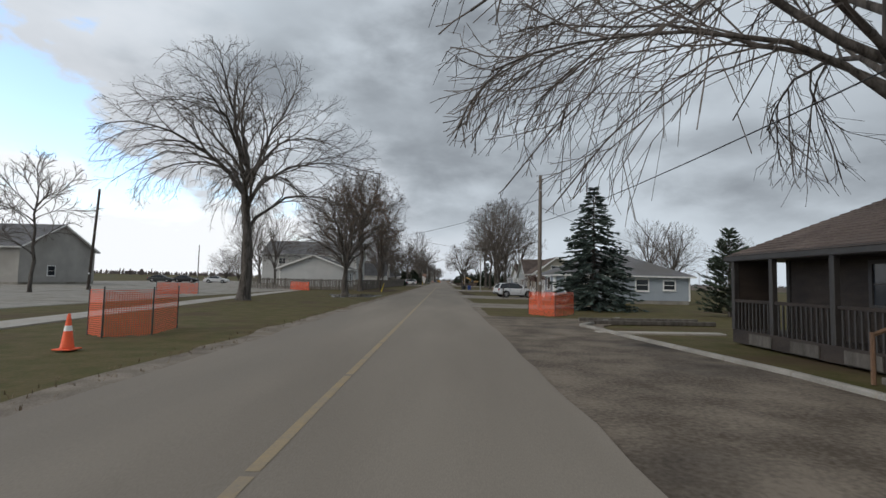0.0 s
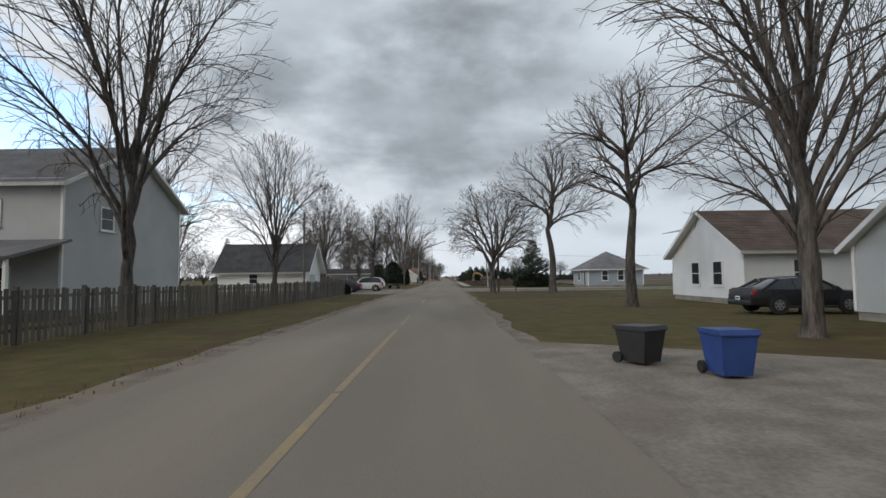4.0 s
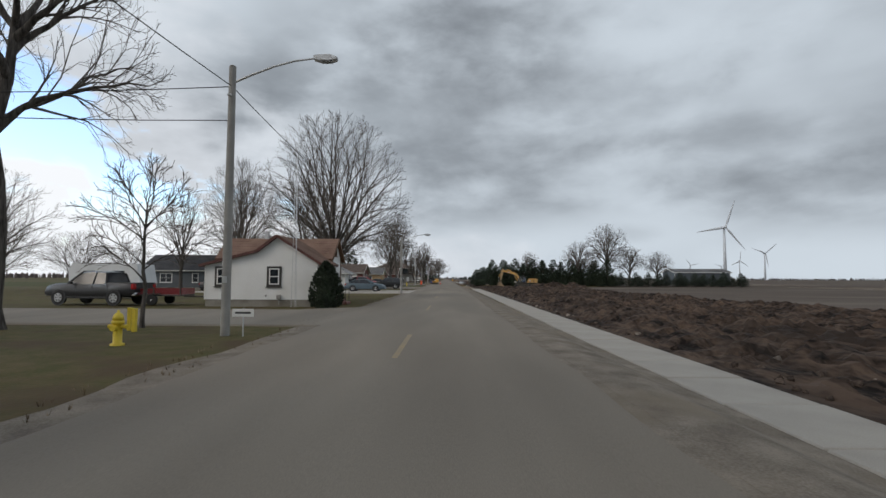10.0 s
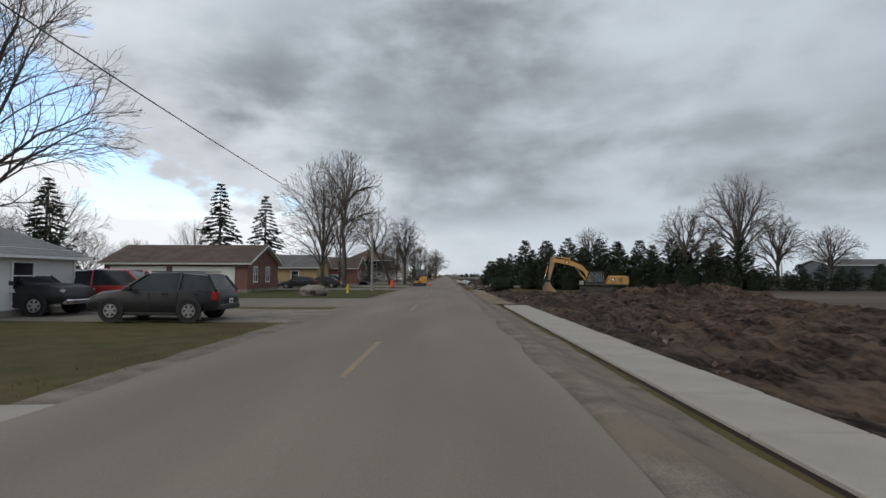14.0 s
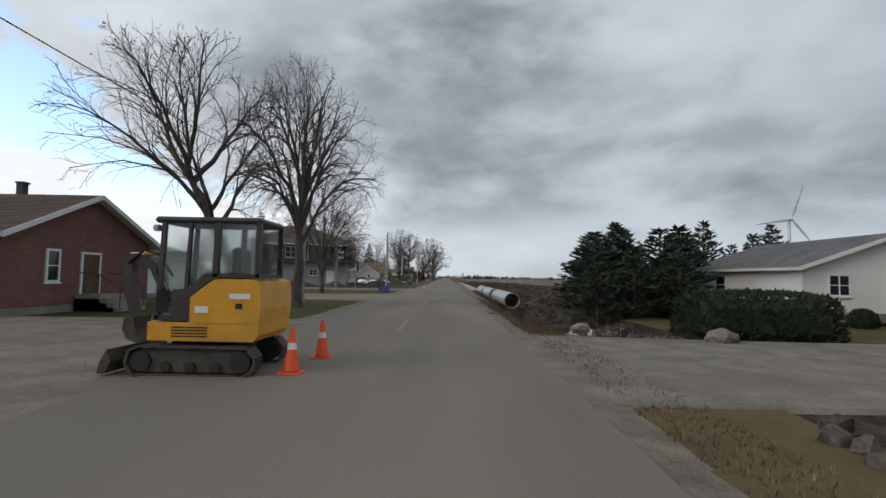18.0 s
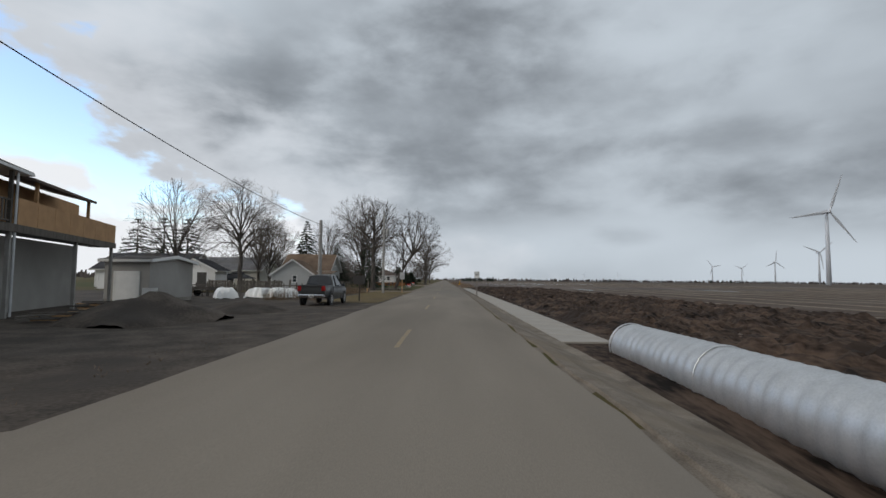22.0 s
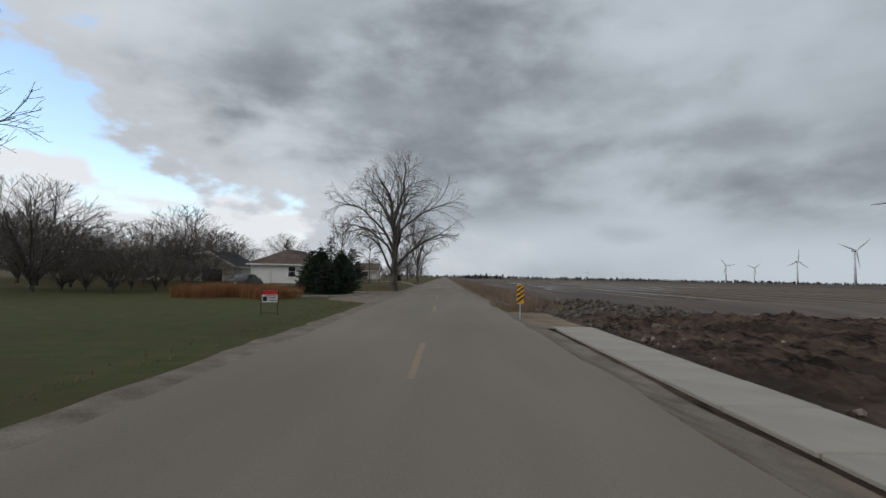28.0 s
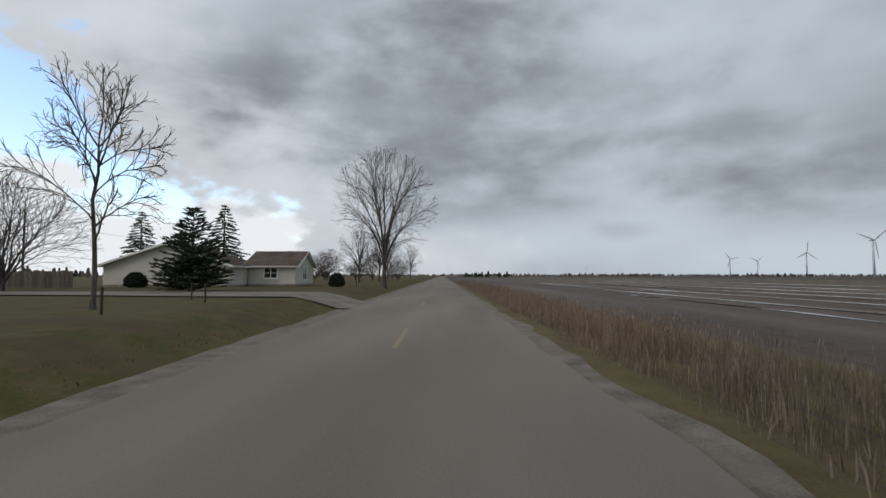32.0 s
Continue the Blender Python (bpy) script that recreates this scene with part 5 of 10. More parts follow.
def clapboard_wing():
    """The gabled wing of the white house: its roof has two pitches on one side."""
    ob = thing("house", "white clapboard house wing with a red-brown roof of two pitches", "house", -14.3, 212.5, 0)
    w, d, base = 6.4, 3.85, 0.4
    prof = [(-0.3, 2.33), (2.95, 3.17), (4.1, 4.05), (w + 0.3, 2.42)]
    up, sx, sy = Vector((0, 0, 1)), Vector((1, 0, 0)), Vector((0, 1, 0))

    def left(h):
        z = h + base
        if z < 2.41:
            return 0.0
        return min(4.1, (z - 2.41) / 0.76 * 2.95 if z < 3.17 else 2.95 + (z - 3.17) / 0.88 * 1.15)

    def right(h):
        return w - max(0.0, (h + base - 2.6) / 1.45) * 2.3

    part("foundation", Shape().box(0.02, 0.02, -0.15, w - 0.02, d, base), M["oldconcrete"], ob)
    siding = Shape()
    lapped(siding, up * base, sx, up, w, 22, 0.165, -sy, left, right)
    part("siding", siding, M["white"], ob)
    siding = Shape()
    lapped(siding, sx * w + up * base, sy, up, d, 13, 0.165, sx)
    part("siding", siding, M["white"], ob)
    siding = Shape()
    lapped(siding, sy * d + up * base, -sy, up, d, 12, 0.165, -sx)
    part("siding", siding, M["white"], ob)
    for (x0, z0), (x1, z1), flip in ((prof[0], prof[1], 1), (prof[1], prof[2], 1), (prof[3], prof[2], -1)):
        a, b = Vector((x0, -0.28, z0)), Vector((x1, -0.28, z1))
        run = (b - a)
        slope = run.normalized()
        out = (slope.cross(sy) * -flip).normalized()
        out = out if out.z > 0 else -out
        roof = Shape()
        lapped(roof, a + out * 0.07, sy, slope, d + 0.6, max(2, round(run.length / 0.15)), run.length / max(2, round(run.length / 0.15)), out, lip=0.014)
        part("roof_slope", roof, M["redroof"], ob)
        c, e = a - out * 0.07, b - out * 0.07
        deck = Shape().add([a + out * 0.065, b + out * 0.065, e, c] + [q + sy * (d + 0.6) for q in (a + out * 0.065, b + out * 0.065, e, c)], [(0, 1, 2, 3), (7, 6, 5, 4), (0, 4, 5, 1), (1, 5, 6, 2), (2, 6, 7, 3), (3, 7, 4, 0)])
        part("roof_edge", deck, M["rusttrim"], ob, "dark red-brown roof edge")
    face_s, face_e = (Vector((0, 0, 0)), sx, -sy, w), (sx * w, sy, sx, d)
    window_part(ob, face_s, 0.95, 1.72, 0.62, 0.98, "darktrim")
    window_part(ob, face_s, 3.95, 1.72, 0.66, 0.98, "darktrim")
    door_part(ob, face_e, 2.95, 0.8, 1.95, "trim", 0.42)
    for u in (0.95, 3.95):
        part("sash", Shape().box(u - 0.29, -0.06, 1.26, u - 0.23, -0.03, 2.18).box(u + 0.23, -0.06, 1.26, u + 0.29, -0.03, 2.18).box(u - 0.23, -0.06, 2.12, u + 0.23, -0.03, 2.18).box(u - 0.23, -0.06, 1.26, u + 0.23, -0.03, 1.32).box(u - 0.23, -0.07, 1.69, u + 0.23, -0.03, 1.75), M["trim"], ob, "white sash frame")
    for x in (0.0, w):
        part("corner_board", Shape().box(x - 0.05, -0.03, base, x + 0.05, 0.06, 2.5), M["trim"], ob)
    meter = part("gas_meter", Shape().box(4.15, -0.2, 0.42, 4.4, -0.03, 0.68, bevel=0.03).tube((4.27, -0.1, 0.1), (4.27, -0.1, 0.45), 0.02, n=6).tube((4.27, -0.1, 0.32), (4.75, -0.1, 0.32), 0.018, n=6), M["concpole"], ob)
    part("vent", Shape().tube((3.5, -0.05, 0.62), (3.5, 0.0, 0.62), 0.06, 0.06, 10), M["concpole"], ob)


clapboard_wing()
house("dark slate house with a charcoal garage door", -42, 251.5, 16.3, 7, 2.8, 2.0, "darkwall", "darkroof", "x", windows=[("S", 3.2, 1.6, 1.5, 1.1, 2), ("S", 7.2, 1.6, 0.7, 1.1)], doors=[("S", 9.4, 0.95, 2.0, "trim")], garages=[("S", 13.4, 5.2, 2.3, "darktrim")])
house("white sided bungalow with a pale grey hip roof", -32.2, 259.8, 16.2, 5.6, 2.55, 1.5, "white", "paleroof", hip=True, over=0.5, windows=[("S", 3, 1.6, 0.8, 1.0), ("S", 7.0, 1.6, 0.8, 1.0), ("S", 10.6, 1.6, 0.9, 1.0), ("S", 14.2, 1.6, 0.6, 0.95), ("S", 15.3, 1.6, 0.5, 0.95), ("E", 3, 1.6, 0.9, 1.0)])
house("red brick bungalow with a brown roof and white garage", -32.4, 290.8, 13.8, 8.4, 2.9, 1.8, "redbrick", "brownroof", "x", windows=[("E", 1.9, 1.75, 0.9, 1.4, 2), ("E", 5.2, 1.75, 0.9, 1.4, 2)], garages=[("S", 3.3, 5.2, 2.3, "trim"), ("S", 9.6, 5.8, 2.3, "trim")])
house("tan brick bungalow with a grey roof", -35.5, 310, 18.5, 6.4, 2.85, 1.6, "tanbrick", "greyroof", "x", windows=[("S", 4, 1.7, 1.8, 1.1, 3), ("S", 9, 1.7, 1.2, 1.0, 2), ("S", 15.5, 1.7, 0.9, 1.0)], doors=[("S", 12, 0.95, 2.0, "trim")])
house("dark red brick bungalow with a brown roof and white gable", -34, 325.7, 19.3, 8.2, 2.95, 1.75, "redbrick", "brownroof", "x", windows=[("S", 5, 1.75, 1.8, 1.3, 3), ("S", 10.2, 1.75, 1.7, 1.3, 2), ("S", 17.2, 1.85, 0.85, 0.9), ("E", 2.2, 1.8, 0.5, 1.1)], doors=[("S", 13.6, 0.95, 2.05, "trim"), ("E", 4.2, 0.95, 2.05, "brownwood")], chimney=(16.2, 4.2, 5.25, 0.28, "plastic"))
house("white bungalow with a green shingle roof", -30, 338, 12, 8, 2.7, 1.5, "white", "greenroof", hip=True, windows=[("S", 3, 1.6, 1.2, 1.0, 2), ("S", 9, 1.6, 1.2, 1.0, 2), ("E", 3, 1.6, 1.0, 1.0)])
# right side beyond the ditch
house("white sided bungalow with a grey gable roof", 17.2, 333, 9, 10, 2.5, 1.6, "white", "greyroof", "y", windows=[("S", 1.7, 1.6, 0.9, 0.9, 2), ("W", 3, 1.5, 1.0, 1.0)])
house("dark low barn behind the evergreens", 66, 328, 16, 8, 3.7, 1.0, "darkwall", "greyroof", "x", name="barn", category="barn")
# yard and last houses on the left
house("white garage with a dark roof and two broad doors", -44, 431.5, 11.2, 8, 2.7, 2.0, "white", "darkroof", "x", over=0.5, garages=[("S", 2.9, 4.9, 2.2, "white"), ("S", 8.2, 4.9, 2.2, "white")])
house("white gabled front with a dark door", -33.6, 430.5, 5.2, 3.2, 2.6, 1.3, "white", "darkroof", "y", windows=[("S", 1.2, 1.5, 0.9, 0.9)], doors=[("S", 3.6, 1.2, 2.0, "darktrim")])
house("long low house with a grey roof behind the garage", -52.5, 446.6, 23.6, 8, 2.9, 2.0, "stucco", "greyroof", "x", windows=[("S", 15, 1.7, 1.2, 1.2), ("S", 19, 1.7, 1.2, 1.2)])
house("small pale gabled wing with a tan roof", -22.6, 434.2, 5.5, 4.2, 2.15, 1.9, "palewall", "tanroof", "y", over=0.3, windows=[("S", 3.0, 1.55, 0.5, 0.8)])
house("pale blue sided house with a tan shingle roof", -22.4, 437.9, 6.4, 6.6, 2.85, 2.2, "palewall", "tanroof", "x", over=0.4, windows=[("E", 2.3, 1.55, 0.7, 1.2), ("E", 3.6, 1.55, 0.7, 1.2), ("E", 2.6, 3.9, 0.4, 0.8), ("E", 3.7, 3.9, 0.4, 0.8)])
house("small white clapboard bungalow with a brown hip roof", -20.2, 510.4, 5.8, 11.8, 2.2, 1.5, "white", "brownroof", hip=True, z=0.52, base=0.12, windows=[("S", 4.2, 1.3, 0.7, 1.0), ("E", 5.7, 1.35, 0.75, 1.0), ("E", 9.5, 1.35, 0.75, 1.0)], doors=[("S", 1.4, 0.95, 1.95, "trim")])
house("cream sided gabled house with a brown roof", -30.5, 558, 11.4, 7.5, 2.0, 1.9, "stucco", "brownroof", "y", base=0.2, z=0.57, windows=[("S", 5.9, 1.35, 1.0, 0.75, 2)])
house("cream sided rear wing with a broad end window", -19.0, 562, 4.6, 6.5, 2.1, 1.4, "stucco", "brownroof", "x", base=0.2, z=0.57, windows=[("S", 2.2, 1.3, 1.2, 0.9, 2), ("E", 3.2, 1.3, 1.4, 1.3, 2)])
house("low white garage with a dark roof among shrubs", -36, 517, 11, 7, 2.5, 1.5, "stucco", "darkroof", "y", apex=0.75, garages=[("S", 8.6, 2.4, 2.0, "darktrim")])

# porch of the pale house, and a low pavilion in its yard
pp = thing("porch", "small white-posted porch on a pale house", "porch", -17.0, 434.7, 0)
part("roof_slope", Shape().prism([(-0.2, 2.2), (3.2, 2.62), (3.2, 2.7), (-0.2, 2.3)], 0.35, 2.2, "x"), M["tanroof"], pp)
for k in range(3):
    part("post", Shape().box(0.4 + k * 0.8, 0.0, 0.3, 0.5 + k * 0.8, 0.1, 2.22), M["trim"], pp)
part("deck", Shape().box(0.3, -0.1, 0, 2.2, 3.1, 0.3), M["oldconcrete"], pp)
part("rail", Shape().box(0.4, 0.02, 1.05, 2.1, 0.08, 1.12), M["trim"], pp)
gz = thing("pavilion", "low dark-roofed garden pavilion with a raised cap", "pavilion", -28.2, 437.0, 0)
for a in (-1.4, 1.4):
    for b in (-1.4, 1.4):
        part("post", Shape().box(a - 0.06, b - 0.06, 0, a + 0.06, b + 0.06, 1.6), M["darkpole"], gz)
part("roof", Shape().lathe([(2.5, 1.5), (2.5, 1.58), (0.9, 2.12), (0.9, 2.0)], 4, Matrix.Rotation(radians(45), 4, "Z")), M["darkroof"], gz)
part("roof_cap", Shape().lathe([(0.8, 2.0), (0.8, 2.24), (1.15, 2.26), (0.02, 2.62)], 4, Matrix.Rotation(radians(45), 4, "Z")), M["darkroof"], gz)

# deep porch at the end of the dark slate house
sp = thing("porch", "white-posted porch with a dark shingle roof", "porch", -25.6, 251.6, 0)
part("roof_slope", Shape().prism([(0, 2.62), (3.2, 3.1), (3.2, 3.2), (-0.1, 2.74)], 0, 5.4, "x"), M["darkroof"], sp)
for k in range(5):
    part("post", Shape().box(0.1 + k * 1.25, 0.1, 0.0, 0.24 + k * 1.25, 0.24, 2.68), M["trim"], sp)
part("deck", Shape().box(0, 0.05, 0, 5.3, 3.1, 0.3), M["oldconcrete"], sp)
part("back_wall", Shape().box(0, 2.9, 0.3, 5.2, 3.1, 3.1), M["darkwall"], sp, "dark slate siding behind the porch")

# ---- trees in their places ----
tree("elm", -13.7, 33.5, 20, 17, 17.5, "big bare spreading elm with drooping twigs on the lawn")
tree("wide", 7.7, 6.6, 0, 12.0, 14.5, "bare tree whose limbs hang over a dark wooden house")
tree("young", -32, 38, 0, 10.6, 8)
tree("young", -40, 41, 60, 10, 8)
tree("leafy", -10.4, 51.5, 60, 11, 10.5, "bare spreading tree on the verge beside a puddle")
tree("far", -30, 76, 60, 12, 9)
tree("dense", -10.8, 63.6, 40, 15.5, 11.0, "broad bare tree with clusters of dark dry leaves")
tree("vase", -17.9, 88, 0, 18.4, 15)
tree("vase_two", -12.9, 97, 70, 18.0, 12)
tree("far", -22, 112, 150, 14, 11)
tree("vase", -15, 120, 210, 14, 10)
tree("far", -33, 96, 33, 14, 10)
for x, y, k, h, w, q in ((8.8, 71.6, 10, 13.5, 10, "vase_two"), (9.0, 82, 100, 14.5, 12, "vase"), (9.3, 90, 200, 16, 11, "vase_two"), (9.6, 103, 280, 12, 9, "tall"), (15, 98, 310, 14, 10, "far")):
    tree(q, x, y, k, h, w, "bare many-stemmed maple beside a drive")
for x, y, k, h in ((34, 82, 0, 12), (41, 88, 60, 12.5), (46, 100, 0, 11), (54, 92, 200, 11)):
    tree("far", x, y, k, h, 11)
tree("leafy", 4.7, 127.6, 10, 11, 9.6, "bare tree with brown seed clusters on the verge")
tree("tall", 10.8, 127.5, 60, 15, 12, "tall bare tree with a dark trunk on the lawn")
tree("vase", -18, 150, 30, 15.5, 10.5)
tree("elm", -11.5, 154.4, 200, 13.2, 12.5, "dark bare tree with heavy spreading limbs")
for x, y, k, h in ((-24, 172, 0, 13), (-31, 196, 10, 14), (-17, 173, 20, 12)):
    tree("far", x, y, k, h, h * 0.9)
tree("twin", -9.8, 184.2, 0, 19.5, 15.5, "tall bare tree with several pale trunks beside a clipped cedar")
tree("vase_two", -22.5, 190.5, 80, 18, 12.5)
tree("tall", -14.6, 199.6, 80, 14.5, 9)
tree("young", -11.3, 166.2, 20, 3.4, 2, "thin young tree in a round mulch bed")
tree("young", -10.4, 200.4, 20, 5.5, 4, "small dark ornamental tree on the lawn")
tree("fan", -9.8, 225.2, 200, 15.2, 12.2, "huge fan-shaped bare maple beside a white house")
tree("vase", -26, 245, 40, 16, 9)
tree("far", -36, 250, 90, 13, 10)
tree("vase_two", -24.6, 268, 140, 18, 15.5)
tree("vase", -33, 262, 100, 17, 12)
tree("vase_two", -14.8, 248.3, 0, 10.4, 8.2, "bare many-stemmed tree in front of a white bungalow")
tree("vase", -13.3, 298.3, 0, 13.8, 10.5)
tree("tall", -13.2, 309.3, 80, 18.0, 10.5)
tree("vase_two", -15.6, 317.6, 170, 17, 10)
tree("cottonwood", -7.3, 334.2, 140, 12.6, 8.2, "bare tree with a split trunk beside a street")
tree("leaning", -9.8, 333.5, 180, 13.2, 11, "bare tree leaning away from the road")
tree("vase", -10.6, 352.1, 300, 9.9, 8.6, "broad bare maple by the side street")
tree("birch", -11.6, 361.8, 300, 8.9, 6.2, "pale slender birch with hanging twigs by the side street")
for x, y, k, h, w in ((-21, 408, 0, 9, 7), (-28.5, 445, 90, 11.8, 9.6), (-31, 456, 50, 11, 9)):
    tree("far", x, y, k, h, w)
tree("vase_two", -26.6, 444.4, 180, 10.5, 10)
tree("elm", -25.6, 431.2, 60, 14, 14, "big bare spreading tree beside a white garage")
for x, y, k, h, w, q in ((-9.8, 438, 0, 12.4, 10.5, "tall"), (-13, 447, 90, 14.5, 11, "vase_two"), (-14.5, 458, 180, 12, 9, "tall"), (-22, 462, 50, 12, 10, "far")):
    tree(q, x, y, k, h, w)
tree("leaning", -7.6, 446.4, 0, 12.0, 10.2, "bare twin-trunked tree leaning towards the road")
tree("young", -8.4, 456.5, 0, 6.6, 4, "slim bare tree on the lawn")
tree("poplar", -5.6, 511.8, 130, 14.6, 15.2, "huge bare cottonwood beside the road")
tree("vase", -6.0, 565, 140, 14.2, 10.6, "bare cottonwood with an upright crown beside the road")
tree("young", -11.2, 512, 40, 7, 4.4)
tree("young", -10.8, 529, 80, 7.5, 4.4, "slim bare tree on the lawn beside the road")
for k in range(26):
    tree("thicket", -31 - (k % 4) * 7 - 3 * math.sin(k), 483 + k * 2.6, k * 47, 7.0 + 1.2 * math.sin(k * 2.2), 9.5, "bare scrub at the wood's edge")

evergreen("blue", 9.2, 30.8, 7.6, 1.14, 0, label="dense blue-green spruce beside a utility pole")
evergreen("spruce", 25.5, 88, 10, 0.9)
evergreen("fir", 15.2, 26.5, 4.6, 1.1, 0, "cedar_tree", "dark ragged cedar beside a wooden house", "tree")
evergreen("fir", 13.4, 153.7, 7.0, 1.1, 0, label="broad spruce with dense lower skirt on the lawn")
evergreen("dome", 13.4, 153.7, 2.0, 3.0, 0, "juniper_shrub", "dark spreading juniper under a spruce", "shrub")
evergreen("cone", -11.2, 180.2, 4.8, 1.42, 0, "cedar_shrub", "huge rounded dark cedar beside a bare tree", "shrub")
evergreen("cone", -14.4, 181.4, 4.4, 1.4, 80, "cedar_shrub", "broad dark cedar in a clump", "shrub")
evergreen("cone", -9.7, 186.8, 4.9, 0.95, 40, "cedar_shrub", "tall dark cedar beside a bare tree", "shrub")
evergreen("cone", -7.05, 211.2, 2.45, 1.1, 0, "cedar_shrub", "clipped dark cone-shaped cedar at a house corner", "shrub")
for x, y, h in ((-26, 276, 8), (-45, 178, 10), (-40, 190, 9)):
    evergreen("spruce", x, y, h)
evergreen("spruce", -31.5, 190.5, 11, 0.8)
for x, h in ((-34.4, 14.7), (-27.4, 12.9)):
    evergreen("spruce", x, 318.9, h * 1.06, 1.0, x * 9, label="tall dark spruce behind a tan brick bungalow")
evergreen("spruce", -17.2, 355, 7.3, 0.85)
k = 0
for x in [11.6 + 1.25 * q for q in range(25)]:
    k += 1
    evergreen("fir", x + 0.6 * math.sin(k * 3), 313.4 + 0.9 * math.sin(k * 1.7), 5.8 + 0.9 * math.sin(k * 2.3), 1.15, k * 50, "evergreen_tree", "dark conical evergreen in a dense row", "tree", "evergreens behind the excavator")
for k in range(21):
    evergreen("fir", 43 + k * 1.65, 311 + math.sin(k * 1.9), 3.0 + 0.5 * math.sin(k * 2.7), 1.5, k * 50, "evergreen_tree", "low dark evergreen in a dense row", "tree", "low evergreens at the field's edge")
for k in range(9):
    evergreen("fir", 12 + k * 2.1, 349 + math.sin(k), 5.6 + math.sin(k * 2.1), 1.0, k * 60, "evergreen_tree", "dark conical evergreen in a dense row", "tree", "evergreens behind the white bungalow")
for x, y, h, w in ((-21.8, 447.2, 10.6, 0.95), (-17.6, 450.3, 7.4, 1.15)):
    evergreen("spruce", x, y, h, w)
evergreen("spruce", -11.8, 447, 8.4, 1.15, 0, label="ragged dark spruce with drooping branches")
for x, y, h, w in ((-10.6, 500.4, 3.7, 0.85), (-9.0, 501.4, 3.6, 0.8), (-11.6, 501.6, 3.5, 0.8)):
    evergreen("fir", x, y, h, w * 1.5, x * 40, "cedar_shrub", "dark green ragged cedar in a bed", "shrub")
    evergreen("fir", x + 0.9, y - 0.8, h * 0.72, w * 1.6, x * 70, "juniper_shrub", "dark spreading juniper in a bed", "shrub")
for x, y, h, w in ((-10.5, 500.5, 3.4, 1.0), (-9.0, 501.5, 3.3, 1.0), (-9.7, 500.2, 2.5, 1.2), (-11.5, 501.6, 2.8, 1.1)):
    evergreen("cone", x, y, h, w, x * 30, "cedar_shrub", "dense dark cedar in an overgrown bed", "shrub")
for x, y, h in ((-26.8, 574, 9.6), (-37, 574, 8.8)):
    evergreen("spruce", x, y, h, 1.25)
evergreen("ragged", -11.6, 519, 4.1, 0.8, 0, label="narrow ragged spruce at a house corner")
for x, y in ((-51, 458.5), (-56.5, 459.5), (-47.5, 460)):
    evergreen("ragged", x, y, 12.2, 1.35, x * 9, label="dark broad spruce behind a long grey roof")
evergreen("fir", -16.6, 546.4, 5.4, 1.35, 30, label="ragged dark spruce with a broad low skirt")
evergreen("fir", -16.2, 545.6, 2.6, 3.0, 80, "juniper_shrub", "dark spreading juniper under a spruce", "shrub")
for k, (x, y, h) in enumerate(((8.8, 338, 4.6), (10.6, 339.5, 5.2), (12.6, 338, 4.8), (14.6, 340, 5.2), (17, 344, 5.2), (9.4, 341.5, 4.8), (11.8, 342, 5.2), (8.0, 334.8, 3.2), (10.2, 335.6, 3.6), (12.4, 335.2, 3.4))):
    evergreen("fir", x, y, h, 1.45, k * 70, "evergreen_tree", "dark ragged evergreen beside the ditch", "tree", "evergreens beside the ditch")
for k, (x, y, h, w) in enumerate(((34, 313, 11.5, 9.5), (41.5, 313.5, 16, 12.3), (48, 315, 10.5, 9), (55, 314, 9, 8), (22, 318, 9, 7))):
    tree("cottonwood", x, y, k * 80, h, w, "round-crowned bare tree behind an evergreen row")
for k in range(14):
    tree("thicket", -62 - 6 * math.sin(k * 2.1), 140 + k * 21, k * 50, 9, 10, "bare tree standing behind the houses")
for k, (x, y, h) in enumerate(((-42, 112, 13), (-40, 150, 13), (-36, 205, 13), (-45, 232, 12), (-42, 285, 11), (-45, 300, 12), (-44, 330, 11), (-40, 395, 10), (-52, 410, 10))):
    tree("far", x, y, k * 70, h, h * 0.9)
for k, (x, y, h) in enumerate(((-14, 470, 9), (-12, 585, 8), (-11, 600, 9), (-14, 640, 11), (-12, 700, 12))):
    tree("far", x, y, k * 110, h, h * 0.8)
for k in range(12):
    tree("thicket", -23.5 - 3.2 * (k % 3) - 0.15 * k, 494 + k * 2.0, k * 61, 3.4 + 0.6 * math.sin(k * 1.9), 5.6, "dense bare brown scrub beside the lawn")

for k in range(11):
    tree("thicket", -38 + k * 2.9, 622 + 9 * math.sin(k * 2.3), k * 47, 5.2 + 1.4 * math.sin(k * 1.7), 7.5, "bare scrub tree beyond the last house")

# ---- right side: walk, turned earth, culverts ----
for y0, y1, a, b in ((182, 276, 3.75, 5.25), (385, 478, 3.9, 5.5)):
    walk_ob = thing("sidewalk", "new pale concrete walk in poured slabs", "sidewalk", 0, 0, 0, kind="structure")
    y, k = y0, 0
    slab = Shape().box(0, 0, -0.16, b - a, 1.97, 0, bevel=0.02).mesh("slab", M["concrete"])
    recalc(slab)
    while y < y1:
        ob = new("slab", slab)
        ob.parent = walk_ob
        ob.matrix_basis = pose(a + road_x(y) - road_x(y0), y, -0.25 + 0.006 * math.sin(k * 2.2))
        y += 2.0
        k += 1


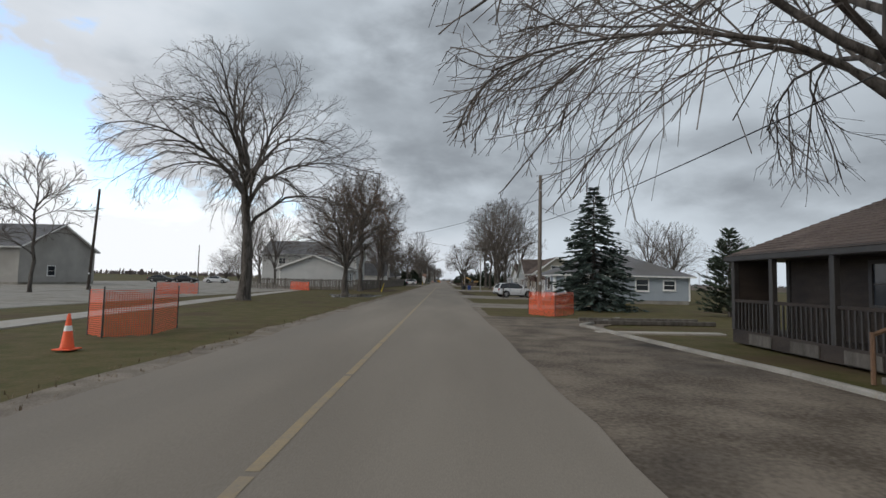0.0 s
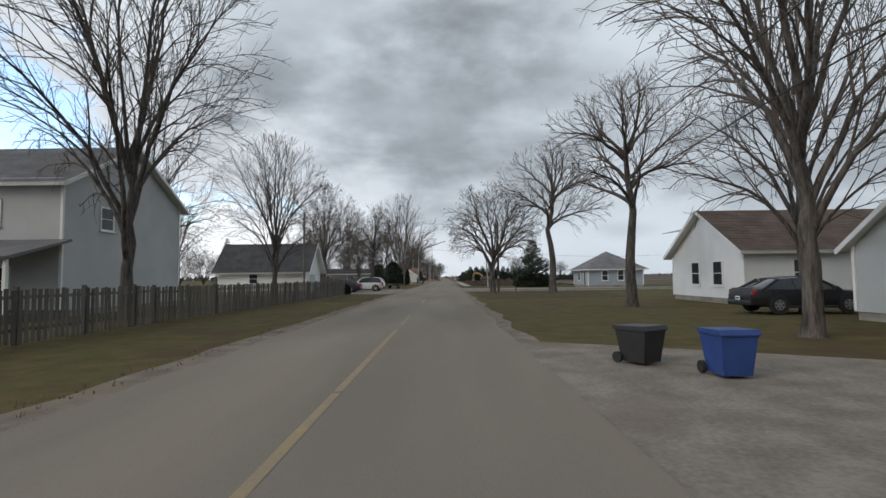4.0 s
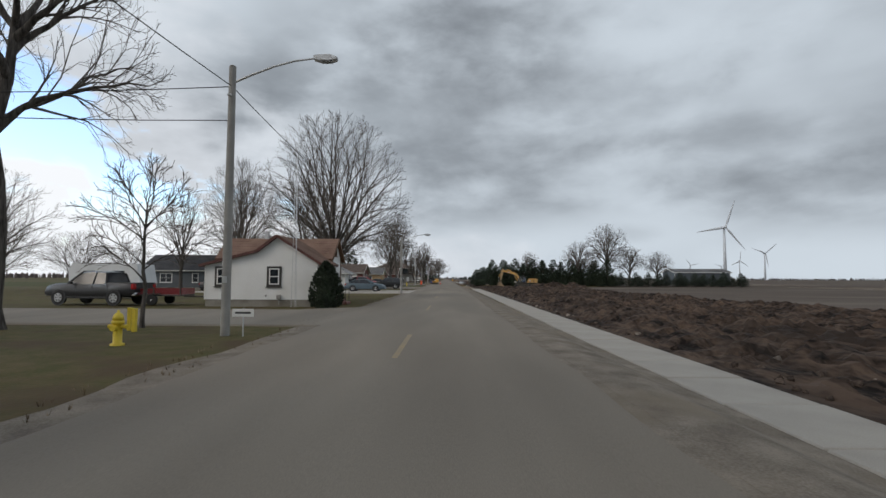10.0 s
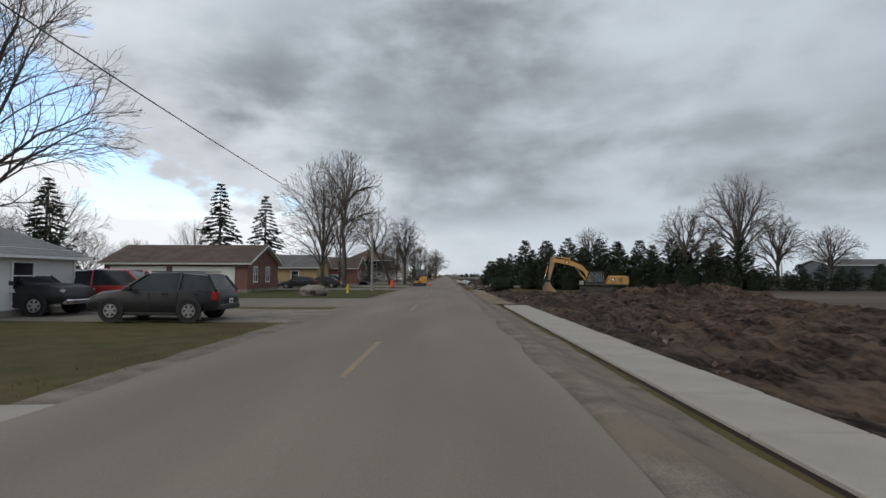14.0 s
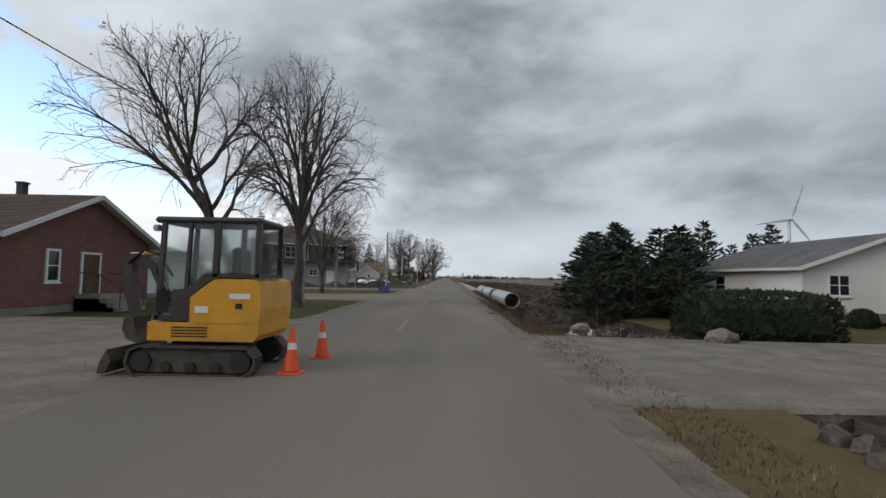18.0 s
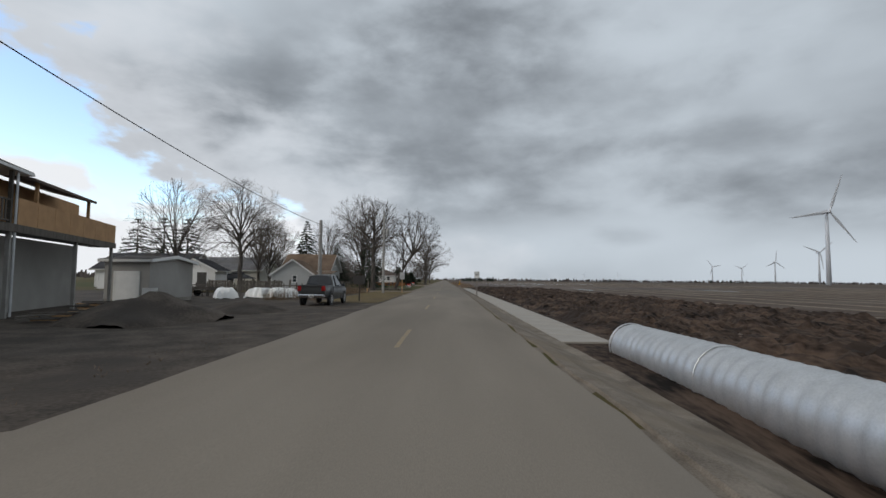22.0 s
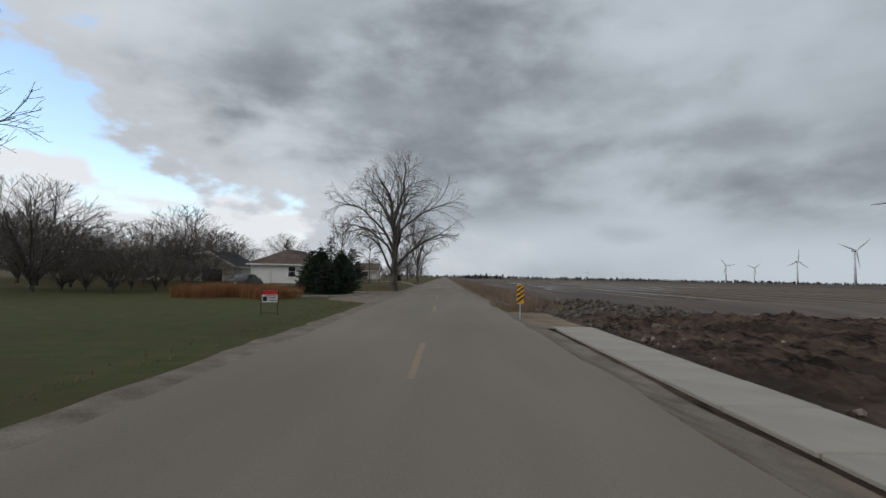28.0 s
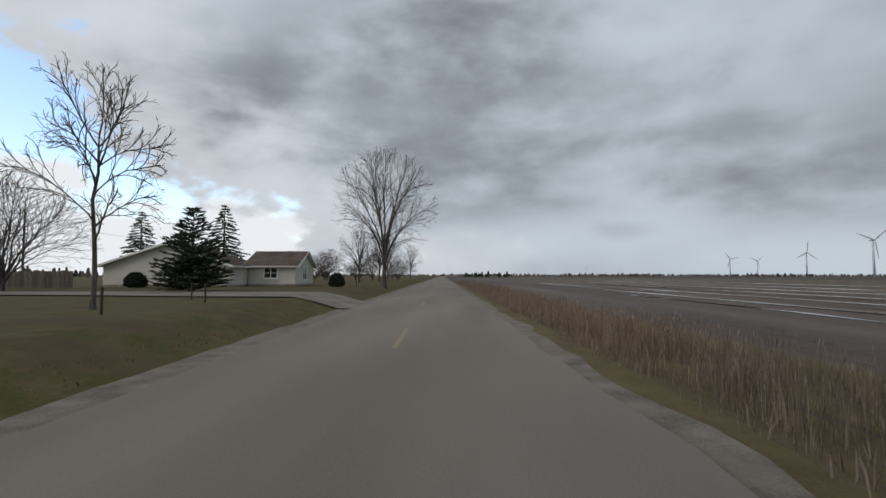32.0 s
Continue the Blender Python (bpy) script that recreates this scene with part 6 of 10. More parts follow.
def lumpy(name, x0, x1, y0, y1, step, height, mat, label, category, kind="structure", rough=1.25, seed=0.0):
    """A sheet of heaped ground over the land: its height fades out at the edges."""
    s = Shape()
    nx, ny = int((x1 - x0) / step), int((y1 - y0) / (step * 1.15))
    for j in range(ny + 1):
        for i in range(nx + 1):
            u, v = i / nx, j / ny
            x, y = x0 + (x1 - x0) * u, y0 + (y1 - y0) * v
            edge = smoothstep(0, 0.12, u) * smoothstep(0, 0.16, 1 - u) * smoothstep(0, min(0.2, 4 / (y1 - y0)), v) * smoothstep(0, min(0.2, 4 / (y1 - y0)), 1 - v)
            wave = 0.9 * noise.noise((x * 0.5, y * 0.1, seed)) + 0.35 * noise.noise((x * 1.5, y * 0.35, seed + 2))
            clod = abs(noise.noise((x * 2.1, y * 0.55, seed + 7))) * 0.55 + noise.noise((x * 3.6, y * 1.3, seed + 9)) * 0.3 + noise.noise((x * 6.5, y * 4.2, seed + 4)) * 0.26
            n = 0.34 + wave * 0.6 + rough * clod * 0.75
            s.v.append((x, y, ground_z(x, y) - 0.06 + edge * max(0.02, height * n)))
    c = nx + 1
    s.f = [(j * c + i, j * c + i + 1, (j + 1) * c + i + 1, (j + 1) * c + i) for j in range(ny) for i in range(nx)]
    return solid(name, s, mat, label, category, kind, smooth=False)


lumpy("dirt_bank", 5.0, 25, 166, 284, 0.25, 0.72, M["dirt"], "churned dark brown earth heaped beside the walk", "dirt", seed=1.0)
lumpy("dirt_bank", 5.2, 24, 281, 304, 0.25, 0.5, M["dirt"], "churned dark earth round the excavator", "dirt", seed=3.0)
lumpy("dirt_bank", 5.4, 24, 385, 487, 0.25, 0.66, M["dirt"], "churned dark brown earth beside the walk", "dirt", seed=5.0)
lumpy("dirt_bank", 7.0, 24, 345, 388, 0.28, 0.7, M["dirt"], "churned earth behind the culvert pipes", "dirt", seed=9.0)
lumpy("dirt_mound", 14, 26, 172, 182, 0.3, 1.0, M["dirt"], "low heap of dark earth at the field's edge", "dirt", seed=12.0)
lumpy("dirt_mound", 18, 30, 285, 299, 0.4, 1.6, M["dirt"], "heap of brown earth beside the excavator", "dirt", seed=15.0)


def heap(label, x, y, rx, ry, h, mat, seed, n=26):
    """A tipped heap: a rounded cone with a slumped, uneven foot."""
    sh = Shape()
    for j in range(n + 1):
        for i in range(n + 1):
            u, v = 2 * i / n - 1, 2 * j / n - 1
            r = math.hypot(u, v) * (1 + 0.22 * noise.noise((u * 1.6, v * 1.6, seed)))
            z = h * max(0.0, 1 - r) ** 0.85 * (1 + 0.25 * noise.noise((u * 3, v * 3, seed + 5))) + 0.06 * noise.noise((u * 9, v * 9, seed + 8))
            sh.v.append((u * rx, v * ry, z if r < 0.97 else -0.06))
    sh.f = [(j * (n + 1) + i, j * (n + 1) + i + 1, (j + 1) * (n + 1) + i + 1, (j + 1) * (n + 1) + i) for j in range(n) for i in range(n)]
    ob = solid("gravel_heap", sh, mat, label, "gravel", smooth=True)
    ob.matrix_basis = pose(x, y, 0.06)


for x, y, rx, ry, h, k in ((-22.6, 370.6, 2.9, 1.5, 0.8, 1), (-18.4, 371.9, 2.5, 1.5, 0.75, 2), (-14.4, 373.1, 2.2, 1.5, 0.75, 3), (-27.5, 370.0, 2.6, 1.3, 0.6, 4)):
    heap("heap of dark gravel against a grey building", x, y, rx, ry, h, M["yardgravel"], k * 7.0)
heap("dark spoil heap in the yard", -10.6, 387.4, 2.6, 3.0, 1.05, M["yardgravel"], 40.0)
heap("low dark spoil heap in the yard", -9.2, 393.0, 2.0, 2.4, 0.5, M["yardgravel"], 47.0)
strip("apron", lambda y: road_x(y) + HALF + 0.2, lambda y: 5.4, 163, 183, 0.6, lambda x, y: ground_z(x, y) + 0.04, M["dirt"], "muddy brown shoulder beside the road", "ground", 0.12, 30)
strip("apron", lambda y: road_x(y) + HALF + 0.2, lambda y: 3.8 if y < 277 else 3.3, 183, 311, 0.8, lambda x, y: ground_z(x, y) + 0.04, M["gravel"], "brown gravel shoulder beside the walk", "ground", 0.12, 41)
strip("apron", lambda y: road_x(y) + HALF + 0.2, lambda y: 3.95, 345, 487, 0.8, lambda x, y: ground_z(x, y) + 0.04, M["gravel"], "brown gravel shoulder beside the walk", "ground", 0.12, 43)
strip("track", lambda y: 3.7, lambda y: 5.6, 478.2, 488, 0.8, lambda x, y: ground_z(x, y) + 0.06, M["sand"], "sandy end of the walk bed", wobble=0.3, seed=35)
strip("track", lambda y: 2.9, lambda y: 5.0, 277, 311, 0.8, lambda x, y: max(ground_z(x, y), -0.3) + 0.05, M["sand"], "sandy haul track beside the road", wobble=0.3, seed=31)
strip("bank", lambda y: 6.0, lambda y: 8.4, 488, 700, 1.0, lambda x, y: ground_z(x, y) + 0.03, M["verge"], "dry grassy ditch bank", "ground", 0.3, 33)
strip("verge", lambda y: road_x(y) + HALF + 0.3, lambda y: 5.8, 489, 700, 1.0, lambda x, y: ground_z(x, y) + 0.03, M["verge"], "dry grass verge", "ground", 0.3, 35)
strip("verge", lambda y: road_x(y) + HALF + 0.4, lambda y: 4.6, 304, 352, 0.8, lambda x, y: ground_z(x, y) + 0.035, M["verge"], "dry grass verge beside the ditch", "ground", 0.25, 37)
strip("verge", lambda y: -8.6, lambda y: road_x(y) - HALF - 0.3, 402, 432, 0.8, 0.062, M["verge"], "dry yellow grass verge", "ground", 0.5, 39)
# furrows in the open field
for k in range(46):
    x = 19 + k * 1.9 + 0.012 * k * k
    strip("furrow", lambda y, x=x: x, lambda y, x=x: x + 0.5 + 0.012 * k, 360 if k < 30 else 170, 900, 14, lambda x, y: ground_z(x, y) + 0.035, M["soil"] if k % 3 else M["gravel"], "pale drying furrow in the ploughed field", "field", 0.8, 50 + k, 1)
for x, y, w, l in ((24, 505, 0.35, 70), (30, 520, 0.5, 90), (38, 540, 0.7, 110), (48, 560, 0.9, 120), (18.5, 530, 0.25, 60), (21, 560, 0.3, 70), (15.5, 515, 0.2, 40), (64, 580, 1.4, 130), (28, 205, 1.0, 12), (30, 470, 0.9, 16), (60, 470, 1.5, 30)):
    patch("puddle", [(x, y), (x + w, y + l * 0.1), (x + w * 1.2, y + l * 0.8), (x + w * 0.4, y + l)], ground_z(x, y) + 0.055, M["water"], "standing water in a furrow", "puddle", 6, 0.7)


def culvert(x, y0, y1, r, z, label):
    """A corrugated steel pipe with an open bore, lying along the road."""
    ob = thing("culvert_pipe", label, "pipe", x, y0, z)
    n, length = 28, y1 - y0
    s = Shape()
    k = int(length / 0.085)
    rows = []
    for j in range(k + 1):
        rr = r + 0.018 * math.sin(j * math.pi / 1.0 * 0.5)
        rows.append((rr, length * j / k))
    inner = [(q - 0.02, l) for q, l in rows[::-1]]
    prof = rows + inner
    for rr, l in prof:
        for i in range(n):
            a = 2 * math.pi * i / n
            s.v.append((rr * math.cos(a), l, r + rr * math.sin(a)))
    m = len(prof)
    s.f = [(j * n + i, j * n + (i + 1) % n, ((j + 1) % m) * n + (i + 1) % n, ((j + 1) % m) * n + i) for j in range(m) for i in range(n)]
    part("pipe", s, M["steel"], ob, "ribbed galvanised barrel", True)
    seam = Shape()
    for l in (0.02, length / 2, length - 0.02):
        ring = [(r + 0.024, l - 0.06), (r + 0.034, l - 0.05), (r + 0.034, l + 0.05), (r + 0.024, l + 0.06)]
        m0 = Matrix.Translation((0, 0, r)) @ Matrix.Rotation(radians(-90), 4, "X")
        band = Shape()
        pts = [(q * math.cos(2 * math.pi * i / n), h, r + q * math.sin(2 * math.pi * i / n)) for q, h in ring for i in range(n)]
        band.add(pts, [(j * n + i, j * n + (i + 1) % n, (j + 1) * n + (i + 1) % n, (j + 1) * n + i) for j in range(3) for i in range(n)])
        part("band", band, M["steel"], ob)
    return ob


culvert(5.55, 349.3, 360.8, 0.60, -0.76, "corrugated galvanised culvert pipe lying beside the ditch")
culvert(5.5, 363.2, 373.6, 0.60, -0.76, "corrugated galvanised culvert pipe lying beside the ditch")
culvert(5.4, 374.1, 383.2, 0.60, -0.74, "corrugated galvanised culvert pipe lying beside the walk")
culvert(5.1, 311.6, 327.0, 0.62, -1.30, "corrugated culvert running under a gravel crossing")


def boulders(name, label, category, x0, x1, y0, y1, count, lo, hi, seed, mat="rubble", kind="stuff"):
    """Broken stone strewn over a patch: faceted lumps half sunk in the ground."""
    rng = random.Random(seed)
    s = Shape()
    base = [Vector(p).normalized() for p in ((1, 0, 0), (-1, 0, 0), (0, 1, 0), (0, -1, 0), (0, 0, 1), (0.6, 0.6, 0.6), (-0.6, 0.6, 0.5), (0.6, -0.6, 0.5), (-0.6, -0.6, 0.6), (0, 0, -1))]
    fs = [(4, 5, 6), (4, 7, 5), (4, 8, 7), (4, 6, 8), (5, 0, 2), (5, 2, 6), (6, 2, 1), (6, 1, 8), (8, 1, 3), (8, 3, 7), (7, 3, 0), (7, 0, 5), (0, 9, 2), (2, 9, 1), (1, 9, 3), (3, 9, 0)]
    for k in range(count):
        x, y, r = rng.uniform(x0, x1), rng.uniform(y0, y1), lo + (hi - lo) * rng.random() ** 2
        q = Euler((rng.uniform(0, 6), rng.uniform(0, 6), rng.uniform(0, 6))).to_matrix()
        c = Vector((x, y, ground_z(x, y) + r * 0.3))
        s.add([c + q @ (p * r * rng.uniform(0.7, 1.25)) for p in base], fs)
    return solid(name, s, M[mat], label, category, kind)


boulders("rubble", "grey broken stone lining the ditch", "stones", 4.2, 7.8, 305, 315, 420, 0.05, 0.22, 1)
boulders("rubble", "grey broken stone lining the ditch", "stones", 4.2, 8.2, 323.6, 334, 300, 0.05, 0.2, 2)
boulders("rubble", "dark broken stone heaped at the ditch", "stones", 5.6, 11.5, 484, 498, 900, 0.05, 0.2, 3)
boulders("rubble", "dark broken stone spread beside the field", "stones", 6.2, 15, 479, 492, 1100, 0.05, 0.22, 7)
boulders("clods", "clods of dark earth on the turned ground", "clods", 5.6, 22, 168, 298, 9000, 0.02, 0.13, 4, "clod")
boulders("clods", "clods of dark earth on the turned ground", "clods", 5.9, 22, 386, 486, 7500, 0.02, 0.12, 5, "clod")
boulders("stones", "pale stones and dried clods strewn on the turned earth", "stones", 5.8, 21, 168, 298, 1500, 0.03, 0.13, 14, "palebits")
boulders("stones", "pale stones and dried clods strewn on the turned earth", "stones", 6.2, 20, 386, 486, 1300, 0.03, 0.12, 15, "palebits")
boulders("clods", "clods of dark earth behind the pipes", "clods", 7.4, 22, 346, 386, 2600, 0.03, 0.16, 8, "clod")


def blades(name, label, category, x0, x1, y0, y1, count, lo, hi, mat, seed, plume=0.0, bend=0.25, clump=0.0, kind="stuff"):
    """Upright dead stalks, each a bent thin blade, some with a plume."""
    rng = random.Random(seed)
    s = Shape()
    k = 0
    while k < count:
        x, y = rng.uniform(x0, x1), rng.uniform(y0, y1)
        if clump and noise.noise((x * 0.7, y * 0.45, seed)) < rng.uniform(-clump, clump) * 0.6:
            k += 0.3
            continue
        k += 1
        h = rng.uniform(lo, hi)
        a, b = rng.uniform(0, 6.28), rng.uniform(0, 6.28)
        t = Vector((math.cos(b), math.sin(b), 0)) * h * bend * rng.random()
        w = Vector((math.cos(a), math.sin(a), 0)) * rng.uniform(0.006, 0.013)
        p = Vector((x, y, ground_z(x, y) - 0.02))
        m = p + Vector((0, 0, h * 0.6)) + t * 0.35
        q = p + Vector((0, 0, h)) + t
        s.add([p - w, p + w, m + w * 0.7, m - w * 0.7, q], [(0, 1, 2, 3), (3, 2, 4)])
        if rng.random() < plume:
            u = w.normalized() * 0.012
            v = (q - m).normalized()
            s.add([q - v * 0.05, q + v * 0.05 + u, q + v * 0.16, q + v * 0.05 - u], [(0, 1, 2, 3)])
    return solid(name, s, M[mat], label, category, kind)


blades("reeds", "tall dead tan reeds in the ditch", "reeds", 4.4, 7.4, 491, 640, 34000, 0.40, 0.98, "reedpale", 1, 0.55, 0.3, 0.5)
blades("reeds", "short dead reeds on the verge", "reeds", 3.2, 4.8, 491, 620, 11000, 0.12, 0.42, "reedpale", 2, 0.1, 0.4, 0.6)
blades("reeds", "dead weeds along the ditch", "reeds", 3.0, 6.4, 324, 352, 3000, 0.2, 0.7, "reed", 3, 0.2, 0.4, 0.7)
blades("weeds", "dry weeds between the road and the drive", "weeds", -13, -9.0, 404, 428, 4200, 0.4, 1.0, "reed", 4, 0.3, 0.35, 0.5)
blades("ornamental_grass", "bed of rust-coloured ornamental grass", "grass", -17, -9.8, 489.5, 493.5, 6500, 0.6, 1.1, "rustgrass", 5, 0.0, 0.45, 0.3)

# ---- poles, wires, signs, fences ----
def pole(x, y, h, lamp=0.0, mat="polewood", r=0.13, transformer=0.0, label="weathered wooden utility pole", arm_side=1, lean=0.0, lampz=None):
    ob = thing("utility_pole", label, "pole", x, y, ground_z(x, y))
    ob.matrix_basis = pose(x, y, ground_z(x, y), 0, lean, 0)
    s = Shape()
    s.chain([Vector((0, 0, -0.1)), Vector((0, 0, h * 0.5)), Vector((0, 0, h))], [r, r * 0.88, r * 0.74], 12)
    s.tube((0, 0, h), (0, 0, h + 0.02), r * 0.74, r * 0.6, 12)
    part("post", s, M[mat], ob, smooth=True)
    part("bracket", Shape().tube((-0.05, -r - 0.03, h - 0.9), (0.05, -r - 0.03, h - 0.9), 0.035, 0.035, 8).tube((0, -r, h - 0.9), (0, -r - 0.08, h - 0.9), 0.02, 0.02, 6), M["steel"], ob)
    part("marker", Shape().box(-0.06, -r - 0.012, 1.5, 0.06, -r + 0.02, 1.68), M["steel"], ob)
    if lamp:
        lz = lampz or h - 0.5
        pts = [Vector((arm_side * lamp * t, 0, lz + 0.75 * math.sin(t * 1.45))) for t in (0, 0.25, 0.5, 0.75, 1.0)]
        arm = part("lamp_arm", Shape().chain(pts, [0.035, 0.033, 0.03, 0.028, 0.026], 8), M["steel"], ob, smooth=True)
        e = pts[-1]
        prof = [(-0.02, -0.05), (0.16, -0.09), (0.42, -0.10), (0.62, -0.06), (0.66, 0.0), (0.45, 0.08), (0.1, 0.07), (-0.02, 0.04)]
        head = Shape().prism([(e.x + arm_side * a, e.z + b) for a, b in prof], -0.12, 0.12, "y")
        hd = part("lamp_head", head, M["steel"], ob, "grey street lamp head")
        part("lens", Shape().box(e.x + arm_side * 0.35 - 0.16, -0.09, e.z - 0.125, e.x + arm_side * 0.35 + 0.16, 0.09, e.z - 0.085), M["lampglass"], hd)
    if transformer:
        part("transformer", Shape().lathe([(0.19, transformer), (0.22, transformer + 0.03), (0.22, transformer + 0.62), (0.2, transformer + 0.68), (0.05, transformer + 0.72)], 16, Matrix.Translation((0.42, 0, 0))), M["concpole"], ob, "grey can transformer", True)
        part("hanger", Shape().box(0.08, -0.05, transformer + 0.4, 0.24, 0.05, transformer + 0.48), M["steel"], ob)
    return ob


def wire(p, q, sag, r=0.014, name="cable", label="black overhead cable between poles", n=14):
    p, q = Vector(p), Vector(q)
    pts = [p.lerp(q, k / n) - Vector((0, 0, sag * 4 * (k / n) * (1 - k / n))) for k in range(n + 1)]
    s = Shape().chain(pts, [r] * (n + 1), 5)
    return solid(name, s, M["wire"], label, "cable")


pole(5.5, 29.1, 8.0, mat="polewood", label="grey wooden utility pole beside a spruce")
pole(-33.5, 46.3, 9.6, mat="darkpole", label="dark leaning wooden pole at the lot's edge", lean=3)
pole(-60, 120, 9, mat="darkpole", label="dark wooden pole beyond the lot")
pole(-32, 78, 7, mat="darkpole", label="dark wooden pole beyond the lawn")
pole(-8.9, 68.5, 9.2, lamp=2.3, mat="darkpole", label="dark wooden street lamp pole in front of a fence")
pole(5.4, 74.2, 6.6, mat="concpole", r=0.09, label="slim grey pole beside a drive")
pole(-14.5, 127.2, 8.4, lamp=2.2, mat="polewood", label="wooden street lamp pole by a drive")
pole(5.8, 132.6, 8.0, mat="darkpole", label="dark wooden pole on the verge")
pole(6.8, 157.9, 6.7, mat="concpole", r=0.12, label="pale wooden utility pole on the lawn", lean=-3)
pole(-7.2, 161.3, 6.9, mat="polewood", r=0.1, label="brown wooden pole on the lawn")
pole(-6.75, 198.3, 7.8, lamp=2.4, mat="concpole", label="pale street lamp pole at a corner")
pole(-5.2, 235.9, 6.0, lamp=2.4, mat="concpole", label="pale street lamp pole beside a concrete drive")
pole(-7.6, 296.8, 7.0, lamp=2.3, mat="concpole", label="pale street lamp pole on the lawn")
pole(-8.1, 337.9, 8.2, lamp=2.5, mat="concpole", label="pale street lamp pole at a street corner", lampz=6.9)
pole(-7.5, 372.5, 7.2, lamp=0.8, mat="concpole", label="pale street lamp pole beside a grey building", lampz=5.4)
pole(-8.3, 402.8, 5.6, mat="concpole", r=0.14, label="short pale pole beside the yard")
pole(-6.85, 425.6, 9.2, mat="concpole", r=0.15, transformer=6.7, label="pale utility pole with a can transformer")
pole(-31, 520, 4.2, mat="darkpole", r=0.06, lamp=0.5, label="dark yard lamp post")
pole(-48, 570, 8.5, mat="darkpole", label="dark wooden pole behind the houses")
pole(-52, 620, 8.5, mat="darkpole", label="dark wooden pole behind the houses")
for a, b, sag in (
    ((5.5, 29.1, 5.25), (5.4, 74.2, 4.95), 0.7), ((5.6, 29.1, 5.0), (5.5, 74.2, 4.75), 0.7), ((5.5, 29.1, 7.4), (5.4, 74.2, 6.3), 0.5),
    ((5.5, 29.1, 7.4), (6, -20, 7.6), 0.8), ((5.5, 29.1, 5.2), (6, -20, 5.6), 0.8), ((5.5, 29.1, 6.1), (26, 52, 5.0), 0.6),
    ((5.5, 29.1, 6.6), (-8.9, 68.5, 7.4), 0.5), ((-8.9, 68.5, 8.9), (-14.5, 127.2, 8.0), 0.9), ((-8.9, 68.5, 8.4), (5.4, 74.2, 6.3), 0.4),
    ((5.4, 74.2, 4.95), (5.8, 132.6, 5.0), 0.6), ((5.4, 74.2, 6.3), (5.8, 132.6, 7.0), 1.0), ((-14.5, 127.2, 8.0), (5.8, 132.6, 7.6), 0.3),
    ((5.8, 132.6, 5.0), (6.8, 157.9, 4.95), 0.35), ((-14.5, 127.2, 7.6), (-7.2, 161.3, 6.6), 0.5), ((-14.5, 127.2, 7.7), (-20, 138, 4.5), 0.3),
    ((6.8, 157.9, 5.9), (40, 163, 5.2), 0.6), ((6.8, 157.9, 6.3), (-7.2, 161.3, 6.6), 0.3), ((6.75, 157.9, 5.2), (5.2, 161.5, 0.0), 0.0),
    ((-7.2, 161.3, 6.7), (-6.75, 198.3, 7.2), 0.6), ((-6.75, 198.3, 7.2), (-40, 196, 8), 0.8), ((-6.75, 198.3, 6.2), (-40, 193, 7.5), 0.8), ((-6.75, 198.3, 7.2), (-5.2, 235.9, 5.8), 0.6),
    ((-5.2, 235.9, 5.8), (-7.6, 296.8, 6.6), 0.8), ((-7.6, 296.8, 6.6), (-8.1, 337.9, 6.9), 0.6), ((-8.1, 337.9, 6.3), (-7.5, 372.5, 6.1), 0.5), ((-8.1, 337.9, 6.0), (-7.5, 372.5, 5.85), 0.5),
    ((-7.5, 372.5, 6.1), (-8.3, 402.8, 5.3), 0.4), ((-8.3, 402.8, 5.3), (-6.85, 425.6, 5.7), 0.4), ((-6.85, 425.6, 7.0), (-30, 424, 6.5), 0.4),
    ((-48, 570, 8.2), (-52, 620, 8.2), 0.6)):
    wire(a, b, sag)


def board_fence(label, x0, y0, x1, y1, h, pitch=0.19, width=0.13, mat="fencewood", rails=2, lean=0.0, seed=1):
    """Boards side by side on two rails with posts; each board an object of its own."""
    rng = random.Random(seed)
    length = math.hypot(x1 - x0, y1 - y0)
    turn = math.degrees(math.atan2(y1 - y0, x1 - x0))
    ob = thing("fence", label, "fence", x0, y0, 0.0, turn)
    board = Shape().box(-width / 2, -0.012, 0.04, width / 2, 0.012, h, bevel=0.006).mesh("board", M[mat])
    recalc(board)
    for k in range(int(length / pitch)):
        b = new("board", board)
        b.parent = ob
        b.matrix_basis = pose(k * pitch + 0.06, -0.03, rng.uniform(-0.03, 0.03), lean + rng.uniform(-1, 1), rng.uniform(-1.2, 1.2), rng.uniform(-2, 2))
    for k in range(int(length / 2.4) + 1):
        part("post", Shape().box(k * 2.4 - 0.05, 0.0, -0.1, k * 2.4 + 0.05, 0.1, h + 0.08), M[mat], ob)
    for z in ((0.35, h - 0.25) if rails == 2 else (0.35, h * 0.5, h - 0.2)):
        part("rail", Shape().box(0, -0.016, z, length, 0.03, z + 0.09), M[mat], ob)
    return ob


board_fence("weathered grey board fence with gaps", -26, 65.8, -11.6, 65.8, 1.45, 0.2, seed=1)
board_fence("long weathered grey board fence beside the verge", -11.4, 66.0, -11.2, 96, 1.45, 0.2, seed=2)
board_fence("long weathered grey board fence beside the verge", -11.2, 96.0, -10.4, 127.6, 1.4, 0.2, seed=3)
board_fence("tall grey board fence behind a drive", -26, 141.0, -11.0, 141.7, 1.75, 0.15, 0.14, seed=4)
board_fence("low brown slat fence around a yard", -27, 160.5, -14, 166, 1.0, 0.12, 0.11, "brownwood", seed=5)
board_fence("pale rough paling at the edge of a yard", -22, 410, -10, 412.5, 1.2, 0.5, 0.08, "fencewood", seed=6)


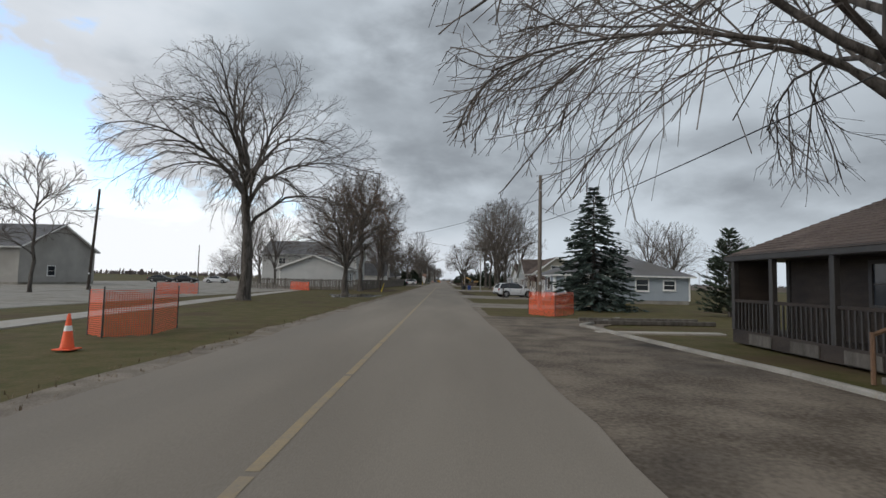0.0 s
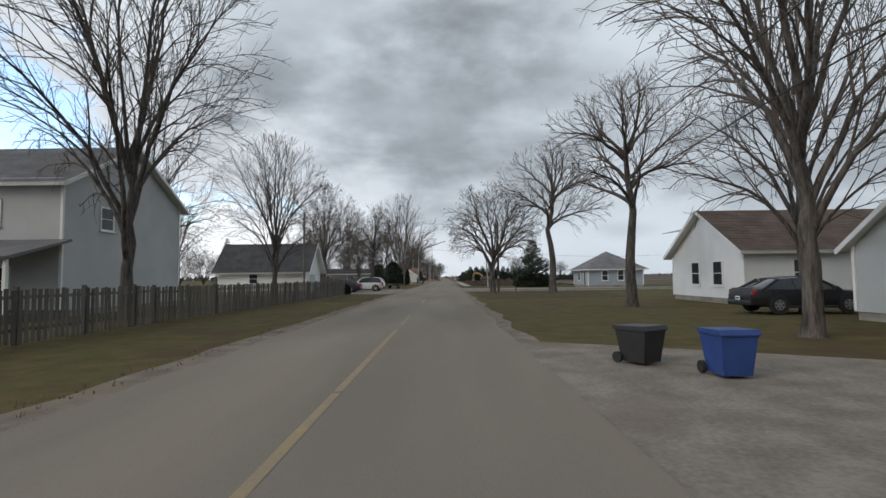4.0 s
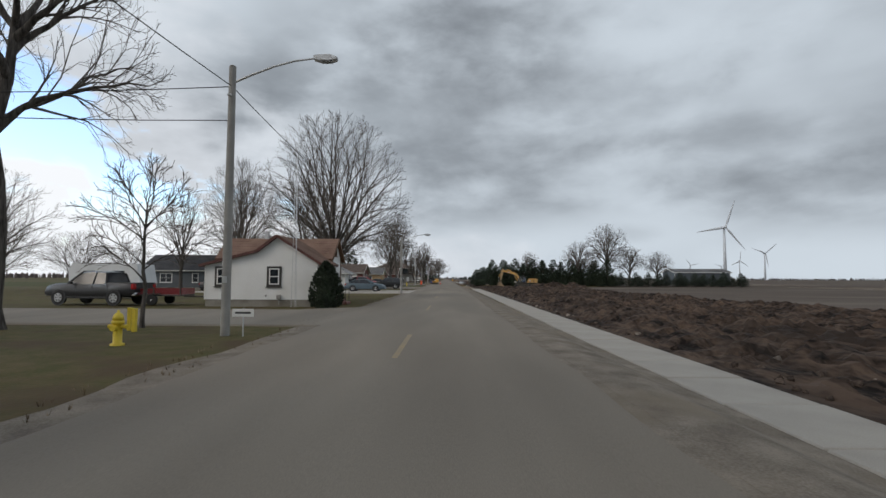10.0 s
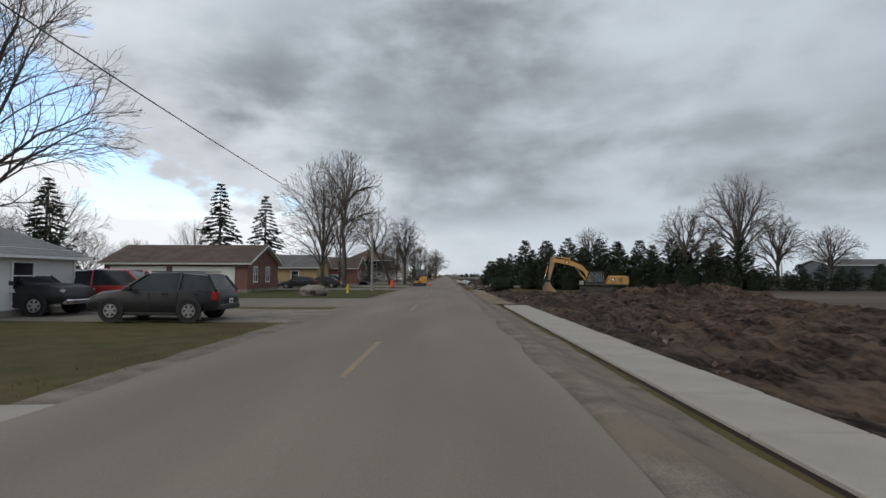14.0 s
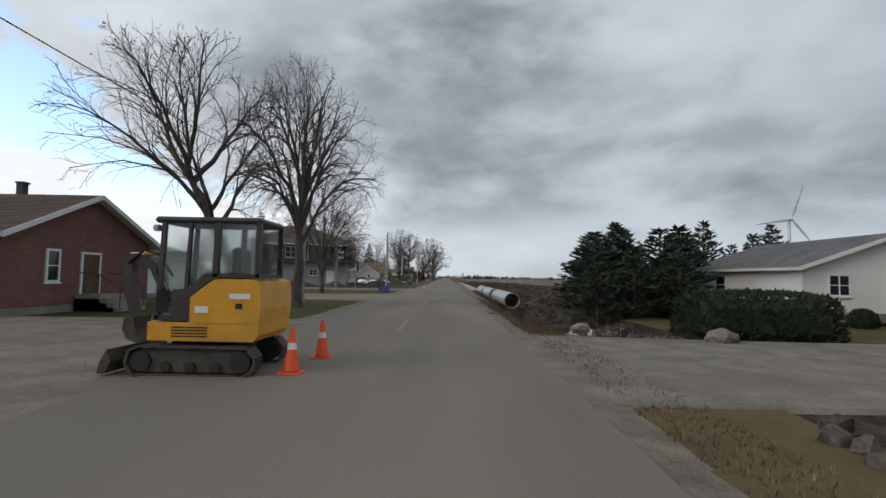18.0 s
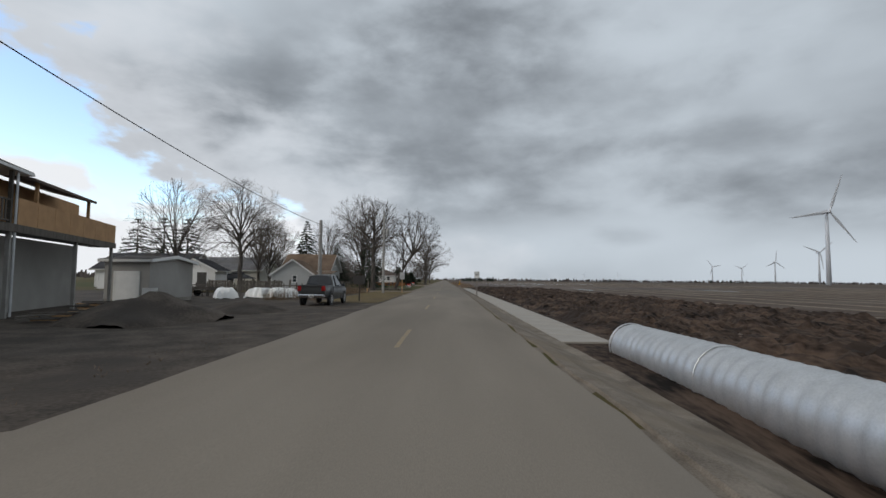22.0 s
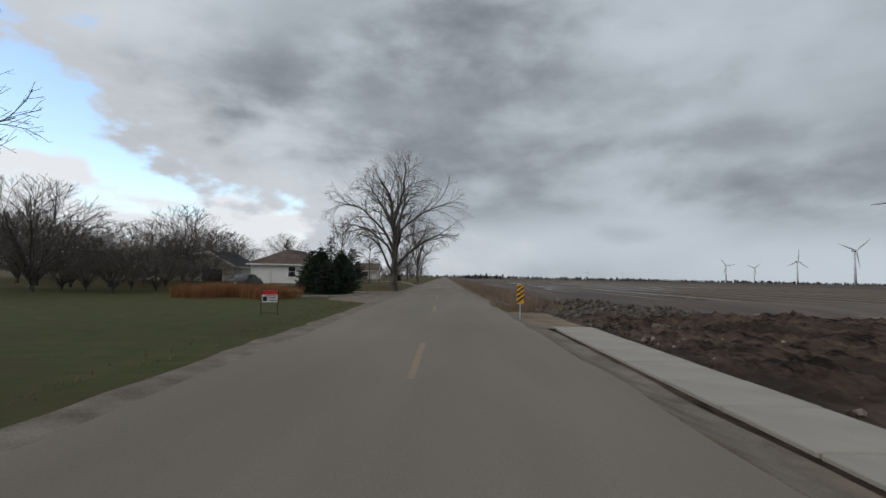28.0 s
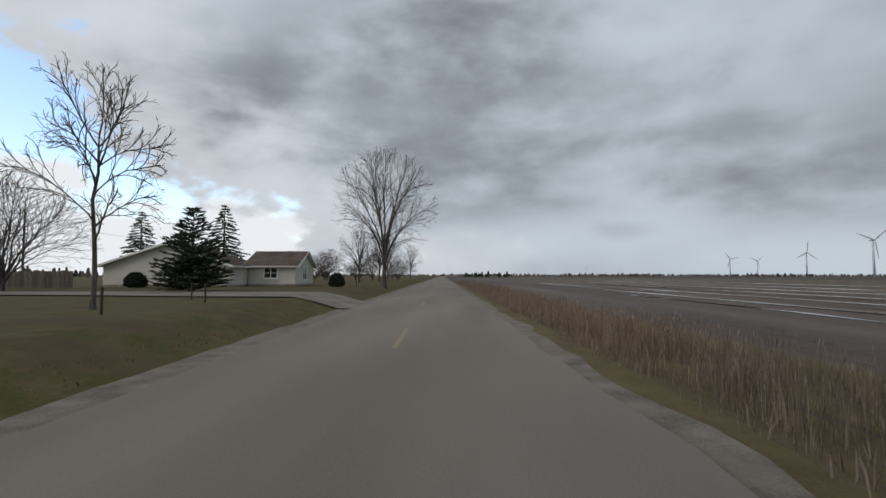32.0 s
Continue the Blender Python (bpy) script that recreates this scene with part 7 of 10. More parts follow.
board_fence("dark weathered board fence before a pale house", -29.0, 430.2, -25.9, 429.9, 1.3, 0.17, 0.14, "fencewood", seed=7)
board_fence("dark weathered board fence before a pale house", -24.9, 429.6, -19.6, 429.6, 1.3, 0.17, 0.14, "fencewood", seed=8)
board_fence("weathered grey paling beside a porch", -15.4, 432.6, -12.6, 437.2, 1.25, 0.34, 0.1, seed=9)
board_fence("grey board fence along a far yard", -47, 556, -31.5, 556, 2.0, 0.2, 0.18, seed=10)
board_fence("weathered low board fence before a bungalow", -26, 171.2, -14.0, 172.6, 1.25)


def net_fence(label, pts, h=1.2, seed=1):
    """Orange plastic netting on steel posts."""
    ob = thing("barrier_fence", label, "fence", pts[0][0], pts[0][1], 0)
    o = Vector((pts[0][0], pts[0][1], 0))
    for (ax, ay), (bx, by) in zip(pts, pts[1:]):
        a, b = Vector((ax, ay, 0)) - o, Vector((bx, by, 0)) - o
        n = max(1, int((b - a).length / 0.055))
        s = Shape()
        side = (b - a).normalized().cross(Vector((0, 0, 1))) * 0.004
        along = (b - a).normalized()
        for k in range(n + 1):
            p = a.lerp(b, k / n) + Vector((0, 0, 0.03 * math.sin(k * 0.7)))
            s.add([p - along * 0.008, p + along * 0.008, p + along * 0.008 + Vector((0, 0, h)), p - along * 0.008 + Vector((0, 0, h))], [(0, 1, 2, 3)])
        for k in range(22):
            z = 0.03 + h * k / 21
            hgt = 0.016
            s.add([a + Vector((0, 0, z)) + side, b + Vector((0, 0, z + 0.03)) + side, b + Vector((0, 0, z + hgt + 0.03)) + side, a + Vector((0, 0, z + hgt)) + side], [(0, 1, 2, 3)])
        part("netting", s, M["orange"], ob, "orange plastic netting")
        part("post", Shape().tube(a + Vector((0, 0, -0.1)), a + Vector((0, 0, h + 0.15)), 0.022, 0.018, 6), M["darktrim"], ob)
    e = Vector((pts[-1][0], pts[-1][1], 0)) - o
    part("post", Shape().tube(e + Vector((0, 0, -0.1)), e + Vector((0, 0, h + 0.15)), 0.022, 0.018, 6), M["darktrim"], ob)


net_fence("orange safety netting on dark posts round a hole", [(-9.6, 13.2), (-8.8, 12.6), (-8.0, 13.4), (-8.3, 15.2)], 1.15)
net_fence("orange safety netting on dark posts by a pole", [(4.2, 25.2), (5.2, 23.7), (6.6, 25.6)], 1.1)
net_fence("orange safety netting across the far lawn", [(-21, 42), (-24, 41)], 0.9)
net_fence("orange safety netting by the far footpath", [(-17, 62), (-20, 64)], 1.0)


def cone(x, y, h=0.72, z=0.09, label="orange traffic cone with a pale collar"):
    ob = thing("traffic_cone", label, "cone", x, y, z)
    part("base", Shape().box(-0.19, -0.19, 0, 0.19, 0.19, 0.03, bevel=0.012), M["orange"], ob)
    part("body", Shape().lathe([(0.14, 0.03), (0.125, 0.06), (0.03, h - 0.02), (0.015, h)], 18), M["orange"], ob, smooth=True)
    part("collar", Shape().lathe([(0.0795, h * 0.52), (0.0565, h * 0.72)], 18), M["signwhite"], ob, "pale reflective collar")
    return ob


cone(-8.0, 10.4, 0.75, 0.03)
cone(-2.15, 317.2), cone(-2.05, 318.7), cone(-3.7, 321.0)
barrel = thing("barrier_drum", "orange traffic drum wrapped in netting", "drum", -6.8, 309.3, 0.05)
part("body", Shape().lathe([(0.27, 0), (0.27, 0.25), (0.25, 0.27), (0.25, 0.5), (0.23, 0.52), (0.23, 0.75), (0.21, 0.77), (0.21, 0.98), (0.12, 1.02)], 20), M["orange"], barrel, smooth=False)
part("base", Shape().lathe([(0.38, -0.02), (0.38, 0.04), (0.27, 0.06)], 20), M["rubber"], barrel)


def hydrant(x, y):
    ob = thing("fire_hydrant", "yellow fire hydrant standing on the lawn", "hydrant", x, y, ground_z(x, y))
    part("barrel", Shape().lathe([(0.16, -0.05), (0.16, 0.04), (0.10, 0.06), (0.10, 0.5), (0.14, 0.52), (0.14, 0.58), (0.11, 0.6)], 16), M["hydrant"], ob, smooth=True)
    part("bonnet", Shape().lathe([(0.125, 0.6), (0.12, 0.68), (0.08, 0.76), (0.03, 0.79), (0.03, 0.84)], 16), M["hydrant"], ob, smooth=True)
    for dx in (-1, 1):
        part("outlet", Shape().tube((dx * 0.08, 0, 0.45), (dx * 0.19, 0, 0.45), 0.05, 0.05, 10).tube((dx * 0.19, 0, 0.45), (dx * 0.22, 0, 0.45), 0.06, 0.055, 8), M["hydrant"], ob)
    part("outlet", Shape().tube((0, -0.08, 0.42), (0, -0.18, 0.42), 0.065, 0.065, 10).tube((0, -0.18, 0.42), (0, -0.21, 0.42), 0.075, 0.07, 8), M["hydrant"], ob)


hydrant(-8.4, 196.2)
hydrant(-9.0, 290.8)


def words(text, size, parent, m, mat, name="lettering"):
    cu = bpy.data.curves.new(name, "FONT")
    cu.body, cu.size, cu.align_x, cu.align_y, cu.extrude = text, size, "CENTER", "CENTER", 0.002
    ob = new(name, cu)
    dg = bpy.context.evaluated_depsgraph_get()
    me = bpy.data.meshes.new_from_object(ob.evaluated_get(dg))
    bpy.data.objects.remove(ob)
    me.materials.clear()
    me.materials.append(M[mat])
    o = new(name, me)
    o.parent = parent
    o.matrix_basis = m
    return o


FACE = Matrix.Rotation(radians(90), 4, "X")
speed = thing("speed_sign", "white speed limit sign on a wooden post", "sign", 4.0, 428.2, -0.2)
part("post", Shape().box(-0.05, -0.05, -0.1, 0.05, 0.05, 2.75), M["polewood"], speed)
plate = part("panel", Shape().box(-0.3, -0.075, 2.05, 0.3, -0.055, 2.85, bevel=0.006), M["signwhite"], speed)
for a in ((-0.28, 2.07, 0.28, 2.085), (-0.28, 2.815, 0.28, 2.83), (-0.28, 2.07, -0.265, 2.83), (0.265, 2.07, 0.28, 2.83)):
    part("border", Shape().box(a[0], -0.079, a[1], a[2], -0.074, a[3]), M["signblack"], plate)
words("MAXIMUM", 0.11, plate, Matrix.Translation((0, -0.078, 2.71)) @ FACE, "signblack")
words("80", 0.40, plate, Matrix.Translation((0, -0.078, 2.43)) @ FACE, "signblack")
tab = part("tab", Shape().box(-0.3, -0.075, 1.78, 0.3, -0.055, 2.03, bevel=0.006), M["signblack"], speed, "black tab under the sign")
words("BEGINS", 0.13, tab, Matrix.Translation((0, -0.078, 1.905)) @ FACE, "signwhite")

back = thing("road_sign", "bare metal back of a road sign on a wooden post", "sign", -4.95, 428.6, 0.03)
part("post", Shape().box(-0.05, -0.05, -0.1, 0.05, 0.05, 2.4), M["rawwood"], back)
part("panel", Shape().box(-0.28, 0.055, 1.6, 0.28, 0.07, 2.42, bevel=0.006), M["steel"], back, "bare aluminium sign back")
part("stiffener", Shape().box(-0.05, -0.075, 1.55, 0.05, -0.052, 2.38), M["steel"], back)
mark = thing("road_sign", "bare grey board sign on a post at the yard's edge", "sign", -6.0, 405.2, 0)
part("post", Shape().box(-0.04, -0.04, -0.1, 0.04, 0.04, 1.9), M["darkpole"], mark)
part("panel", Shape().box(-0.42, -0.06, 1.25, 0.42, -0.04, 1.85, bevel=0.006), M["darktrim"], mark)


def yard_sign(x, y, turn=0):
    ob = thing("yard_sign", "real estate sign on a black metal frame", "sign", x, y, 0.02, turn)
    for dx in (-0.33, 0.33):
        part("leg", Shape().box(dx - 0.015, -0.015, -0.1, dx + 0.015, 0.015, 1.28), M["signblack"], ob)
    for z in (0.08, 1.26):
        part("rail", Shape().box(-0.315, -0.012, z, 0.315, 0.012, z + 0.025), M["signblack"], ob)
    pn = part("panel", Shape().box(-0.31, -0.012, 0.62, 0.31, 0.012, 1.22), M["signwhite"], ob)
    part("band", Shape().box(-0.31, -0.017, 1.0, 0.31, -0.0125, 1.22), M["signred"], pn)
    part("text_bar", Shape().box(-0.18, -0.017, 0.92, 0.26, -0.0125, 0.96), M["signred"], pn)
    part("text_bar", Shape().box(-0.05, -0.017, 0.84, 0.26, -0.0125, 0.87), M["signblack"], pn)
    part("text_bar", Shape().box(-0.05, -0.017, 0.78, 0.22, -0.0125, 0.80), M["signblack"], pn)
    part("picture", Shape().box(-0.28, -0.017, 0.68, -0.1, -0.0125, 0.9), M["carnavy"], pn)
    part("text_bar", Shape().box(-0.05, -0.017, 0.68, 0.28, -0.0125, 0.72), M["signblack"], pn)
    ob.matrix_basis = pose(x, y, 0.02, 0, 0, turn) @ Matrix.Diagonal((0.95, 1, 0.78, 1))
    return ob


yard_sign(-5.05, 441.1)
yard_sign(-6.9, 478.6, 10)

chev = thing("hazard_marker", "black and yellow striped hazard marker on a steel post", "sign", 3.5, 482.6, -0.05)
part("post", Shape().box(-0.025, -0.025, -0.2, 0.025, 0.025, 1.4), M["steel"], chev)
cp = part("panel", Shape().box(-0.16, -0.045, 0.48, 0.16, -0.03, 1.38, bevel=0.005), M["signyellow"], chev)
for k in range(4):
    z = 0.5 + k * 0.22
    part("stripe", Shape().add([(-0.155, -0.0475, z), (0.155, -0.0475, z + 0.24), (0.155, -0.0475, min(z + 0.35, 1.375)), (-0.155, -0.0475, z + 0.11)], [(0, 1, 2, 3)]), M["signblack"], cp)

corner = thing("street_sign", "stop sign back and street name blades on a slim post", "sign", -9.4, 361.2, 0.05)
part("post", Shape().tube((0, 0, -0.1), (0, 0, 2.9), 0.03, 0.03, 8), M["steel"], corner)
part("blade", Shape().box(-0.35, -0.01, 2.75, 0.35, 0.01, 2.92), M["bluebin"], corner, "blue street name blade")
part("panel", Shape().prism([(0.3 * math.cos(radians(22.5 + 45 * k)), 2.3 + 0.3 * math.sin(radians(22.5 + 45 * k))) for k in range(8)], -0.012, 0.012, "x"), M["steel"], corner, "octagonal sign seen edge-on")
cs = thing("street_sign", "small white name board low on a pole", "sign", -6.2, 198.2, 0.05)
part("post", Shape().tube((0, 0, -0.1), (0, 0, 0.75), 0.02, 0.02, 6), M["steel"], cs)
part("panel", Shape().box(-0.3, -0.03, 0.5, 0.3, -0.015, 0.72), M["signwhite"], cs)
part("text_bar", Shape().box(-0.22, -0.034, 0.585, 0.22, -0.0305, 0.635), M["signblack"], cs)


def small_post(x, y, h, mat="darkpole", r=0.05, label="short dark wooden post on the lawn", cap=None, tilt=0, ty=0):
    ob = thing("post", label, "post", x, y, ground_z(x, y))
    ob.matrix_basis = pose(x, y, ground_z(x, y), ty, tilt, 0)
    part("stake", Shape().box(-r, -r, -0.1, r, r, h, bevel=0.012), M[mat], ob)
    if cap:
        part("cap", Shape().box(-r - 0.015, -r - 0.015, h, r + 0.015, r + 0.015, h + 0.06), M[cap], ob)


small_post(-8.0, 62.4, 1.15, "hydrant", 0.045, "leaning yellow marker post by a dug hole", tilt=18)
small_post(7.6, 131.6, 1.2)
small_post(5.9, 161.6, 0.45, "polewood", 0.03, "small wooden stake on the lawn")
for x, y in ((-9.1, 526.9), (-11.0, 535.4), (-9.2, 532.9), (-7.6, 557.5)):
    small_post(x, y, 0.75, "darkpole", 0.032, "short dark marker post on the lawn")
for x, y, h in ((-22.1, 426.7, 1.5), (-19.6, 426.5, 1.4), (-18.2, 427.8, 1.45), (-15.7, 427.5, 1.35), (-14.0, 427.4, 1.4), (-12.6, 428.2, 1.3), (-11.3, 424.2, 1.35)):
    small_post(x, y, h, "fencewood", 0.085, "weathered grey fence post in tall dry weeds", tilt=2)
small_post(-9.9, 199.2, 0.7, "hydrant", 0.06, "short yellow bollard on the lawn")
small_post(-10.3, 199.6, 0.7, "hydrant", 0.06, "short yellow bollard on the lawn")
small_post(-8.6, 503.2, 1.2, "trim", 0.06, "white wooden gate post")
for k in range(9):
    small_post(-8.8 - k * 0.1, 505 + k * 2.2, 1.1, "darkpole", 0.035, "thin dark fence stake along the drive")
small_post(5.6, 47.4, 1.1, "darkpole", 0.05, "short dark post with a letter box", cap="darktrim")
small_post(-9.2, 429.6, 0.5, "rawwood", 0.14, "short cut log standing on end")
small_post(-8.9, 427.9, 1.4, "polewood", 0.06, "grey wooden fence post")
small_post(-6.45, 440.4, 1.0, "darkpole", 0.03, "thin post with a green number tag", cap="greenroof")


def letter_box(x, y, turn=0):
    ob = thing("mailbox", "dark letter box on a wooden post", "mailbox", x, y, ground_z(x, y), turn)
    part("post", Shape().box(-0.05, -0.05, -0.1, 0.05, 0.05, 1.0), M["polewood"], ob)
    prof = [(-0.09, 1.0), (0.09, 1.0), (0.09, 1.12)] + [(0.09 * math.cos(a), 1.12 + 0.09 * math.sin(a)) for a in (0.5, 1.0, 1.57, 2.1, 2.6)] + [(-0.09, 1.12)]
    part("box", Shape().prism(prof, -0.24, 0.24, "y"), M["plastic"], ob)
    part("flag", Shape().box(0.092, -0.05, 1.05, 0.1, -0.02, 1.25), M["signred"], ob)


letter_box(-7.2, 438.9)
letter_box(-6.8, 431.2)


def curb(label, pts, w=0.18, h=0.16, mat="oldconcrete"):
    """A kerb of short lengths following a bent line, standing above the drive."""
    ob = thing("curb", label, "curb", 0, 0, 0, kind="structure")
    for (x0, y0), (x1, y1) in zip(pts, pts[1:]):
        d = math.hypot(x1 - x0, y1 - y0)
        turn = math.degrees(math.atan2(y1 - y0, x1 - x0))
        n = max(1, round(d / 1.5))
        for k in range(n):
            t = k / n
            x, y = x0 + (x1 - x0) * t, y0 + (y1 - y0) * t
            c = part("kerbstone", Shape().box(0, -w / 2, -0.25, d / n + 0.01, w / 2, h, bevel=0.03), M[mat], ob)
            c.matrix_basis = pose(x, y, min(0.0, ground_z(x, y) + 0.04), 0, 0, turn)


curb("worn pale concrete kerb curving into a drive", [(-7.0, 503.5), (-6.9, 500), (-7.2, 496.5), (-8.3, 494), (-11, 492.6)])
curb("worn pale concrete kerb at the culvert end", [(3.6, 503), (3.7, 499), (3.9, 496), (4.4, 493.6)], 0.22, 0.08)
curb("old wooden and concrete edging of a gravel pad", [(6.4, 4), (6.2, 9), (5.5, 14.2), (5.0, 18.5), (7.8, 22.5)], 0.16, 0.14)
curb("pale edging strip beside a path", [(4.9, 16.4), (9.2, 16.6)], 0.5, 0.07, "concrete")
for y in (19.6, 21.0):
    log = thing("timber", "long grey squared timber lying on the grass", "timber", 5.6, y, 0.02, 4)
    part("beam", Shape().box(0, -0.09, 0, 5.2, 0.09, 0.17, bevel=0.02), M["fencewood"], log)
for k in range(6):
    log = thing("log", "rough grey log edging the lawn", "log", -15.5 + k * 1.6, 445.2 + 0.12 * math.sin(k * 2), 0.0, 4 * math.sin(k * 3))
    part("stem", Shape().tube((0, 0, 0.12), (1.55, 0, 0.11), 0.13, 0.11, 9), M["palebark"], log)

# lattice aerial mast beside the small white house
mast = thing("aerial_mast", "slim steel lattice aerial mast beside a white house", "mast", -9.05, 212.05, 0)
for k in range(3):
    a = radians(90 + 120 * k)
    part("leg", Shape().tube((0.16 * math.cos(a), 0.16 * math.sin(a), 0), (0.05 * math.cos(a), 0.05 * math.sin(a), 8.4), 0.014, 0.012, 6), M["steel"], mast)
for j in range(20):
    z = 0.35 + j * 0.4
    r = 0.16 - 0.11 * z / 8.4
    pts = [Vector((r * math.cos(radians(90 + 120 * k)), r * math.sin(radians(90 + 120 * k)), z)) for k in range(3)]
    part("rung", Shape().tube(pts[0], pts[1], 0.007, n=4).tube(pts[1], pts[2], 0.007, n=4).tube(pts[2], pts[0], 0.007, n=4), M["steel"], mast)
part("aerial", Shape().tube((-0.5, 0, 8.5), (0.5, 0, 8.55), 0.01, n=5).tube((0, 0, 8.3), (0, 0, 9.2), 0.015, n=5), M["steel"], mast)


def wind_turbine(x, y, phase, hub=80.0, blade=44.0, turn=0):
    ob = thing("wind_turbine", "white three-bladed wind turbine standing in the fields", "wind turbine", x, y, 0, turn, "wind turbines on the horizon")
    part("tower", Shape().lathe([(2.3, 0), (1.9, hub * 0.5), (1.4, hub - 1.5)], 20), M["turbine"], ob, smooth=True)
    part("nacelle", Shape().box(-1.8, -3.0, hub - 1.7, 1.8, 7.0, hub + 1.9, bevel=0.8), M["turbine"], ob)
    part("rotor_hub", Shape().lathe([(1.7, -3.2), (1.7, -4.2), (1.0, -5.4), (0.2, -5.8)], 16, Matrix.Translation((0, 0, hub)) @ Matrix.Rotation(radians(90), 4, "X") @ Matrix.Diagonal((1, 1, -1, 1))), M["turbine"], ob)
    for k in range(3):
        a = radians(phase + 120 * k)
        d, n = Vector((math.sin(a), 0, math.cos(a))), Vector((math.cos(a), 0, -math.sin(a)))
        c = Vector((0, -4.0, hub))
        s = Shape()
        prof = [(1.2, 0.9, 0.9), (9, 1.9, 0.5), (25, 1.2, 0.3), (blade - 4, 0.6, 0.15), (blade, 0.12, 0.05)]
        for l, w, t in prof:
            s.v += [tuple(c + d * l + n * w * 0.8), tuple(c + d * l + Vector((0, -t, 0))), tuple(c + d * l - n * w * 0.9), tuple(c + d * l + Vector((0, t, 0)))]
        s.f = [(j * 4 + i, j * 4 + (i + 1) % 4, (j + 1) * 4 + (i + 1) % 4, (j + 1) * 4 + i) for j in range(4) for i in range(4)] + [(0, 1, 2, 3), (16, 17, 18, 19)]
        part("blade", s, M["turbine"], ob)


for x, y, ph, hub in ((381, 860, 20, 73), (799, 1424, 50, 68), (984, 1842, 5, 64), (1052, 2313, 80, 63), (1400, 2700, 50, 68), (1717, 5270, 100, 66), (1190, 4590, 30, 60)):
    wind_turbine(x, y, ph, hub, hub * 0.56)


def far_woods(name, label, spots, mat, seed):
    """Woods on the skyline: a ragged band of narrow crowns."""
    rng = random.Random(seed)
    s = Shape()
    for x0, x1, y0, y1, count, lo, hi in spots:
        for k in range(count):
            x, y = rng.uniform(x0, x1), rng.uniform(y0, y1)
            h = rng.uniform(lo, hi) * (0.6 + 0.6 * abs(noise.noise((x * 0.004, y * 0.004, seed))))
            w = h * rng.uniform(0.14, 0.3)
            a = rng.uniform(-0.5, 0.5)
            u = Vector((math.cos(a), math.sin(a), 0)) * w
            p = Vector((x, y, -0.5))
            s.add([p - u * 0.5, p + u * 0.5, p + u + Vector((0, 0, h * 0.5)), p + u * 0.35 + Vector((0, 0, h)), p - u * 0.4 + Vector((0, 0, h * 0.92)), p - u + Vector((0, 0, h * 0.45))], [(0, 1, 2, 3, 4, 5)])
    return solid(name, s, M[mat], label, "woods", "stuff")


far_woods("far_woods", "thin grey woods along the horizon", [(-900, 2600, 1500, 2600, 2600, 5, 11), (60, 900, 1250, 1500, 260, 4, 9), (-1500, -150, 500, 1300, 1500, 6, 12)], "farwood", 3)
far_woods("far_evergreens", "dark evergreen clumps on the horizon", [(200, 2200, 1300, 2400, 240, 4, 9), (20, 60, 900, 1100, 30, 4, 8), (-300, -100, 800, 1000, 60, 6, 10)], "fargreen", 4)

# ---- vehicles and machines ----
def loft(shape, stations):
    """Rings of equal length joined into a skin, closed at both ends."""
    n = len(stations[0])
    base = len(shape.v)
    for ring in stations:
        shape.v += [tuple(p) for p in ring]
    for j in range(len(stations) - 1):
        for i in range(n):
            shape.f.append((base + j * n + i, base + j * n + (i + 1) % n, base + (j + 1) * n + (i + 1) % n, base + (j + 1) * n + i))
    shape.f.append(tuple(base + i for i in range(n))[::-1])
    shape.f.append(tuple(base + (len(stations) - 1) * n + i for i in range(n)))
    return shape


def body_ring(x, w, zb, zt, crown=0.05):
    """A rounded car section at x."""
    half = [(0.72 * w, zb), (0.96 * w, zb + 0.05), (w, zb + 0.3 * (zt - zb)), (0.99 * w, zb + 0.7 * (zt - zb)), (0.93 * w, zt - 0.02), (0.8 * w, zt + crown * 0.6)]
    ring = [(x, -a, z) for a, z in half] + [(x, 0, zt + crown)] + [(x, a, z) for a, z in half[::-1]] + [(x, 0, zb)]
    return ring


def cabin_ring(x, wb, wt, zb, zt):
    return [(x, -wb, zb), (x, -(wb * 0.35 + wt * 0.65), zb + (zt - zb) * 0.6), (x, -wt, zt - 0.04), (x, -wt * 0.7, zt), (x, wt * 0.7, zt), (x, wt, zt - 0.04), (x, wb * 0.35 + wt * 0.65, zb + (zt - zb) * 0.6), (x, wb, zb)]


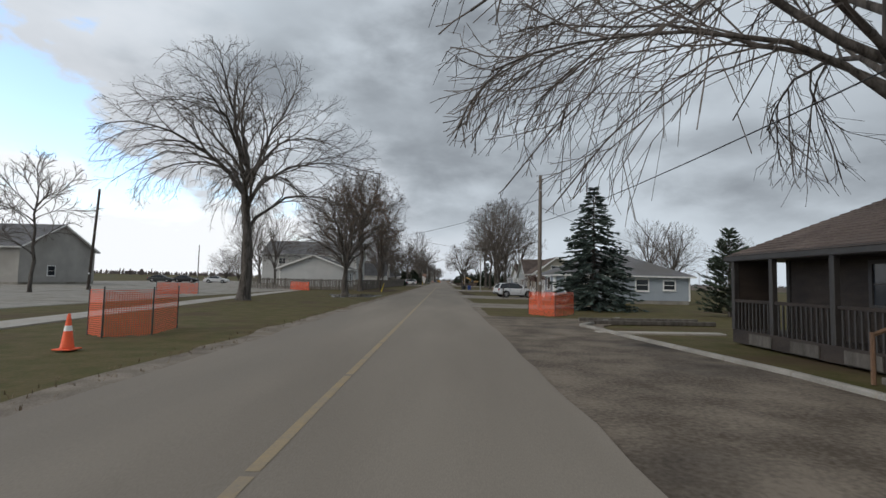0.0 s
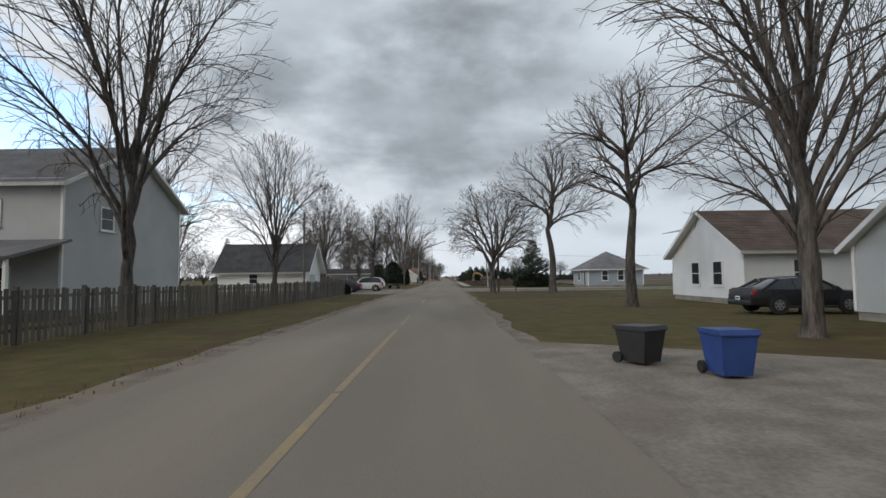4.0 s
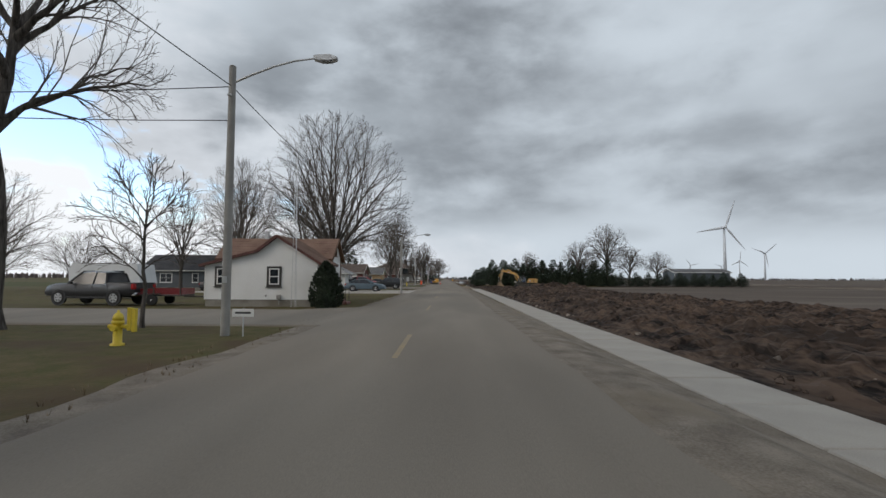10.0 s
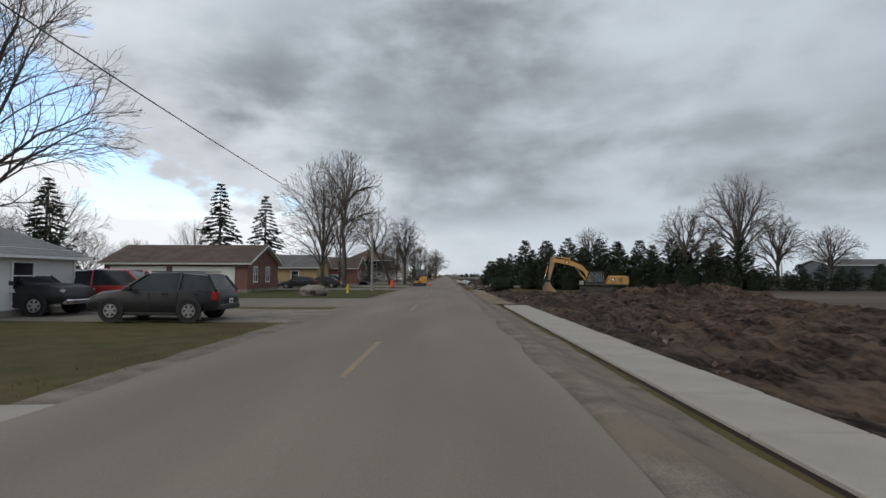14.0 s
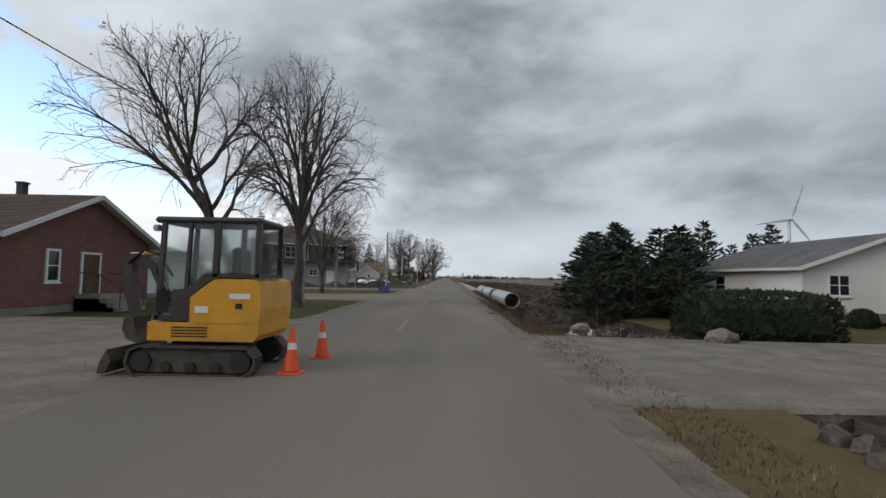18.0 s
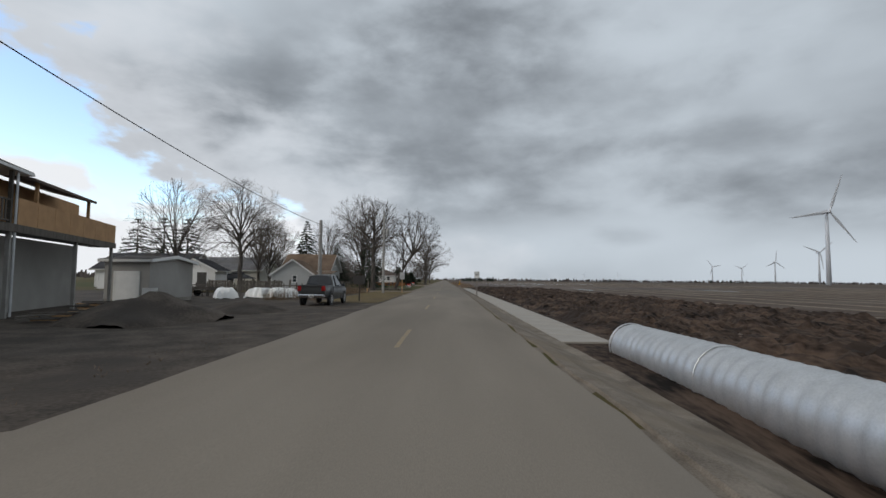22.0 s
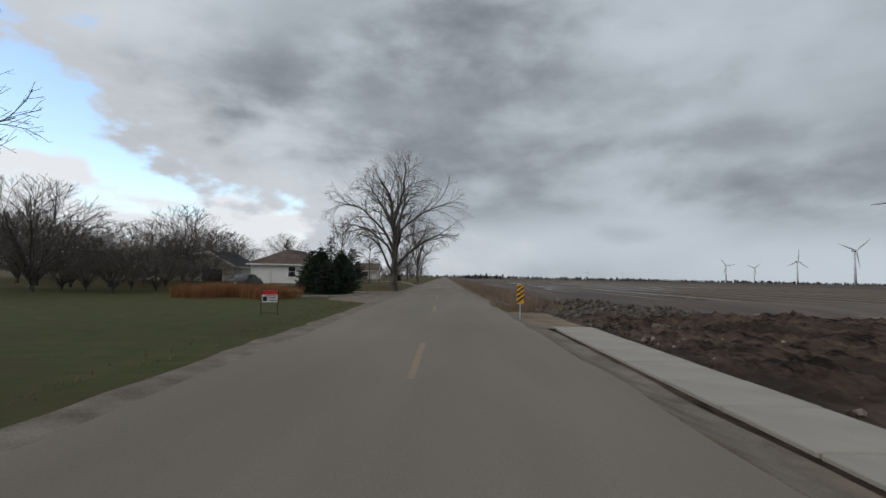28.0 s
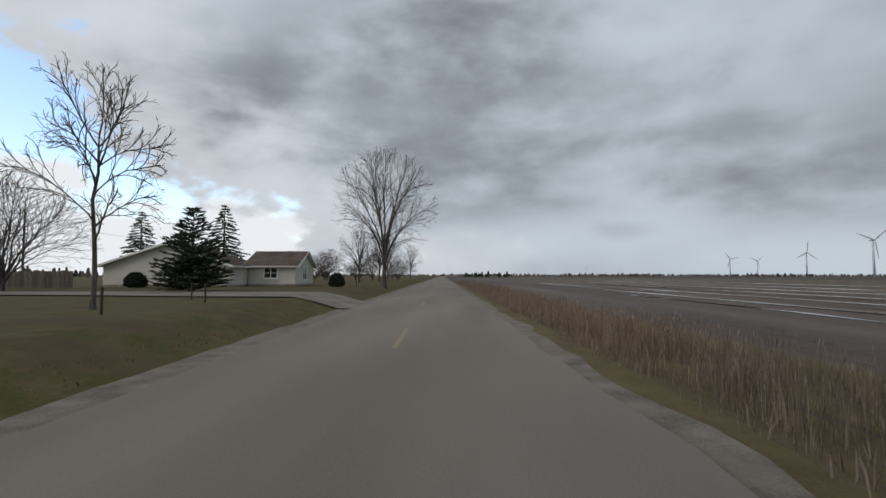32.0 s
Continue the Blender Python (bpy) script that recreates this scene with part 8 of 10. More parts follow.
KINDS = {
    # length, half width, wheel radius, axle places, body line (x, bottom, top), cabin line (x, roof height share)
    "sedan": dict(L=4.85, W=0.92, R=0.33, axles=(-1.38, 1.38), belt=[(-2.42, 0.42, 0.80), (-2.3, 0.30, 0.97), (-1.6, 0.22, 0.99), (0, 0.2, 0.95), (1.1, 0.22, 0.93), (1.9, 0.24, 0.84), (2.3, 0.28, 0.70), (2.43, 0.40, 0.58)],
                  cabin=[(-1.95, 0.98, 0.98), (-1.25, 0.97, 1.38), (-0.4, 0.96, 1.46), (0.25, 0.95, 1.44), (1.15, 0.93, 0.95)], top=1.46),
    "suv": dict(L=4.6, W=0.93, R=0.36, axles=(-1.33, 1.36), belt=[(-2.3, 0.5, 0.85), (-2.2, 0.36, 1.06), (-1.2, 0.27, 1.06), (0.2, 0.25, 1.05), (1.0, 0.27, 1.06), (1.8, 0.3, 0.98), (2.2, 0.36, 0.82), (2.3, 0.5, 0.66)],
                cabin=[(-2.22, 1.05, 1.07), (-1.85, 1.05, 1.60), (-0.8, 1.05, 1.70), (0.25, 1.05, 1.66), (1.05, 1.05, 1.08)], top=1.7),
    "van": dict(L=4.9, W=0.95, R=0.36, axles=(-1.4, 1.45), belt=[(-2.45, 0.5, 0.95), (-2.4, 0.38, 1.1), (-1.2, 0.3, 1.12), (0.2, 0.3, 1.12), (1.3, 0.32, 1.12), (2.0, 0.34, 1.05), (2.35, 0.4, 0.9), (2.45, 0.55, 0.7)],
                cabin=[(-2.4, 1.1, 1.15), (-2.2, 1.1, 1.75), (-0.8, 1.1, 1.85), (0.5, 1.1, 1.8), (1.35, 1.1, 1.12)], top=1.85),
    "pickup": dict(L=5.85, W=0.99, R=0.40, axles=(-1.72, 1.85), belt=[(-2.9, 0.62, 1.0), (-2.86, 0.5, 1.26), (-1.2, 0.42, 1.27), (-1.18, 0.42, 1.2), (0.3, 0.4, 1.2), (1.3, 0.42, 1.22), (2.3, 0.45, 1.18), (2.8, 0.48, 1.05), (2.92, 0.58, 0.8)],
                   cabin=[(-1.15, 1.2, 1.22), (-1.0, 1.2, 1.86), (-0.2, 1.2, 1.93), (0.6, 1.2, 1.9), (1.35, 1.2, 1.24)], top=1.93),
}


def vehicle(kind, paint_key, x, y, turn, label, name="car", category="car", z=0.06, plate=True, bed=False, rim="alloy"):
    """A parked vehicle; its front looks along +x before turning."""
    k = KINDS[kind]
    W, R = k["W"], k["R"]
    ob = thing(name, label, category, x, y, z, turn)
    nose = k["belt"][-1][0]
    rings = []
    for bx, zb, zt in k["belt"]:
        t = min(1, (abs(bx) / (k["L"] / 2)) ** 6)
        rings.append(body_ring(bx, W * (1 - 0.14 * t), zb, zt, 0.0 if (kind == "pickup" and bx < -1.19) else 0.05))
    body = part("body", loft(Shape(), rings), M[paint_key], ob, smooth=True)
    mod = body.modifiers.new("edge", "EDGE_SPLIT")
    mod.split_angle = radians(42)
    cab = [cabin_ring(cx, W * 0.90, W * (0.90 if zt < zb + 0.2 else 0.70), zb - 0.03, zt) for cx, zb, zt in k["cabin"]]
    glass = part("cabin_glass", loft(Shape(), cab), M["glass"], ob, "dark tinted glass", True)
    m2 = glass.modifiers.new("edge", "EDGE_SPLIT")
    m2.split_angle = radians(35)
    # roof skin and pillars
    c = k["cabin"]
    roof = Shape()
    inner = c[1:-1]
    rr = []
    for cx, zb, zt in inner:
        wt = W * 0.70
        rr.append([(cx, -wt - 0.012, zt - 0.075), (cx, -wt * 0.72, zt + 0.014), (cx, wt * 0.72, zt + 0.014), (cx, wt + 0.012, zt - 0.075), (cx, wt - 0.05, zt - 0.09), (cx, -wt + 0.05, zt - 0.09)])
    part("roof", loft(roof, rr), M[paint_key], ob, smooth=False)
    for sgn in (-1, 1):
        for (x0, z0b, z0), (x1, z1b, z1) in ((c[0], c[1]), (c[-2], c[-1])):
            a0 = W * (0.9 if z0 < z0b + 0.2 else 0.7)
            a1 = W * (0.9 if z1 < z1b + 0.2 else 0.7)
            part("pillar", Shape().tube((x0, sgn * (a0 + 0.004), z0 - 0.03), (x1, sgn * (a1 + 0.004), z1 - 0.03), 0.05, 0.05, 6), M[paint_key], ob)
        mid = (c[1][0] + c[-2][0]) / 2 - 0.1
        zt = k["top"]
        part("pillar", Shape().tube((mid, sgn * W * 0.905, c[2][1] - 0.03), (mid - 0.05, sgn * W * 0.705, zt - 0.06), 0.045, 0.04, 6), M["plastic"] if kind != "van" else M[paint_key], ob)
        part("mirror", Shape().box(c[-1][0] - 0.45, sgn * (W + 0.1) - 0.09, c[-1][1] - 0.02, c[-1][0] - 0.25, sgn * (W + 0.1) + 0.09, c[-1][1] + 0.14, bevel=0.03), M[paint_key], ob)
        for hx in (mid + 0.35, mid - 0.75):
            part("door_handle", Shape().box(hx, sgn * (W + 0.003) - 0.015, c[2][1] - 0.12, hx + 0.2, sgn * (W + 0.003) + 0.015, c[2][1] - 0.085, bevel=0.006), M["chrome"] if rim == "chrome" else M[paint_key], ob)
        for sx in (mid, mid + 0.98 if kind != "pickup" else mid + 1.05, mid - 0.98):
            part("door_seam", Shape().box(sx - 0.006, sgn * W * 0.985 - 0.012, 0.36, sx + 0.006, sgn * W * 0.985 + 0.012, c[2][1] - 0.05), M["plastic"], ob)
        part("sill", Shape().box(k["axles"][0] + R + 0.08, sgn * W * 0.95 - 0.05, 0.2 if kind != "pickup" else 0.36, k["axles"][1] - R - 0.08, sgn * W * 0.95 + 0.05, 0.3 if kind != "pickup" else 0.46, bevel=0.02), M["plastic"], ob)
        fr = k["belt"][-2]
        part("headlight", Shape().box(fr[0] - 0.25, sgn * W * 0.68 - 0.19, fr[2] - 0.17, fr[0] + 0.04, sgn * W * 0.68 + 0.17, fr[2] - 0.03, bevel=0.03), M["lampglass"], ob)
        rr_ = k["belt"][1]
        part("tail_light", Shape().box(rr_[0] - 0.06, sgn * W * 0.78 - 0.1, rr_[2] - 0.36, rr_[0] + 0.14, sgn * W * 0.78 + 0.15, rr_[2] - 0.04, bevel=0.03), M["amber"], ob)
        for ax in k["axles"]:
            spot = Matrix.Translation((ax, sgn * (W - 0.11), R)) @ Matrix.Rotation(radians(90 * -sgn), 4, "X")
            part("wheel_arch", Shape().lathe([(R + 0.075, 0.07), (R + 0.075, 0.113), (R - 0.02, 0.113), (R - 0.02, 0.07)], 24, Matrix.Translation((ax, sgn * (W - 0.105), R + 0.02)) @ Matrix.Rotation(radians(90 * -sgn), 4, "X")), M["plastic"], ob)
            ty = part("wheel", Shape().lathe([(R * 0.62, -0.11), (R * 0.9, -0.115), (R, -0.08), (R, 0.08), (R * 0.9, 0.118), (R * 0.62, 0.122)], 28, spot), M["rubber"], ob, smooth=False)
            part("rim", Shape().lathe([(R * 0.64, 0.119), (R * 0.6, 0.128), (R * 0.55, 0.10), (0.02, 0.10)], 24, spot), M["plastic"], ty)
            sp = Shape()
            for q in range(6):
                mm = spot @ Matrix.Rotation(radians(60 * q), 4, "Z")
                sp.add([mm @ Vector(p) for p in ((-0.035, 0.02, 0.125), (0.035, 0.02, 0.125), (0.05, R * 0.61, 0.122), (-0.05, R * 0.61, 0.122), (-0.035, 0.02, 0.103), (0.035, 0.02, 0.103), (0.05, R * 0.61, 0.103), (-0.05, R * 0.61, 0.103))], [(0, 1, 2, 3), (0, 4, 5, 1), (1, 5, 6, 2), (3, 2, 6, 7), (0, 3, 7, 4)])
            sp.lathe([(R * 0.62, 0.112), (R * 0.63, 0.130), (R * 0.55, 0.130), (R * 0.54, 0.112)], 24, spot)
            part("spokes", sp, M["alloy"], ty, "bright alloy spokes")
    fr, rr_ = k["belt"][-1], k["belt"][0]
    part("front_bumper", Shape().box(fr[0] - 0.18, -W * 0.8, fr[1] - 0.14, fr[0] + 0.05, W * 0.8, fr[1] + 0.06, bevel=0.05), M["plastic"] if kind in ("suv",) else (M["chrome"] if kind == "pickup" else M[paint_key]), ob)
    part("grille", Shape().box(fr[0] - 0.1, -W * 0.42, fr[1] + 0.08, fr[0] + 0.025, W * 0.42, fr[2] - 0.02, bevel=0.02), M["plastic"], ob)
    part("rear_bumper", Shape().box(rr_[0] - 0.07, -W * 0.86, rr_[1] - 0.12, rr_[0] + 0.2, W * 0.86, rr_[1] + 0.08, bevel=0.05), M["chrome"] if kind == "pickup" else (M["plastic"] if kind in ("suv",) else M[paint_key]), ob)
    if plate:
        pl = part("number_plate", Shape().box(rr_[0] - 0.085, -0.15, rr_[1] + 0.1 if kind != "pickup" else rr_[1] - 0.1, rr_[0] - 0.068, 0.15, rr_[1] + 0.25 if kind != "pickup" else rr_[1] + 0.06), M["signwhite"], ob)
        zc = rr_[1] + 0.175 if kind != "pickup" else rr_[1] - 0.02
        part("text_bar", Shape().box(rr_[0] - 0.09, -0.11, zc - 0.035, rr_[0] - 0.086, 0.11, zc + 0.035), M["carnavy"], pl)
    if kind == "pickup":
        b = Shape()
        b.box(-2.84, -W * 0.86, 0.7, -1.22, W * 0.86, 1.275)
        part("bed_cover", b, M["plastic"], ob, "black cover over the cargo bed")
        part("tailgate_trim", Shape().box(-2.93, -W * 0.7, 1.16, -2.9, W * 0.7, 1.24), M["plastic"], ob)
    if kind == "suv":
        for sgn in (-1, 1):
            part("roof_rail", Shape().tube((-1.7, sgn * W * 0.6, 1.70), (0.2, sgn * W * 0.6, 1.71), 0.02, 0.02, 6), M["plastic"], ob)
    return ob


drive_suv = vehicle("suv", "carwhite", 7.1, 50.6, 14, "white compact SUV parked on a pale driveway")
drive_suv.scale = (0.88, 0.9, 0.86)
vehicle("suv", "carwhite", -9.9, 137.4, 180, "white boxy SUV parked beside covered cars")
vehicle("suv", "carwhite", 18.6, 79.5, 4, "white boxy off-road SUV on a gravel drive")
vehicle("sedan", "carblack", 14.5, 97.8, 0, "black car parked under bare trees")
vehicle("sedan", "carnavy", -12.1, 132.9, 180, "black sedan parked on grass beside a garage")
vehicle("pickup", "carblack", -21, 213.5, 172, "black pickup parked beside a side street", "pickup_truck", "pickup truck")
vehicle("sedan", "carblue", -10.4, 244.7, 0, "steel blue sedan parked on a concrete drive")
vehicle("suv", "carblack", -9.7, 261.6, 180, "black SUV parked on a gravel drive")
vehicle("pickup", "carblack", -17.0, 263.4, 0, "black pickup beside a white bungalow", "pickup_truck", "pickup truck")
vehicle("van", "red", -14.2, 266.2, 0, "red van half hidden behind an SUV", "van", "van")
vehicle("sedan", "carblack", -30, 247, 90, "black car parked by a dark garage")
vehicle("sedan", "carblack", -17.7, 304.5, 180, "black sedan parked on a gravel drive")
vehicle("sedan", "carblack", -15.5, 307.0, 180, "second black sedan parked before a tan brick house")
vehicle("suv", "carwhite", -18.4, 321.2, 180, "white SUV parked on a drive beside a brick house")
vehicle("suv", "cargrey", 16.0, 320.6, 0, "grey SUV parked on a gravel crossing")
yard_truck = vehicle("pickup", "cargrey", -7.35, 400.3, 88, "dark grey pickup parked on the gravel yard", "pickup_truck", "pickup truck", rim="chrome")
yard_truck.scale = (0.9, 0.9, 0.94)
vehicle("sedan", "cargrey", -19.5, 507.4, 90, "grey car parked beside a low garage")
for x, y, key in ((-58, 101, "cargrey"), (-54, 103, "carblack"), (-48, 104, "carwhite"), (-45, 130, "carnavy")):
    vehicle("sedan", key, x, y, 10, "car parked on the paved lot")


def covered_car(x, y, turn, seed, label, length=4.5):
    """A car under a tarpaulin: the cover drapes over bonnet, cabin and boot in folds."""
    ob = thing("covered_car", label, "car", x, y, 0.03, turn)
    prof = [(-0.5, 0.25), (-0.48, 0.75), (-0.38, 0.95), (-0.2, 1.35), (0.0, 1.45), (0.15, 1.35), (0.28, 0.98), (0.42, 0.85), (0.49, 0.6), (0.5, 0.2)]
    s = Shape()
    n, m = 54, 21
    for i in range(n + 1):
        t = -0.5 + i / n
        h = lerp_table(prof, t)
        for j in range(m):
            a = math.pi * j / (m - 1)
            w = 0.98 + 0.05 * noise.noise((t * 9, j, seed))
            yy = -math.cos(a) * w
            zz = h * min(1, math.sin(a) ** 0.45 + 0.0) if 0 < j < m - 1 else 0.06
            d = 0.11 * noise.noise((t * 12, yy * 3.5, seed + 4)) + 0.07 * noise.noise((t * 30, yy * 8, seed))
            s.v.append((t * length + d, yy + d * 0.6, max(0.05, zz + d)))
    s.f = [(i * m + j, i * m + j + 1, (i + 1) * m + j + 1, (i + 1) * m + j) for i in range(n) for j in range(m - 1)]
    part("cover", s, M["tarp"], ob, "creased silver-grey tarpaulin", True)
    for ax in (-1.3, 1.3):
        for sgn in (-1, 1):
            part("wheel", Shape().lathe([(0.2, -0.1), (0.31, -0.08), (0.31, 0.08), (0.2, 0.1)], 20, Matrix.Translation((ax, sgn * 0.78, 0.28)) @ Matrix.Rotation(radians(90), 4, "X")), M["rubber"], ob)


covered_car(-10.45, 146.2, 92, 1, "car under a creased silver-grey tarpaulin")
covered_car(-11.35, 150.85, 94, 2, "second car under a silver-grey tarpaulin")


def trailer(x, y, turn, label, length=3.2, width=1.6, sides="brownwood", wall=0.75, axles=1, z=0.04, boards=5):
    ob = thing("trailer", label, "trailer", x, y, z, turn)
    part("bed", Shape().box(-length / 2, -width / 2, 0.52, length / 2, width / 2, 0.60), M["machinegrey"], ob)
    part("drawbar", Shape().tube((length / 2, -0.4, 0.5), (length / 2 + 1.2, 0, 0.48), 0.04, 0.04, 6).tube((length / 2, 0.4, 0.5), (length / 2 + 1.2, 0, 0.48), 0.04, 0.04, 6), M["machinegrey"], ob)
    for sgn in (-1, 1):
        for k in range(boards if wall else 0):
            z0 = 0.62 + k * wall / boards
            part("side_board", Shape().box(-length / 2, sgn * width / 2 - 0.015, z0, length / 2, sgn * width / 2 + 0.015, z0 + wall / boards - 0.012), M[sides], ob)
        for px in (-length / 2 + 0.05, 0, length / 2 - 0.05) if wall else ():
            part("stake", Shape().box(px - 0.03, sgn * (width / 2 + 0.035) - 0.02, 0.5, px + 0.03, sgn * (width / 2 + 0.035) + 0.02, 0.66 + wall), M["machinegrey"], ob)
        for a in range(axles):
            ax = (a - (axles - 1) / 2) * 0.78
            spot = Matrix.Translation((ax, sgn * (width / 2 + 0.16), 0.31)) @ Matrix.Rotation(radians(90 * -sgn), 4, "X")
            w = part("wheel", Shape().lathe([(0.19, -0.09), (0.29, -0.09), (0.31, -0.06), (0.31, 0.06), (0.29, 0.09), (0.19, 0.095)], 22, spot), M["rubber"], ob)
            part("rim", Shape().lathe([(0.19, 0.09), (0.17, 0.06), (0.05, 0.07), (0.04, 0.1), (0.01, 0.1)], 18, spot), M["signwhite"], w, "white steel rim")
        part("mudguard", Shape().box(-0.42 * axles, sgn * (width / 2 + 0.16) - 0.12, 0.66, 0.42 * axles, sgn * (width / 2 + 0.16) + 0.12, 0.69), M["machinegrey"], ob)
    if wall:
        for xx in (-length / 2, length / 2):
            for k in range(boards):
                z0 = 0.62 + k * wall / boards
                part("end_board", Shape().box(xx - 0.015, -width / 2 + 0.02, z0, xx + 0.015, width / 2 - 0.02, z0 + wall / boards - 0.012), M[sides], ob)
    return ob


trailer(-7.8, 150.3, 62, "low grey flatbed utility trailer parked on the grass", 2.2, 1.2, "machinegrey", 0.14, boards=1)
trailer(-17.8, 359.0, 176, "flat double-axle trailer parked by the side street", 4.6, 1.7, "machinegrey", 0.25, 2, boards=1)
trailer(-17.4, 213.5, 0, "low red-framed trailer beside a small white house", 3.2, 1.5, "carred", 0.35, boards=2)
trailer(-21.3, 410.5, 4, "long flat trailer standing in the yard", 4.6, 1.8, "machinegrey", 0.2, 2, boards=1)

camper = thing("camper_trailer", "white camper trailer beside the side street", "camper", -26, 222, 0.03)
part("shell", Shape().prism([(-2.6, 0.5), (2.4, 0.5), (2.7, 1.2), (2.4, 2.6), (-2.4, 2.7), (-2.7, 2.2)], -1.1, 1.1, "y"), M["carwhite"], camper)
part("stripe", Shape().box(-2.6, -1.115, 1.0, 2.5, -1.1, 1.15), M["cargrey"], camper)
for wx in (-1.6, 0.6):
    part("window", Shape().box(wx, -1.12, 1.5, wx + 0.9, -1.1, 2.1), M["glass"], camper)
part("wheel", Shape().lathe([(0.2, -0.1), (0.33, -0.1), (0.33, 0.1), (0.2, 0.1)], 20, Matrix.Translation((-0.2, -1.0, 0.33)) @ Matrix.Rotation(radians(90), 4, "X")), M["rubber"], camper)

for x, y, s in ((-12.6, 408.5, 1), (-14.6, 409, 2), (-16.5, 407, 3)):
    heap = thing("covered_load", "load of goods under white plastic sheeting", "tarpaulin", x, y, 0.04, s * 40)
    sh = Shape()
    n = 14
    for i in range(n + 1):
        for j in range(n + 1):
            u, v = i / n * 2 - 1, j / n * 2 - 1
            h = 0.75 * (1 - max(abs(u), abs(v)) ** 5) + 0.16 * noise.noise((u * 2.5, v * 2.5, s * 7)) + 0.05
            sh.v.append((u * 1.2 + 0.1 * noise.noise((u * 3, v * 3, s)), v * 0.8, max(0.0, h)))
    sh.f = [(i * (n + 1) + j, i * (n + 1) + j + 1, (i + 1) * (n + 1) + j + 1, (i + 1) * (n + 1) + j) for i in range(n) for j in range(n)]
    part("sheeting", sh, M["signwhite"], heap, "crumpled white plastic", False)


def track_loop(parent, y0, y1, x0, x1, h, shoes=26):
    """A crawler track: a rounded loop of shoes round rollers."""
    r = h / 2
    loop = []
    straight, arc = (x1 - x0 - 2 * r), math.pi * r
    total = 2 * straight + 2 * arc
    for k in range(shoes):
        s = total * k / shoes
        if s < straight:
            p, a = (x0 + r + s, 0.0), 0
        elif s < straight + arc:
            a = (s - straight) / r
            p = (x1 - r + r * math.sin(a), r - r * math.cos(a))
        elif s < 2 * straight + arc:
            p, a = (x1 - r - (s - straight - arc), h), math.pi
        else:
            a = math.pi + (s - 2 * straight - arc) / r
            p = (x0 + r + r * math.sin(a), r - r * math.cos(a))
        loop.append((p, a))
    tr = part("track", Shape().prism([(x0 + r, 0.05), (x1 - r, 0.05), (x1 - r * 0.35, r * 0.55), (x1 - r * 0.35, r * 1.5), (x1 - r, h - 0.05), (x0 + r, h - 0.05), (x0 + r * 0.35, r * 1.5), (x0 + r * 0.35, r * 0.55)], y0 + 0.06, y1 - 0.06, "y"), M["machinegrey"], parent)
    w = total / shoes
    for p, a in loop:
        m = Matrix.Translation((p[0], 0, p[1])) @ Matrix.Rotation(-a, 4, "Y")
        part("shoe", Shape().box(-w * 0.47, y0, -0.012, w * 0.47, y1, 0.03, m), M["machinegrey"], tr)
    for k in range(5):
        xx = x0 + r + (x1 - x0 - 2 * r) * k / 4
        part("roller", Shape().tube((xx, y0 + 0.02, r * (0.95 if k in (0, 4) else 0.6)), (xx, y1 - 0.02, r * (0.95 if k in (0, 4) else 0.6)), r * (0.7 if k in (0, 4) else 0.35), n=14), M["plastic"], tr)
    return tr


def ram(parent, a, b, r=0.06):
    a, b = Vector(a), Vector(b)
    m = a.lerp(b, 0.58)
    c = part("cylinder", Shape().tube(a, m, r, r, 10), M["yellowpaint"], parent)
    part("rod", Shape().tube(m, b, r * 0.55, r * 0.55, 8), M["chrome"], c)


# the large excavator, bucket on the ground beside the walk
ex = thing("excavator", "large dirty yellow crawler excavator with its bucket on the earth", "excavator", 17.7, 300.4, -0.35, -13)
track_loop(ex, -1.35, -0.8, -2.0, 2.0, 0.82)
track_loop(ex, 0.8, 1.35, -2.0, 2.0, 0.82)
part("undercarriage", Shape().box(-0.9, -0.8, 0.35, 0.9, 0.8, 0.75, bevel=0.08).tube((0, 0, 0.75), (0, 0, 0.95), 0.65, 0.65, 20), M["machinegrey"], ex)
part("platform", Shape().box(-1.3, -1.25, 0.95, 3.0, 1.25, 1.12, bevel=0.04), M["machinegrey"], ex)
part("engine_housing", Shape().prism([(0.9, 1.12), (2.6, 1.12), (2.95, 1.2), (3.0, 1.95), (2.8, 2.05), (1.3, 2.05), (1.1, 1.7)], -1.22, 1.22, "y"), M["yellowpaint"], ex)
part("counterweight", Shape().prism([(2.55, 1.0), (3.15, 1.05), (3.25, 1.4), (3.2, 1.95), (2.9, 2.02), (2.6, 1.98)], -1.24, 1.24, "y"), M["yellowpaint"], ex)
for k in range(4):
    part("vent", Shape().box(2.1, -1.235, 1.3 + k * 0.15, 2.75, -1.22, 1.37 + k * 0.15), M["plastic"], ex)
part("badge", Shape().box(1.35, -1.236, 1.45, 1.75, -1.221, 1.8, bevel=0.005), M["plastic"], ex, "dark square badge")
part("badge_patch", Shape().box(1.43, -1.242, 1.53, 1.67, -1.2365, 1.72), M["signwhite"], ex)
cabp = part("cab", Shape().prism([(-1.35, 1.12), (0.75, 1.12), (0.8, 1.3), (-1.35, 1.3)], -1.2, -0.15, "y"), M["plastic"], ex, "dark cab sill")
part("cab_roof", Shape().prism([(-1.05, 2.42), (0.62, 2.42), (0.6, 2.54), (-1.0, 2.54)], -1.22, -0.13, "y"), M["plastic"], cabp)
